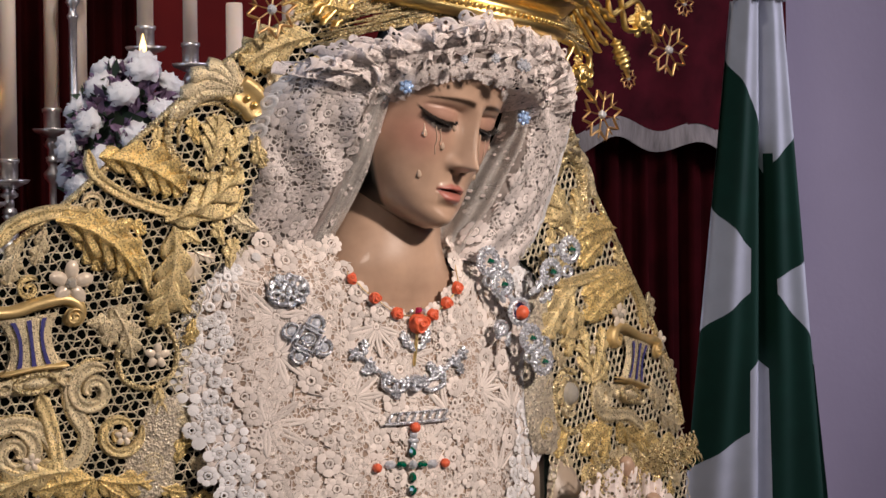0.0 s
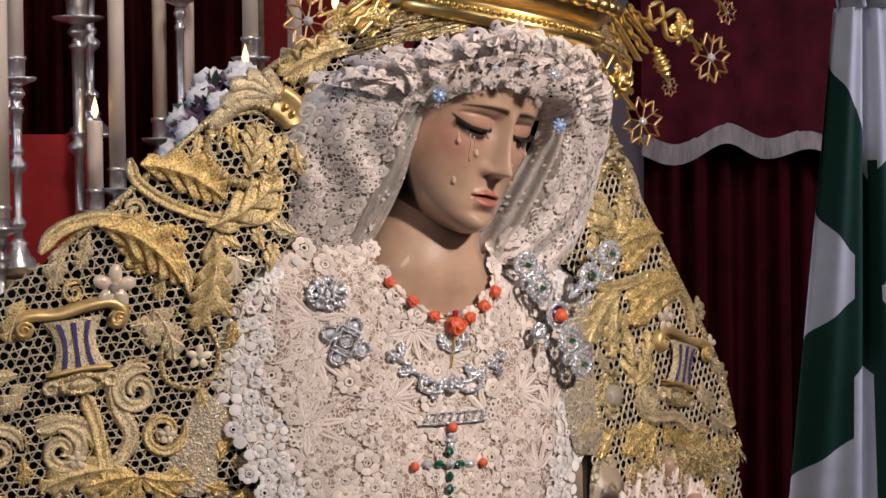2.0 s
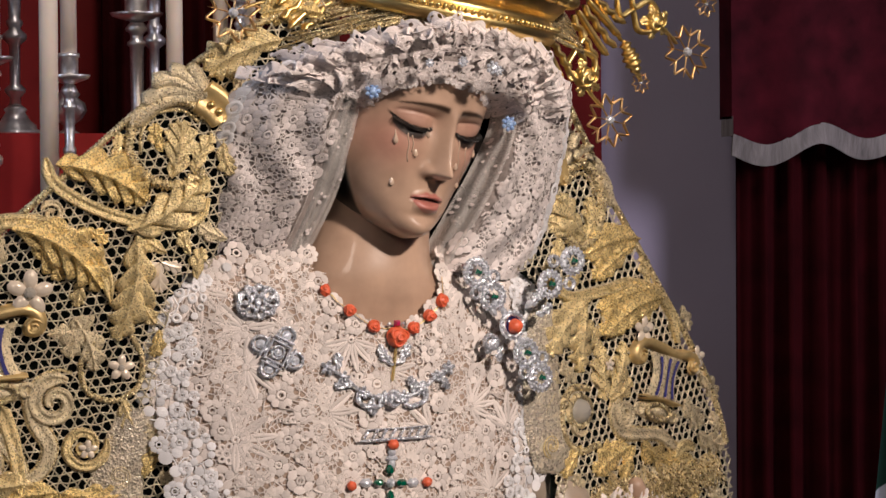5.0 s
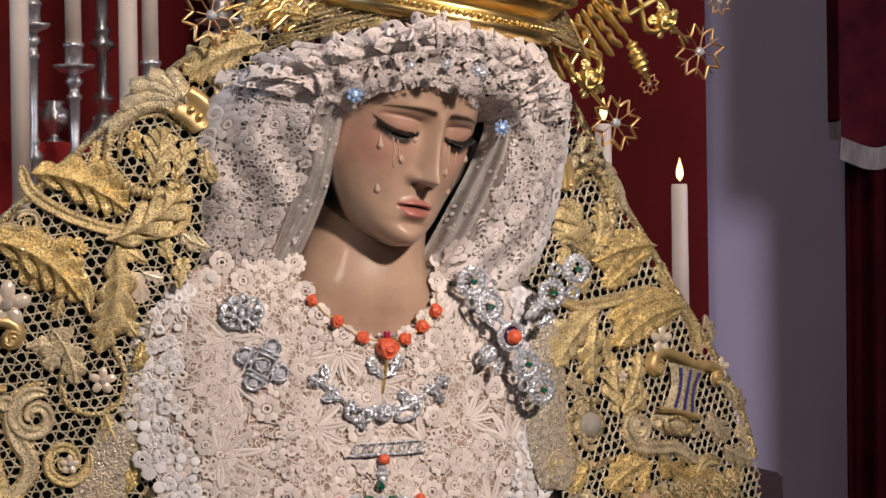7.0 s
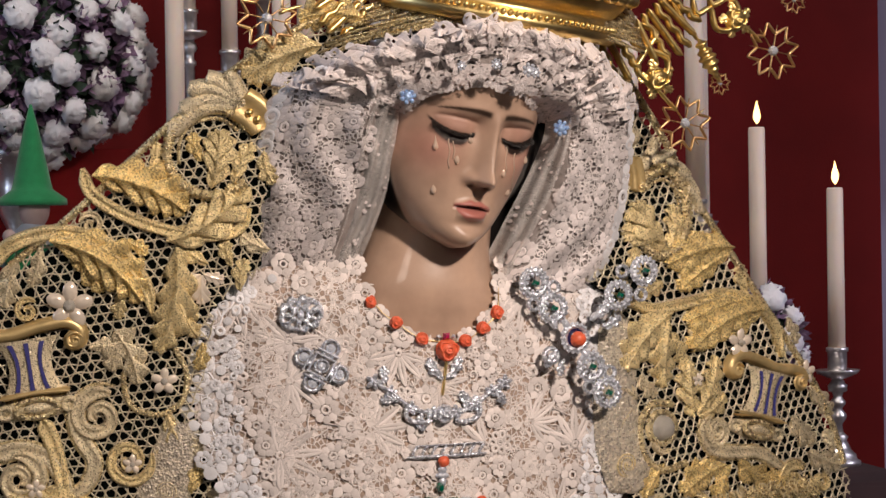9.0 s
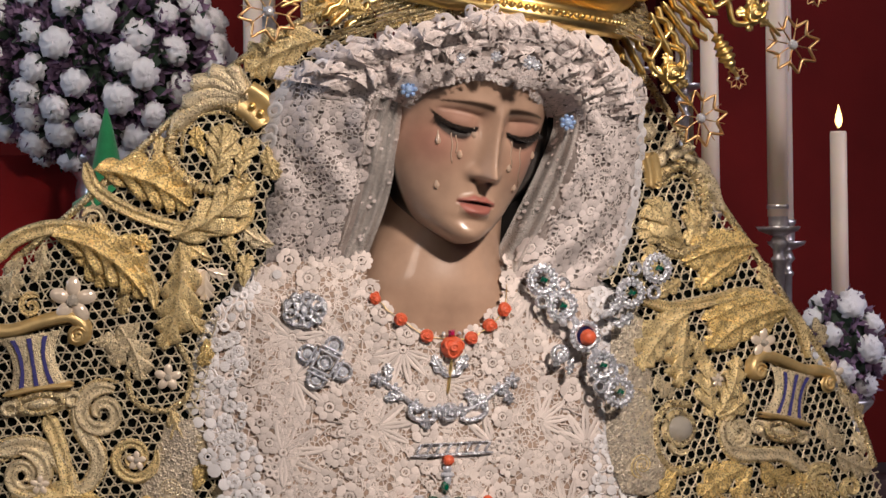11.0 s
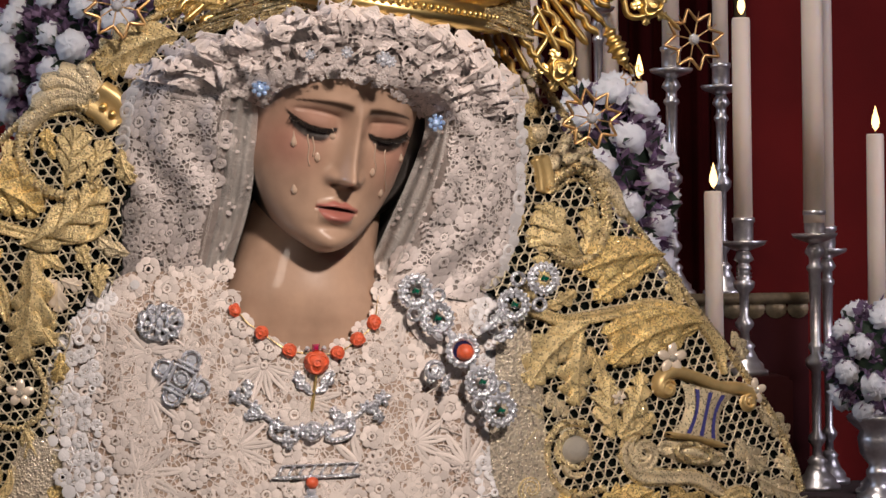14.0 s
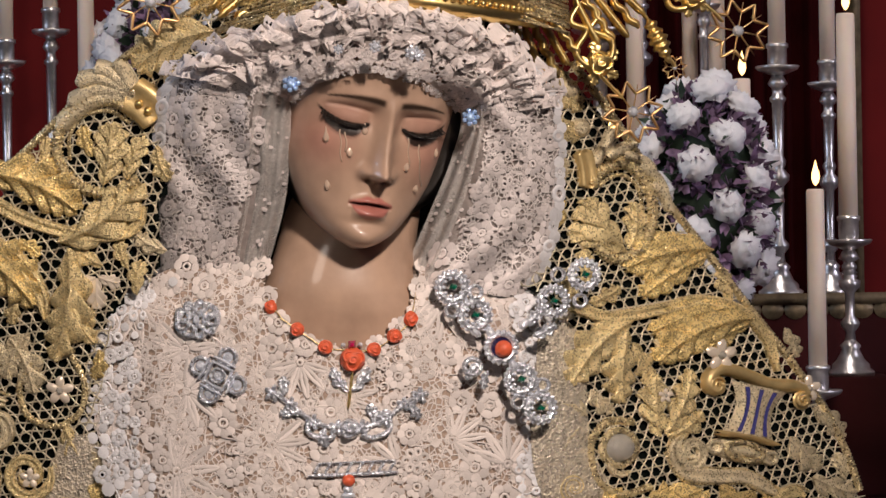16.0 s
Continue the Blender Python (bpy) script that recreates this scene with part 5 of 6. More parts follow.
leaf_at((0.187, 1.488), (0.193, 1.528), 0.3, 0.38, 4, GOLD_THREAD, tall=0.24)
leaf_at((0.178, 1.485), (0.139, 1.505), 0.3, 0.40, 4, GOLD_THREAD)
leaf_at((0.262, 1.488), (0.185, 1.474), 0.25, 0.30, 5, DEEP_THREAD, tall=0.22)
leaf_at((0.256, 1.482), (0.199, 1.450), 0.2, 0.28, 5, DEEP_THREAD, tall=0.20)
leaf_at((0.250, 1.484), (0.223, 1.502), -0.3, 0.36, 4, DEEP_THREAD)
vine("arch_stem", [(0.130, 1.450), (0.148, 1.440), (0.173, 1.433), (0.214, 1.438), (0.249, 1.445), (0.284, 1.436), (0.309, 1.412), (0.318, 1.382)], 0.0055, 0.006, GOLD_THREAD, 0.1, True)
leaf_at((0.296, 1.428), (0.211, 1.395), 0.40, 0.28, 6, DEEP_THREAD, tall=0.22)
leaf_at((0.276, 1.438), (0.207, 1.420), 0.2, 0.26, 5, DEEP_THREAD)
leaf_at((0.294, 1.424), (0.256, 1.402), 0.3, 0.36, 4, DEEP_THREAD)
leaf_at((0.152, 1.446), (0.180, 1.458), 0.3, 0.36, 4, GOLD_THREAD)
leaf_at((0.190, 1.430), (0.137, 1.380), 0.35, 0.34, 5, GOLD_THREAD, tall=0.22)
leaf_at((0.185, 1.424), (0.180, 1.362), 0.2, 0.30, 5, GOLD_THREAD, tall=0.22)
leaf_at((0.189, 1.412), (0.203, 1.378), -0.2, 0.36, 4, GOLD_THREAD)
for e in ((0.128, 1.425), (0.150, 1.408), (0.132, 1.402)):
    leaf_at((0.142, 1.418), e, 0.1, 0.55, 2, SEQUIN)
leaf_at((0.213, 1.330), (0.209, 1.384), -0.2, 0.32, 5, GOLD_THREAD)
leaf_at((0.215, 1.332), (0.240, 1.386), 0.25, 0.26, 5, GOLD_THREAD)
leaf_at((0.217, 1.331), (0.250, 1.350), 0.3, 0.38, 4, GOLD_THREAD)
gem_flower((0.266, 1.398), 0.013, 5)
gem_flower((0.216, 1.366), 0.006, 5)
gem_flower((0.345, 1.366), 0.011, 5)
capital((0.294, 1.349), 0.043, -14, True)
volute((0.240, 1.317), 0.016, 1.5, 120, 1, 0.0060, 0.004)
vine("horn", [(0.224, 1.322), (0.236, 1.300), (0.262, 1.295), (0.290, 1.292), (0.316, 1.276)], 0.0075, 0.004, PALE_THREAD, 0.3, True)
sew("cabochon", dome(0.013, 0.013, 0.010, 18, 5), (0.178, 1.324), material=CRYSTAL, label="clear crystal cabochon")
sew("cabochon_rim", ring(0.0145, 0.0145, 0.003, 0.004, 22), (0.178, 1.324), material=GOLD_CORD)
cord([(0.190, 1.345), (0.168, 1.346), (0.154, 1.328), (0.158, 1.300), (0.178, 1.285), (0.205, 1.290)], 0.0032, 0.001, 120, 40, "rope_scroll")
leaf_at((0.328, 1.326), (0.358, 1.297), 0.2, 0.40, 4, PALE_THREAD)
leaf_at((0.350, 1.350), (0.380, 1.322), -0.2, 0.34, 4, PALE_THREAD)
leaf_at((0.348, 1.290), (0.390, 1.272), 0.2, 0.36, 4, PALE_THREAD)
leaf_at((0.325, 1.420), (0.338, 1.394), -0.2, 0.36, 4, PALE_THREAD)
for s_, e in (((0.250, 1.285), (0.200, 1.262)), ((0.255, 1.285), (0.240, 1.248)), ((0.262, 1.288), (0.310, 1.262)), ((0.180, 1.292), (0.158, 1.262)), ((0.300, 1.275), (0.350, 1.250))):
    leaf_at(s_, e, 0.25, 0.36, 4, DEEP_THREAD)
volute((0.330, 1.262), 0.016, 1.4, 40, 1, 0.006, 0.004, GOLD_THREAD)
volute((0.215, 1.240), 0.016, 1.4, 90, -1, 0.006, 0.004, GOLD_THREAD)
# smaller leaves and tendrils in the spaces between
rng = random.Random(19)
for tries in range(2600):
    x, z = rng.choice((rng.uniform(-0.56, -0.17), rng.uniform(-0.56, -0.17), rng.uniform(0.12, 0.38))), rng.uniform(1.20, 1.69)
    if not inside(x, z, 0.012):
        continue
    gap = min((x - p[0]) ** 2 + (z - p[1]) ** 2 for p in PLACED) ** 0.5
    need = 0.0170 if tries < 1300 else 0.0130
    if gap < need:
        continue
    a = rng.uniform(0, 360)
    if rng.random() < 0.3:
        volute((x, z), min(0.011, gap * 0.75), 1.4, a, rng.choice((-1, 1)), 0.0030, 0.004, rng.choice((GOLD_THREAD, PALE_THREAD)), False)
    else:
        l = min(0.030, gap * 1.6)
        c, s_ = math.cos(radians(a)), math.sin(radians(a))
        leaf_at((x - 0.5 * l * c, z - 0.5 * l * s_), (x + 0.5 * l * c, z + 0.5 * l * s_), rng.choice((-0.3, 0.3)), 0.42, 4, rng.choice((GOLD_THREAD, PALE_THREAD, DEEP_THREAD)))
# corded edges along the outline and silver tissue at the inner hems
cord([(x, z - 0.006) for x, z in SIL_L[60:176:6]], 0.0032, 0.001, 420, 150, "edge_cord")
cord([(x - 0.004, z - 0.003) for x, z in SIL_R[40:160:6]], 0.0032, 0.001, 360, 130, "edge_cord")
for name, path_, w in (("tissue", [(-0.262, 1.345), (-0.268, 1.315), (-0.278, 1.285), (-0.280, 1.25)], 0.017), ("tissue", [(0.132, 1.43), (0.131, 1.39), (0.129, 1.35), (0.134, 1.31), (0.152, 1.27)], 0.019)):
    vine(name, path_, w, 0.003, SILVER_NET, -0.5, False, 0.0005)

# band of gold strands between the frill and the crown
strands = Buf()
rng = random.Random(11)
for i in range(240):
    s0 = rng.uniform(0, 0.85)
    s1 = min(1, s0 + rng.uniform(0.2, 0.5))
    r = rng.uniform(0.0, 1.0)
    pts2 = []
    for s_ in np.linspace(s0, s1, 9):
        x = -0.15 + 0.29 * s_
        z = 1.652 + 0.034 * math.sin(math.pi * (s_ * 0.9 + 0.02)) + r * 0.040 + 0.003 * math.sin(9 * s_ + i)
        y = -0.066 + 2.6 * (x + 0.005) ** 2 + 0.012 + 0.05 * r
        pts2.append((x, y, z))
    strands.add(*tube(pts2, 0.0011, 4))
tagged(part("gold_thread", strands, GOLD_CORD, mantle, "loose gold threads"), kind="stuff")


# ---- lace veil round the head ----
OUT = spline([(-0.205, 1.474), (-0.203, 1.525), (-0.196, 1.568), (-0.178, 1.624), (-0.138, 1.650), (-0.071, 1.667), (-0.011, 1.677), (0.055, 1.667), (0.105, 1.638), (0.130, 1.605), (0.134, 1.56), (0.128, 1.50), (0.106, 1.448)], 240)
INN = spline([(-0.107, 1.477), (-0.090, 1.527), (-0.083, 1.565), (-0.080, 1.598), (-0.077, 1.614), (-0.050, 1.625), (-0.020, 1.630), (0.020, 1.622), (0.046, 1.608), (0.053, 1.593), (0.043, 1.56), (0.025, 1.52), (0.000, 1.466)], 240)


def veil_at(s, r, h=0.0):
    """A place on the veil: s runs round the face, r from the face outwards."""
    s, r = np.asarray(s, float), np.asarray(r, float)
    k = np.clip(s, 0, 1) * 239
    i = np.minimum(k.astype(int), 238)
    f = (k - i)[:, None]
    o, n = OUT[i] * (1 - f) + OUT[i + 1] * f, INN[i] * (1 - f) + INN[i + 1] * f
    p = n + (o - n) * r[:, None]
    side = 1 - np.exp(-((s - 0.5) / 0.16) ** 4)
    y = veil_y(p[:, 0], p[:, 1])
    y = y + side * 0.030 * np.clip(1 - r / 0.32, 0, 1) ** 1.5 * np.where(s > 0.5, 1.4, 0.6)
    y = y - side * 0.0035 * np.sin(r * 15 + 3 * np.sin(s * 20)) * np.clip(r * 3, 0, 1) * np.clip((1.1 - r) * 3, 0, 1)
    y = y + 0.020 * np.clip(r - 0.9, 0, 1) * 10 * 0.3
    return np.c_[p[:, 0], y - h, p[:, 1]]


veil = thing("veil", (-0.03, 0.0, 1.47), "white lace veil gathered round the statue's head", "veil")
ns, nr = 200, 40
S, R = np.meshgrid(np.linspace(0, 1, ns), np.linspace(0.21, 1.0, nr), indexing="ij")
part("ground", Buf().add(veil_at(S.ravel(), R.ravel(), -0.001), grid_faces(ns, nr)), VEIL_CLOTH, veil, "grey net ground of the lace")
for a0, a1 in ((0.0, 0.42), (0.60, 1.0)):
    S, R = np.meshgrid(np.linspace(a0, a1, 90), np.linspace(0.29, 1.0, 30), indexing="ij")
    part("lace_cloth", Buf().add(veil_at(S.ravel(), R.ravel(), 0.0008), grid_faces(90, 30)), VEIL_LACE, veil, "white lace cloth with open cells")
for a0, a1 in ((0.0, 0.36), (0.64, 1.0)):
    S, R = np.meshgrid(np.linspace(a0, a1, 60), np.linspace(0.0, 0.27, 16), indexing="ij")
    vv = veil_at(S.ravel(), R.ravel(), 0.0)
    vv[:, 1] += 0.0030 * np.sin(R.ravel() * 60 + 6 * S.ravel())
    ob = part("tulle", Buf().add(vv, grid_faces(60, 16)), TULLE, veil, "sheer tulle with small dots")
S, R = np.meshgrid(np.linspace(0.30, 0.72, 80), np.linspace(-0.06, 0.34, 10), indexing="ij")
part("forehead_band", Buf().add(veil_at(S.ravel(), R.ravel(), 0.003 - 0.008 * (R.ravel() < 0)), grid_faces(80, 10)), FRILL_LACE, veil)


def on_veil(a, b, h):
    return veil_at(a, b, h)


def strew_param(buf, place, u0, u1, v0, v1, du, dv, su, sv, seed, size=(0.8, 1.2), lift=(0.0005, 0.003)):
    """Lace motifs over a surface given by two running numbers; su and sv: the numbers per metre."""
    rng = random.Random(seed)
    row = 0
    v = v0
    while v <= v1:
        u = u0 + (row % 2) * du / 2
        while u <= u1:
            shape = rng.choice(SMALLS)
            k = rng.uniform(*size)
            a = rng.uniform(0, 6.28)
            m = np.asarray(shape[0])
            x, y = m[:, 0] * math.cos(a) - m[:, 1] * math.sin(a), m[:, 0] * math.sin(a) + m[:, 1] * math.cos(a)
            uu, vv = u + rng.uniform(-0.3, 0.3) * du, v + rng.uniform(-0.3, 0.3) * dv
            buf.add(place(uu + x * k * su, vv + y * k * sv, m[:, 2] * k * 0.28 + rng.uniform(*lift)), shape[1])
            u += du
        v += dv
        row += 1
    return buf


# the veil is about 0.56 m round and 0.10 m wide
def on_lobe(x, z, margin):
    """x: metres round the face, z: metres outwards."""
    s = x / 0.60
    return (-0.005 < s < 0.37 or 0.63 < s < 1.005) and 0.028 + 0.006 * math.sin(40 * x) < z < 0.104


lace = Buf()
for shape, x, z, turn, k in scatter(on_lobe, 0.0, 0.60, 0.02, 0.106, ((MIDDLES, (0.017, 0.023), 0.42, 6000), (SMALLS, (0.009, 0.012), 0.40, 6000), (SMALLS, (0.0055, 0.0075), 0.40, 2500)), 21):
    m = np.asarray(shape[0]) * k
    c, d = math.cos(radians(turn)), math.sin(radians(turn))
    lace.add(on_veil((x + m[:, 0] * c - m[:, 1] * d) / 0.60, (z + m[:, 0] * d + m[:, 1] * c) / 0.105, m[:, 2] * 0.22 + 0.0016), shape[1])
strew_param(lace, on_veil, 0.30, 0.72, -0.03, 0.24, 0.012, 0.12, 1.65, 15, 25, (0.007, 0.010), (0.003, 0.005))
tagged(part("needle_lace", lace, LACE_WHITE, veil, "white needle-lace flowers"), kind="stuff")
dots = Buf()
rng = random.Random(8)
for i in range(70):
    s = rng.choice((rng.uniform(0.02, 0.33), rng.uniform(0.67, 0.99)))
    r = rng.uniform(0.02, 0.24)
    m = np.asarray(DOT[0]) * 0.0034
    dots.add(veil_at(s + m[:, 0] * 1.65, r + m[:, 1] * 10, m[:, 2] * 0.3 + 0.0006), DOT[1])
tagged(part("tulle_dots", dots, LACE_WHITE, veil), kind="stuff")
rim = Buf()
for a0, a1, k in ((0.0, 0.34, 30), (0.68, 1.0, 28)):
    for s in np.linspace(a0, a1, k):
        shape = rng.choice((DOT, DOT, EYELET, DAISIES[0]))
        m = np.asarray(shape[0]) * rng.uniform(0.0085, 0.0115) * (1.1 if shape is EYELET else 1.0)
        rim.add(veil_at(np.clip(s + m[:, 0] * 1.65, 0, 1), 0.985 + rng.uniform(-0.03, 0.02) + m[:, 1] * 9.5, m[:, 2] * 0.35 + 0.002), shape[1])
tagged(part("scalloped_rim", rim, LACE_EDGE, veil), kind="stuff")


# ruffled frills over the forehead: gathered ribbons whose free edges fold back and forth
def frill_at(s, r, tier):
    """s runs along the ribbon, r from its gathered foot to its free edge."""
    a0, a1, foot, edge, n, stand = tier
    s, r = np.asarray(s, float), np.asarray(r, float)
    ph = 2 * np.pi * n * s + 1.1 * np.sin(9 * s + n) + 0.7 * np.sin(23 * s + 2 * n) + 1.5 * r + 0.6 * np.sin(5 * r + 37 * s)
    size = (0.80 + 0.35 * np.sin(17 * s + n)) * np.clip(np.minimum(s, 1 - s) * 14 + 0.35, 0, 1)
    q = r ** 0.8
    along = 0.56 * (a1 - a0) / n
    slide = 0.26 * along * np.sin(2 * ph + 0.5 * np.sin(31 * s)) * q * size
    u = a0 + (a1 - a0) * np.clip(s, 0, 1) + slide / 0.56
    p = veil_at(np.clip(u, 0, 1), foot + (edge - foot) * r * (1 + 0.10 * np.sin(0.5 * ph + n)), np.zeros_like(s))
    curl = 2 * np.pi * 3.3 * n * s + 2 * np.sin(23 * s + n)
    p[:, 1] -= 0.004 + stand * r + 0.0080 * q * size * np.sin(ph) - 0.006 * r * r + 0.0020 * np.sin(curl) * r * r
    p[:, 2] += 0.0040 * np.cos(ph + 0.8) * q * size + 0.0024 * np.cos(1.3 * curl) * r * r
    return p


TIERS = ((0.270, 0.745, 0.50, 1.08, 13, 0.004), (0.300, 0.725, 0.66, 0.40, 12, 0.004), (0.275, 0.755, 0.60, 0.92, 14, 0.010))
for tier in TIERS:
    n = tier[4] * 36
    S, R = np.meshgrid(np.linspace(0, 1, n), np.linspace(0, 1, 14), indexing="ij")
    R = R * (1 + 0.09 * np.abs(np.sin(np.pi * tier[4] * 3.0 * S)) * np.clip(R * 2 - 1, 0, 1))
    part("frill", Buf().add(frill_at(S.ravel(), R.ravel(), tier), grid_faces(n, 14)), FRILL_LACE, veil, "gathered lace frill")
fl, rng = Buf(), random.Random(31)
for tier in TIERS:
    n = tier[4] * 36
    S, R = np.meshgrid(np.linspace(0, 1, n), np.array((0.94, 0.97, 1.0)), indexing="ij")
    R = R + 0.09 * np.abs(np.sin(np.pi * tier[4] * 3.0 * S))
    w = frill_at(S.ravel(), R.ravel(), tier)
    w[:, 1] -= np.tile((0.0002, 0.0010, 0.0002), n)
    fl.add(w, grid_faces(n, 3))
    for i in range(tier[4] * 5):
        s_, r_ = rng.uniform(0.02, 0.98), rng.uniform(0.25, 0.85)
        m = np.asarray(DAISIES[i % 3][0]) * rng.uniform(0.008, 0.012)
        w = frill_at(s_ + m[:, 0] / (0.75 * (tier[1] - tier[0])), r_ + m[:, 1] / 0.040, tier)
        w[:, 1] -= 0.0006 + m[:, 2] * 0.5
        fl.add(w, DAISIES[i % 3][1])
tagged(part("frill_lace", fl, LACE_WHITE, veil), kind="stuff")

# ---- lace bib over the chest ----
bib = thing("lace_bib", (-0.05, 0.05, 1.1), "cream needle-lace bib with a white bobbin-lace edge", "lace bib")
LEFT = spline([(1.480, -0.185), (1.462, -0.222), (1.437, -0.243), (1.395, -0.250), (1.353, -0.250), (1.311, -0.237), (1.280, -0.229), (1.248, -0.216), (1.15, -0.19)], 100)[::-1]
RIGHT = spline([(1.480, 0.10), (1.455, 0.122), (1.433, 0.130), (1.365, 0.134), (1.317, 0.131), (1.279, 0.122), (1.25, 0.116), (1.15, 0.10)], 100)[::-1]
NECK_HOLE = spline([(-0.107, 1.482), (-0.100, 1.450), (-0.076, 1.427), (-0.043, 1.415), (-0.019, 1.419), (0.001, 1.437), (0.016, 1.466)], 60)


def bib_limits(z):
    return np.interp(z, LEFT[:, 0], LEFT[:, 1]), np.interp(z, RIGHT[:, 0], RIGHT[:, 1])


def in_bib(x, z, margin=0.0):
    a, b = bib_limits(z)
    if not (a + margin < x < b - margin and 1.15 < z < 1.482):
        return False
    if -0.107 < x < 0.016:
        return z < np.interp(x, NECK_HOLE[:, 0], NECK_HOLE[:, 1]) - margin
    return True


nu, nv = 110, 110
v = []
for j in range(nv):
    for i in range(nu):
        z = 1.15 + 0.332 * j / (nv - 1)
        a, b = bib_limits(z)
        x = a + (b - a) * i / (nu - 1)
        v.append((x, float(chest_y(x, z)) + 0.0015 * math.sin(90 * x + 20 * z), z))
keep = [f for f in grid_faces(nv, nu) if all(in_bib(v[k][0], v[k][2], -0.002) for k in f)]
part("underlay", Buf().add(v, keep), CLOTH, bib, "beige cloth under the lace")
part("lace_cloth", Buf().add(np.array(v) - (0, 0.0012, 0), keep), BIB_LACE, bib, "cream lace cloth with open cells")
rng = random.Random(77)
front = Buf()
for shape, x, z, turn, k in scatter(in_bib, -0.25, 0.14, 1.17, 1.482, ((FANS, (0.030, 0.040), 0.44, 34), (MIDDLES, (0.019, 0.026), 0.42, 8000), (SMALLS, (0.010, 0.013), 0.40, 9000), (SMALLS, (0.0055, 0.0075), 0.40, 3500)), 77):
    front.add(*lay((np.asarray(shape[0]) * (1, 1, 0.20), shape[1]), ON_CHEST, (x, z), turn, k, False, 0.0018))
tagged(part("needle_lace", front, LACE, bib, "cream needle-lace flowers and leaves"), kind="stuff")
brides = Buf()
for i in range(450):
    x, z = rng.uniform(-0.245, 0.13), rng.uniform(1.17, 1.478)
    if in_bib(x, z, 0.006):
        a, l = rng.uniform(0, 6.28), rng.uniform(0.005, 0.010)
        k = rng.uniform(-0.003, 0.003)
        p = [(x + l * math.cos(a) * t - k * (1 - t * t) * math.sin(a), z + l * math.sin(a) * t + k * (1 - t * t) * math.cos(a)) for t in (-1, -0.4, 0.4, 1)]
        brides.add(*lay(band(p, 0.00065, 0.0008, 7), ON_CHEST, (0, 0), lift=0.0006 + 0.001 * rng.random()))
tagged(part("lace_thread", brides, LACE, bib), kind="stuff")
# bobbin-lace edges: rows of discs and eyelets along both sides
edge = Buf()
for line, out in ((LEFT, -1), (RIGHT, 1)):
    for step, (off, size) in enumerate(((0.002, 0.0112), (-0.011, 0.0085), (-0.023, 0.008), (-0.033, 0.007))):
        z = 1.17
        while z < 1.47:
            x = float(np.interp(z, line[:, 0], line[:, 1])) + out * (off + 0.004 * math.sin(z * 150 + step))
            k = size * rng.uniform(0.8, 1.15)
            shape = DOT if (step == 0 and rng.random() < 0.45) else rng.choice((EYELET, DAISIES[0], DAISIES[1], DOT, DOT))
            plain = shape is DOT or shape is EYELET
            edge.add(*lay((np.asarray(shape[0]) * (1, 1, 0.32), shape[1]), ON_CHEST, (x, z), rng.uniform(0, 360), k * (1 if plain else 1.7), False, 0.003 + 0.0015 * rng.random()))
            z += size * (1.05 if plain else 1.6)
tagged(part("bobbin_edge", edge, LACE_EDGE, bib, "white bobbin-lace edge with round picots"), kind="stuff")
edge_net = Buf()
for line, out in ((LEFT, -1), (RIGHT, 1)):
    for i in range(120):
        z = rng.uniform(1.17, 1.465)
        x = float(np.interp(z, line[:, 0], line[:, 1])) - out * rng.uniform(0.0, 0.03)
        a = rng.uniform(0, 6.28)
        l = rng.uniform(0.006, 0.012)
        p = [(x + l * math.cos(a) * k, z + l * math.sin(a) * k + 0.002 * math.sin(6 * k)) for k in (-1, -0.3, 0.3, 1)]
        edge_net.add(*lay(band(p, 0.0007, 0.0008, 8), ON_CHEST, (0, 0), lift=0.002))
tagged(part("bobbin_threads", edge_net, LACE_EDGE, bib), kind="stuff")

# ---- satin sleeves and cuff at the lower edges ----
sleeve = thing("sleeve", (-0.26, 0.1, 1.0), "pale satin sleeve under the mantle", "sleeve", "satin sleeves")
part("satin", Buf().add(*tube(spline([(-0.245, 0.125, 1.36), (-0.250, 0.115, 1.28), (-0.240, 0.105, 1.20), (-0.22, 0.08, 1.05)], 24), 0.034, 20)), SATIN, sleeve)
sleeve = thing("sleeve", (0.15, 0.1, 1.0), "beige satin sleeve with a gathered lace cuff", "sleeve", "satin sleeves")
part("satin", Buf().add(*tube(spline([(0.115, 0.155, 1.33), (0.135, 0.145, 1.27), (0.165, 0.130, 1.22), (0.19, 0.09, 1.10)], 24), 0.034, 20)), SATIN, sleeve)
cuff = Buf()
S, R = np.meshgrid(np.linspace(0, 1, 120), np.linspace(0, 1, 10), indexing="ij")
s, r = S.ravel(), R.ravel()
ph = 2 * np.pi * 6 * s + 1.2 * np.sin(9 * s) + 1.5 * r
fold = 0.009 * np.sin(ph) * (0.3 + 0.7 * r) + 0.003 * np.sin(2.7 * ph + 4 * r)
cuff.add(np.c_[0.150 + 0.13 * s + 0.005 * np.cos(ph + 1) * r, 0.046 + 0.035 * s - fold, 1.212 + 0.042 * np.sin(np.pi * np.clip(0.15 + 0.8 * s, 0, 1)) - 0.06 * r + 0.004 * np.sin(1.6 * ph)], grid_faces(120, 10))
part("lace_cuff", cuff, FRILL_LACE, sleeve, "gathered lace cuff")
rng = random.Random(5)
fringe = Buf()
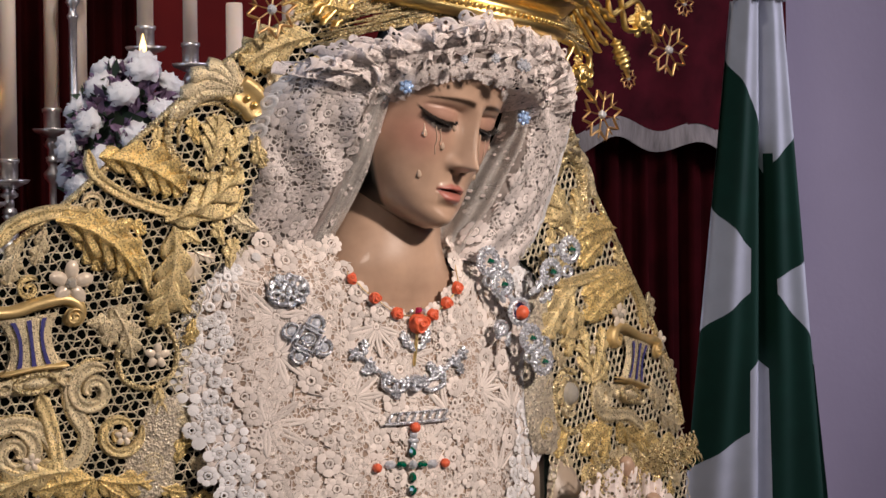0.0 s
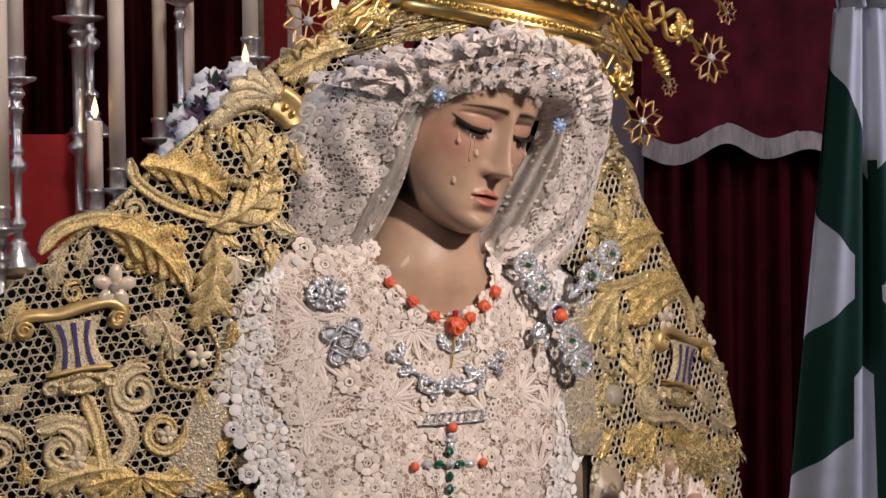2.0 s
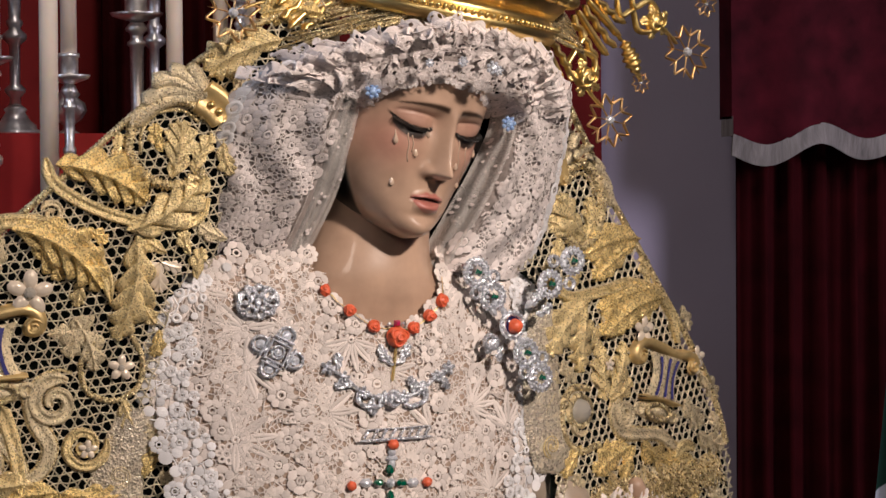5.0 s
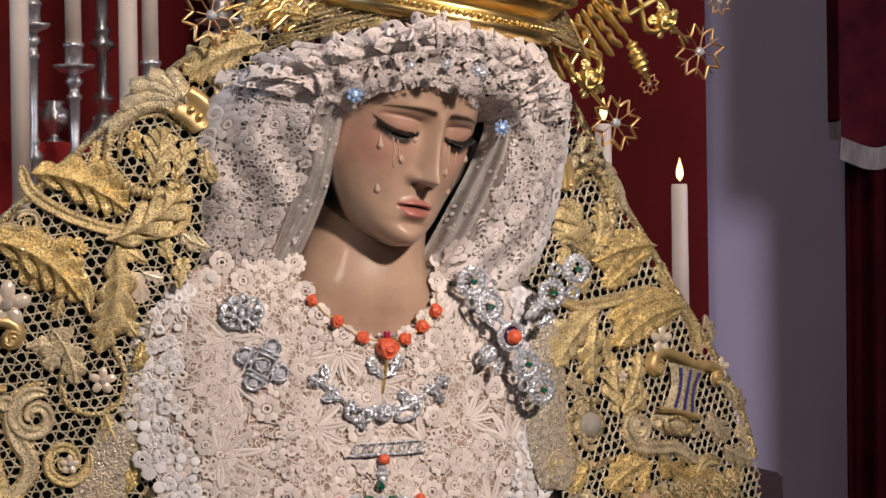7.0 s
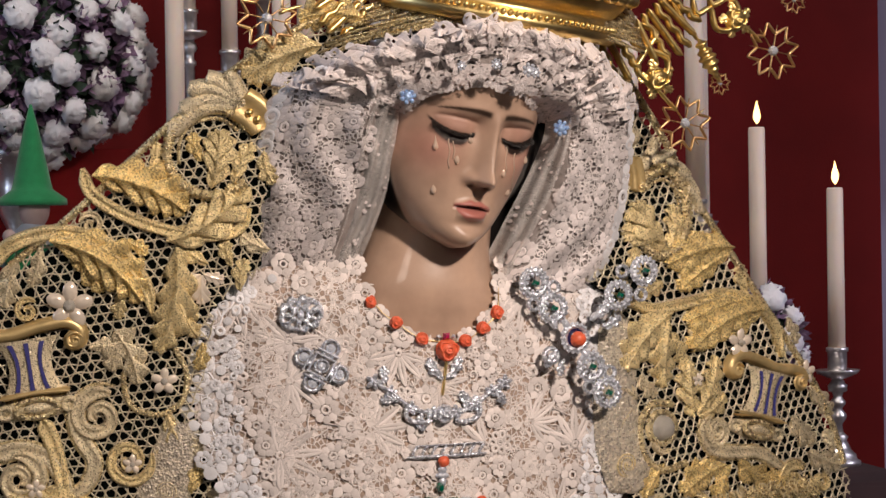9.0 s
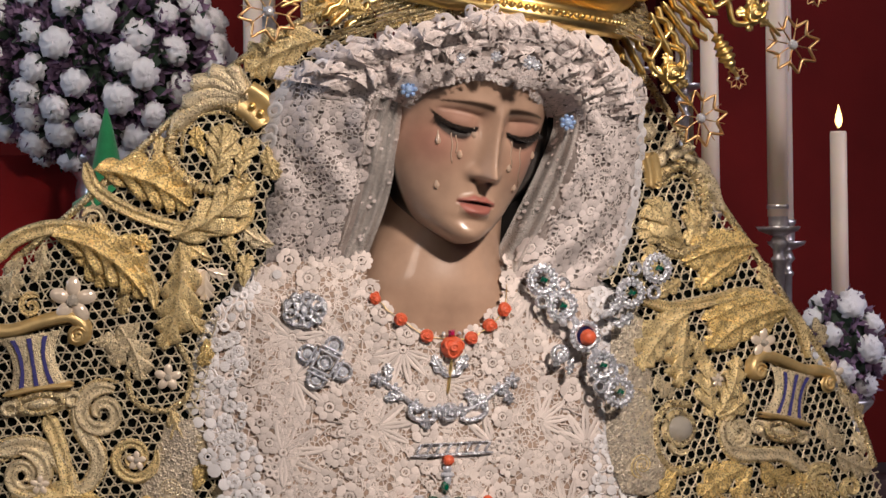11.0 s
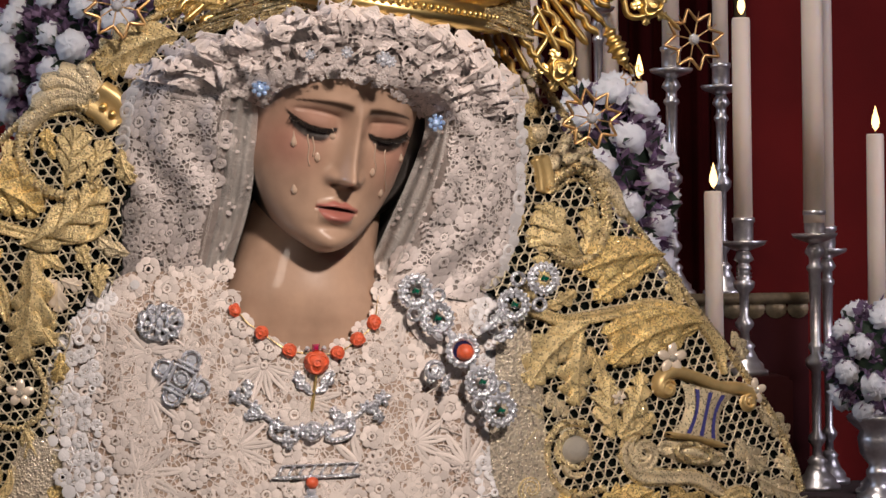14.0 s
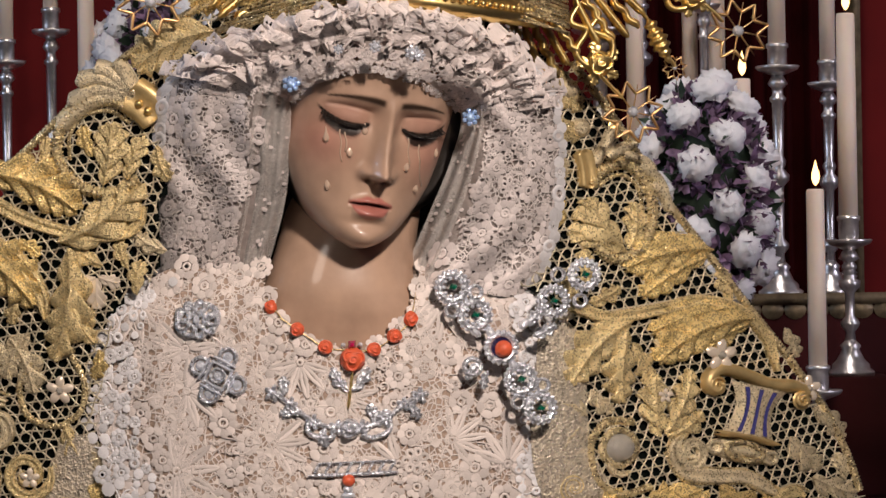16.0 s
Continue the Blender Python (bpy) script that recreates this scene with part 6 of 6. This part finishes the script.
for i in range(260):
    k = rng.random()
    x, z = 0.165 + 0.15 * k, 1.246 + 0.026 * k + rng.uniform(-0.010, 0.012)
    p = [np.array((x, 0.070 + 0.25 * (x - 0.165) - 0.014, z))]
    for q in range(3):
        p.append(p[-1] + (rng.uniform(-0.006, 0.006), rng.uniform(-0.003, 0.002), -rng.uniform(0.003, 0.008)))
    fringe.add(*tube(p, 0.0009, 4))
tagged(part("gold_fringe", fringe, GOLD_CORD, sleeve, "frayed gold thread fringe at the hem"), kind="stuff")


# ---- jewellery ----
def pin(shape, put, at, material, turn=0, size=1.0, lift=0.004, parent=None, name="piece", label="", flat=False):
    return part(name, Buf().add(*lay(shape, put, at, turn, size, False, lift)), material, parent, label, smooth=not flat)


def stones_ring(put, at, r, count, size, lift, parent, material=DIAMOND, name="stone_ring"):
    b = Buf()
    for i in range(count):
        a = 2 * math.pi * i / count
        b.add(*lay(dome(1, 1, 0.8, 7, 2), put, (at[0] + r * math.cos(a), at[1] + r * math.sin(a)), 0, size, False, lift))
    tagged(part(name, b, material, parent, smooth=False), kind="stuff")


neck = thing("necklace", (-0.04, 0.02, 1.405), "coral rose necklace with a ruby clasp", "necklace")
rose_v = merge(dome(1, 1, 0.9, 14, 4), *[moved(ring(0.72, 0.60, 0.16, 0.22, 12), 0.32 * math.cos(k * 2.1), 0.32 * math.sin(k * 2.1), k * 120, 0.72, 0.62) for k in range(3)], moved(ring(0.3, 0.26, 0.12, 0.2, 10), 0, 0, 0, 1, 0.85))
BEADS = ((-0.101, 1.445, 0.0050), (-0.080, 1.429, 0.0058), (-0.058, 1.4145, 0.0060), (-0.020, 1.412, 0.0058), (-0.004, 1.4225, 0.0060), (0.009, 1.435, 0.0056))
for x, z, r in BEADS:
    pin(rose_v, ON_CHEST, (x, z), CORAL, x * 3000, r, 0.004, neck, "coral_bead")
pin(rose_v, ON_CHEST, (-0.037, 1.4045), CORAL, 20, 0.0100, 0.006, neck, "coral_rose")
pin(dome(0.0045, 0.004, 0.004, 4, 2), ON_CHEST, (-0.0375, 1.4165), RUBY, 45, 1.0, 0.007, neck, "ruby", "square red ruby", True)
for e in (-1, 1):
    pin(dome(0.0022, 0.0022, 0.002, 6, 2), ON_CHEST, (-0.0375 + e * 0.0066, 1.4160), DIAMOND, 0, 1, 0.006, neck, "small_stone", flat=True)
part("chain", Buf().add(*lay(band([(-0.104, 1.452), (-0.101, 1.445), (-0.080, 1.429), (-0.058, 1.4145), (-0.037, 1.412), (-0.020, 1.412), (-0.004, 1.4225), (0.009, 1.435), (0.013, 1.455)], 0.0004, 0.0006, 60), ON_CHEST, (0, 0), lift=0.004)), CROWN_GOLD, neck)

garland = thing("garland_brooch", (-0.04, 0.02, 1.35), "silver garland brooch of leaves and diamond flowers", "brooch")
for turn, flip in ((35, 1), (145, -1)):
    v2 = leaf(0.3 * flip, 3, 0.30, 0.10, 20)
    pin(v2, ON_CHEST, (-0.039, 1.379), SILVER, turn, 0.024, 0.005, garland, "leaf")
pin(band([(-0.037, 1.396), (-0.039, 1.380), (-0.041, 1.365)], 0.0013, 0.002, 12), ON_CHEST, (0, 0), CROWN_GOLD, 0, 1, 0.004, garland, "stem")
GAR = spline([(-0.100, 1.3785), (-0.088, 1.3715), (-0.073, 1.3580), (-0.057, 1.3515), (-0.040, 1.3500), (-0.024, 1.3515), (-0.009, 1.3580), (0.004, 1.3690), (0.015, 1.3745)], 15)
pin(band(GAR[::2], 0.0020, 0.003, 50), ON_CHEST, (0, 0), SILVER, 0, 1, 0.004, garland, "branch")
for i, (x, z) in enumerate(GAR):
    k = 0.0062 - 0.0012 * abs(i - 7) / 7
    if i % 2 == 0:
        pin(merge(*[moved(dome(0.5, 0.34, 0.3, 8, 2), 0.62 * math.cos(a), 0.62 * math.sin(a), math.degrees(a)) for a in np.arange(5) * 1.2566], dome(0.35, 0.35, 0.5, 8, 2)), ON_CHEST, (x, z), SILVER, i * 37, k * (1.35 if i == 7 or i == 0 or i == 14 else 1.05), 0.005, garland, "flower")
    else:
        pin(leaf(0.3, 3, 0.4, 0.2, 14), ON_CHEST, (x, z), SILVER, 20 + i * 47, 0.017, 0.005, garland, "leaf")
for a, b_ in (((-0.072, 1.360), (-0.060, 1.342)), ((-0.009, 1.360), (-0.022, 1.342))):
    pin(band([a, ((a[0] + b_[0]) / 2 - 0.006 * (1 if a[0] < -0.04 else -1), (a[1] + b_[1]) / 2 - 0.004), b_, ((b_[0] - 0.041) / 2, b_[1] + 0.002)], 0.0022, 0.003, 30), ON_CHEST, (0, 0), SILVER, 0, 1, 0.005, garland, "scroll")
pin(rose_v, ON_CHEST, (-0.040, 1.3495), SILVER, 0, 0.0085, 0.006, garland, "centre_flower")

bar = thing("bar_brooch", (-0.038, 0.02, 1.315), "silver openwork bar brooch", "brooch")
pin(band([(-0.073, 1.3125), (-0.038, 1.3130), (-0.003, 1.3140)], 0.0016, 0.002, 20), ON_CHEST, (0, 0), SILVER, 0, 1, 0.005, bar, "bar")
for i in range(8):
    x = -0.068 + i * 0.0083
    pin(band([(x, 1.3145), (x + 0.002, 1.3185), (x + 0.005, 1.3225)], 0.0012, 0.002, 10), ON_CHEST, (0, 0), SILVER, 0, 1, 0.005, bar, "upright")
pin(band([(-0.066, 1.3222), (-0.035, 1.3228), (-0.004, 1.3235)], 0.0008, 0.0015, 16), ON_CHEST, (0, 0), SILVER, 0, 1, 0.005, bar, "upper_rail")

cross = thing("cross_pendant", (-0.042, 0.02, 1.24), "emerald and diamond cross pendant with coral ends", "cross")
pin(ball((0, 0, 0), 1.0, 8), ON_CHEST, (-0.0415, 1.3085), CORAL, 0, 0.0050, 0.006, cross, "coral_ball")
pin(merge(dome(0.004, 0.004, 0.003, 10, 3), moved(dome(0.0035, 0.005, 0.003, 10, 3), 0, -0.010), moved(dome(0.006, 0.003, 0.003, 10, 3), 0, -0.005)), ON_CHEST, (-0.042, 1.301), DIAMOND, 0, 1, 0.004, cross, "link", flat=True)
for x, z, t in ((-0.044, 1.2855, 90), (-0.044, 1.262, 90), (-0.044, 1.250, 90), (-0.044, 1.238, 90), (-0.055, 1.2745, 0), (-0.033, 1.2735, 0)):
    pin(dome(0.0055, 0.0038, 0.004, 8, 2), ON_CHEST, (x, z), EMERALD, t, 1, 0.005, cross, "emerald", "cut emerald", True)
pin(dome(0.0045, 0.0045, 0.004, 8, 2), ON_CHEST, (-0.044, 1.2740), DIAMOND, 0, 1, 0.006, cross, "diamond", flat=True)
for e in (-1, 1):
    pin(dome(0.0065, 0.0045, 0.003, 6, 2), ON_CHEST, (-0.044 + e * 0.0225, 1.2740 - 0.001 * e), DIAMOND, 0, 1, 0.004, cross, "diamond_arm", flat=True)
    pin(ball((0, 0, 0), 1.0, 8), ON_CHEST, (-0.044 + e * 0.036, 1.2730), CORAL, 0, 0.0045, 0.005, cross, "coral_ball")

oval = thing("oval_brooch", (-0.16, 0.03, 1.42), "oval openwork diamond brooch", "brooch")
pin(ring(0.017, 0.011, 0.0022, 0.003, 26), ON_CHEST, (-0.160, 1.4365), SILVER, 14, 1, 0.004, oval, "rim")
for i in range(9):
    a = i * 0.698
    pin(ring(0.005, 0.0035, 0.0014, 0.003, 12), ON_CHEST, (-0.160 + 0.0125 * math.cos(a), 1.4365 + 0.0085 * math.sin(a)), SILVER, math.degrees(a), 1, 0.005, oval, "loop")
stones_ring(ON_CHEST, (-0.160, 1.4365), 0.006, 7, 0.0020, 0.007, oval)
pin(dome(0.003, 0.003, 0.003, 8, 2), ON_CHEST, (-0.160, 1.4365), DIAMOND, 0, 1, 0.007, oval, "centre_stone", flat=True)

deco = thing("quatrefoil_brooch", (-0.143, 0.03, 1.37), "stepped quatrefoil diamond brooch", "brooch")
for k in range(4):
    a = 62 + 90 * k
    c, s = math.cos(radians(a)), math.sin(radians(a))
    pos = (-0.1435 + 0.0165 * c, 1.3930 + 0.0165 * s)
    pin(ring(0.0070, 0.0070, 0.0016, 0.003, 18), ON_CHEST, pos, SILVER, 0, 1, 0.004, deco, "lobe")
    pin(dome(0.0042, 0.0042, 0.002, 12, 2), ON_CHEST, pos, DIAMOND, 0, 1, 0.004, deco, "lobe_stone", flat=True)
    for off in (0.0085, 0.0125):
        q = (-0.1435 + off * c, 1.3930 + off * s)
        pin(band([(q[0] - 0.010 * s, q[1] + 0.010 * c), q, (q[0] + 0.010 * s, q[1] - 0.010 * c)], 0.0011, 0.003, 12), ON_CHEST, (0, 0), DIAMOND, 0, 1, 0.005, deco, "bar", flat=True)
pin(ring(0.0055, 0.0055, 0.0012, 0.003, 16), ON_CHEST, (-0.1435, 1.3930), SILVER, 0, 1, 0.006, deco, "centre_ring")
pin(dome(0.004, 0.004, 0.003, 8, 2), ON_CHEST, (-0.1435, 1.3930), DIAMOND, 0, 1, 0.006, deco, "centre_stone", flat=True)

big = thing("emerald_brooch", (0.08, 0.06, 1.35), "large diamond spray brooch with emeralds and a coral cabochon", "brooch")


def jewel_y(x, z):
    return 0.0315 + 0.30 * (np.asarray(x, float) - 0.043) + 0.0 * np.asarray(z)


ON_JEWEL = over(jewel_y)
NODES = ((0.0425, 1.4605, 0.0135), (0.0600, 1.4380, 0.0135), (0.1235, 1.4480, 0.0130), (0.1490, 1.4690, 0.0130), (0.0960, 1.3855, 0.0130), (0.1115, 1.3620, 0.0130))
for x, z, r in NODES:
    pin(ring(r * 0.80, r * 0.80, r * 0.22, 0.004, 24), ON_JEWEL, (x, z), SILVER, 0, 1, 0.004, big, "scroll_ring")
    stones_ring(ON_JEWEL, (x, z), r * 0.98, 18, 0.0019, 0.005, big)
    stones_ring(ON_JEWEL, (x, z), r * 0.55, 10, 0.0018, 0.007, big)
    pin(dome(0.0042, 0.0036, 0.004, 4, 2), ON_JEWEL, (x, z), EMERALD, 20, 1, 0.008, big, "emerald", "square cut emerald", True)
for a, b_ in ((NODES[0], NODES[1]), (NODES[2], NODES[3]), (NODES[4], NODES[5])):
    for e in (-1, 1):
        mx, mz = (a[0] + b_[0]) / 2, (a[1] + b_[1]) / 2
        nx, nz = -(b_[1] - a[1]), b_[0] - a[0]
        q = (mx + e * 0.42 * nx, mz + e * 0.42 * nz)
        pin(ring(0.0050, 0.0050, 0.0016, 0.003, 14), ON_JEWEL, q, SILVER, 0, 1, 0.005, big, "loop")
        stones_ring(ON_JEWEL, q, 0.0052, 9, 0.0013, 0.006, big)
CAB = (0.0805, 1.4115)
stones_ring(ON_JEWEL, CAB, 0.0125, 18, 0.0022, 0.006, big)
pin(ring(0.0105, 0.0105, 0.0026, 0.004, 24), ON_JEWEL, CAB, SILVER, 0, 1, 0.005, big, "collar")
pin(dome(0.0092, 0.0092, 0.003, 20, 3), ON_JEWEL, CAB, DARK_STONE, 0, 1, 0.006, big, "enamel")
pin(dome(0.0072, 0.0072, 0.0075, 20, 6), ON_JEWEL, (CAB[0] + 0.001, CAB[1] - 0.001), CORAL, 0, 1, 0.008, big, "coral_cabochon", "round coral cabochon")
for x, z, t, l in ((0.064, 1.400, 215, 0.018), (0.070, 1.394, 240, 0.016), (0.098, 1.428, 30, 0.022), (0.105, 1.420, 10, 0.022), (0.110, 1.434, 55, 0.016), (0.089, 1.400, 300, 0.014), (0.070, 1.426, 125, 0.014)):
    pin(leaf(0.25, 3, 0.36, 0.18, 16), ON_JEWEL, (x, z), SILVER, t, l, 0.005, big, "leaf")
pin(ring(0.0065, 0.0065, 0.0022, 0.003, 16), ON_JEWEL, (0.0575, 1.3965), SILVER, 0, 1, 0.005, big, "scroll_ring")
for x, z, t in ((0.060, 1.4245, 135), (0.0725, 1.4235, 125), (0.100, 1.430, 40), (0.090, 1.397, 300)):
    pin(dome(0.006, 0.0035, 0.003, 8, 2), ON_JEWEL, (x, z), DIAMOND, t, 1, 0.005, big, "link", flat=True)

# blue stones at the temples and pins on the forehead band
for at, r, m in (((-0.0765, -0.050, 1.6205), 0.0052, BLUE_STONE), ((0.061, -0.016, 1.594), 0.0052, BLUE_STONE), ((-0.037, -0.088, 1.643), 0.003, DIAMOND), ((-0.009, -0.094, 1.644), 0.0035, DIAMOND), ((0.019, -0.092, 1.639), 0.0045, DIAMOND), ((0.024, -0.091, 1.637), 0.0035, DIAMOND)):
    jewel = thing("veil_pin", at, "flower of sparkling pale blue stones pinned to the veil" if m is BLUE_STONE else "small flower of sparkling white stones pinned to the veil", "jewel", "veil pins")
    part("centre_stone", Buf().add(*ball(at, r * 0.75, 5, (1, 0.7, 1))), m, jewel, smooth=False)
    for i in range(7):
        part("petal_stone", Buf().add(*ball((at[0] + r * math.cos(i * 0.9), at[1] + 0.001, at[2] + r * math.sin(i * 0.9)), r * 0.42, 4)), m, jewel, smooth=False)

# ---- crown and its halo of rays ----
crown = thing("crown", (0.0, 0.05, 1.69), "chased gold crown with a wide moulded rim", "crown")
TILT = np.array(pose(0.012, 0.035, 1.6985, 8, 9, 10))


def tilt(v):
    return np.asarray(v) @ TILT[:3, :3].T + TILT[:3, 3]


rim_v, rim_f = lathe([(0.106, -0.012), (0.111, -0.006), (0.110, 0.000), (0.105, 0.004), (0.102, 0.008), (0.106, 0.012), (0.112, 0.02), (0.118, 0.032), (0.117, 0.04), (0.112, 0.046), (0.106, 0.05), (0.108, 0.07), (0.12, 0.11), (0.10, 0.15), (0.04, 0.17)], n=96)
part("rim", Buf().add(tilt(rim_v), rim_f), CROWN_GOLD, crown)
beads = Buf()
for i in range(110):
    a = 2 * math.pi * i / 110
    beads.add(*ball((0.1115 * math.cos(a), 0.1115 * math.sin(a), 0.0015), 0.0026, 4))
for i in range(40):
    a = 2 * math.pi * i / 40
    beads.add(*ball((0.117 * math.cos(a), 0.117 * math.sin(a), 0.030), 0.0085, 6, (1, 1, 0.8)))
beads.v = [tilt(x) for x in beads.v]
part("chasing", beads, CROWN_GOLD, crown)


def halo_y(x, z):
    return 0.028 + 0.20 * np.asarray(x, float) + 0.0 * np.asarray(z)


ON_HALO = over(halo_y)


def ray_bundle(center, turn, length, count=5):
    c, s = math.cos(radians(turn)), math.sin(radians(turn))
    for i in range(count):
        b = Buf()
        off = (i - (count - 1) / 2) * 0.0075
        l = length * (1 - 0.10 * abs(i - (count - 1) / 2))
        wavy = i % 2 == 1
        path_ = [(center[0] - s * (off * (1 + 0.5 * k)) + c * l * k - s * (0.0012 * math.sin(k * 22) if wavy else 0), center[1] + c * (off * (1 + 0.5 * k)) + s * l * k + c * (0.0012 * math.sin(k * 22) if wavy else 0)) for k in np.linspace(0, 1, 16)]
        b.add(*lay(band(path_, 0.0031, 0.0045, 30), ON_HALO, (0, 0)))
        b.add(*lay(band(path_, 0.0031, -0.002, 30), ON_HALO, (0, 0)))
        part("ray", b, CROWN_GOLD, crown)


def scroll_drop(a, b_, r):
    """A pierced S-scroll that ends in a rose."""
    a, b_ = np.array(a), np.array(b_)
    d = b_ - a
    n = np.array([-d[1], d[0]]) / np.linalg.norm(d)
    bf = Buf()
    for e in (-1, 1):
        bf.add(*lay(band([a, a + 0.25 * d + e * 0.012 * n, a + 0.45 * d + e * 0.002 * n, a + 0.7 * d + e * 0.015 * n, a + 0.95 * d + e * 0.011 * n, b_], 0.0027, 0.004, 40), ON_HALO, (0, 0)))
    bf.add(*lay(rose_v, ON_HALO, tuple(b_), 0, r, False, 0.0))
    for i in range(5):
        bf.add(*lay(leaf(0.3, 3, 0.42, 0.2, 14), ON_HALO, tuple(b_), i * 72 + 20, r * 1.6, False, 0.001))
    part("scroll", bf, CROWN_GOLD, crown, "pierced gold scroll with a rose")


def star(center, r, points=8, parent=None):
    root = thing("star", (center[0], float(halo_y(center[0], center[1])), center[1]), "eight-pointed openwork gold star with a crystal centre", "star", "halo stars")
    for i in range(points):
        b = Buf()
        a = 2 * math.pi * (i + 0.25) / points
        tip = (center[0] + r * math.cos(a), center[1] + r * math.sin(a))
        for e in (-1, 1):
            a2 = a + e * math.pi * 1.0 / points
            foot = (center[0] + 0.60 * r * math.cos(a2), center[1] + 0.60 * r * math.sin(a2))
            b.add(*lay(band([tip, ((tip[0] + foot[0]) / 2, (tip[1] + foot[1]) / 2), foot], r * 0.040, r * 0.06, 10, -0.5), ON_HALO, (0, 0)))
        a3 = a + math.pi / points
        p = [(center[0] + k * r * math.cos(a3), center[1] + k * r * math.sin(a3)) for k in (0.12, 0.5, 0.92)]
        part("point", b, STAR_GOLD, root)
        part("ray", Buf().add(*lay(band(p, r * 0.028, r * 0.05, 10, 0.6), ON_HALO, (0, 0))), STAR_GOLD, root)
    part("crystal", Buf().add(*lay(dome(1, 1, 0.8, 8, 3), ON_HALO, center, 0, r * 0.19, False, r * 0.04)), DIAMOND, root, "round clear crystal", smooth=False)
    return root


star((0.280, 1.6665), 0.0262)
star((0.192, 1.6005), 0.0255)
star((0.302, 1.7135), 0.013)
star((-0.190, 1.689), 0.0265)
star((0.227, 1.6365), 0.0105)
ray_bundle((0.108, 1.672), -68, 0.050, 6)
ray_bundle((0.160, 1.705), -50, 0.055, 6)
ray_bundle((-0.105, 1.712), -140, 0.05, 4)
scroll_drop((0.150, 1.690), (0.165, 1.640), 0.0115)
scroll_drop((0.200, 1.715), (0.243, 1.694), 0.0105)
scroll_drop((0.080, 1.700), (0.101, 1.686), 0.0125)
t = np.linspace(0, 1, 40)
w = 0.0016 + 0.0060 * np.sin(np.pi * t) ** 1.5 + 0.0030 * np.exp(-((t - 0.12) / 0.04) ** 2) + 0.0014 * np.cos(t * 40) * np.sin(np.pi * t)
w[0] = w[-1] = 0.0004
c = np.c_[0.205 + 0.018 * t, np.asarray(halo_y(0.205 + 0.018 * t, 1.676 - 0.036 * t)) - 0.006 + 0 * t, 1.676 - 0.036 * t]
b = Buf().add(*tube(c, w, 14))
part("pendant", b, CROWN_GOLD, crown, "small chased baluster pendant")
for p in ([(0.243, 1.694), (0.258, 1.684), (0.268, 1.674)], [(0.165, 1.632), (0.176, 1.620), (0.184, 1.612)], [(0.222, 1.645), (0.226, 1.640), (0.227, 1.637)], [(-0.16, 1.70), (-0.17, 1.697), (-0.18, 1.693)], [(0.26, 1.74), (0.29, 1.725), (0.302, 1.714)], [(0.18, 1.71), (0.195, 1.69), (0.206, 1.675)]):
    part("arm", Buf().add(*lay(band(p, 0.0016, 0.003, 16), ON_HALO, (0, 0))), CROWN_GOLD, crown)
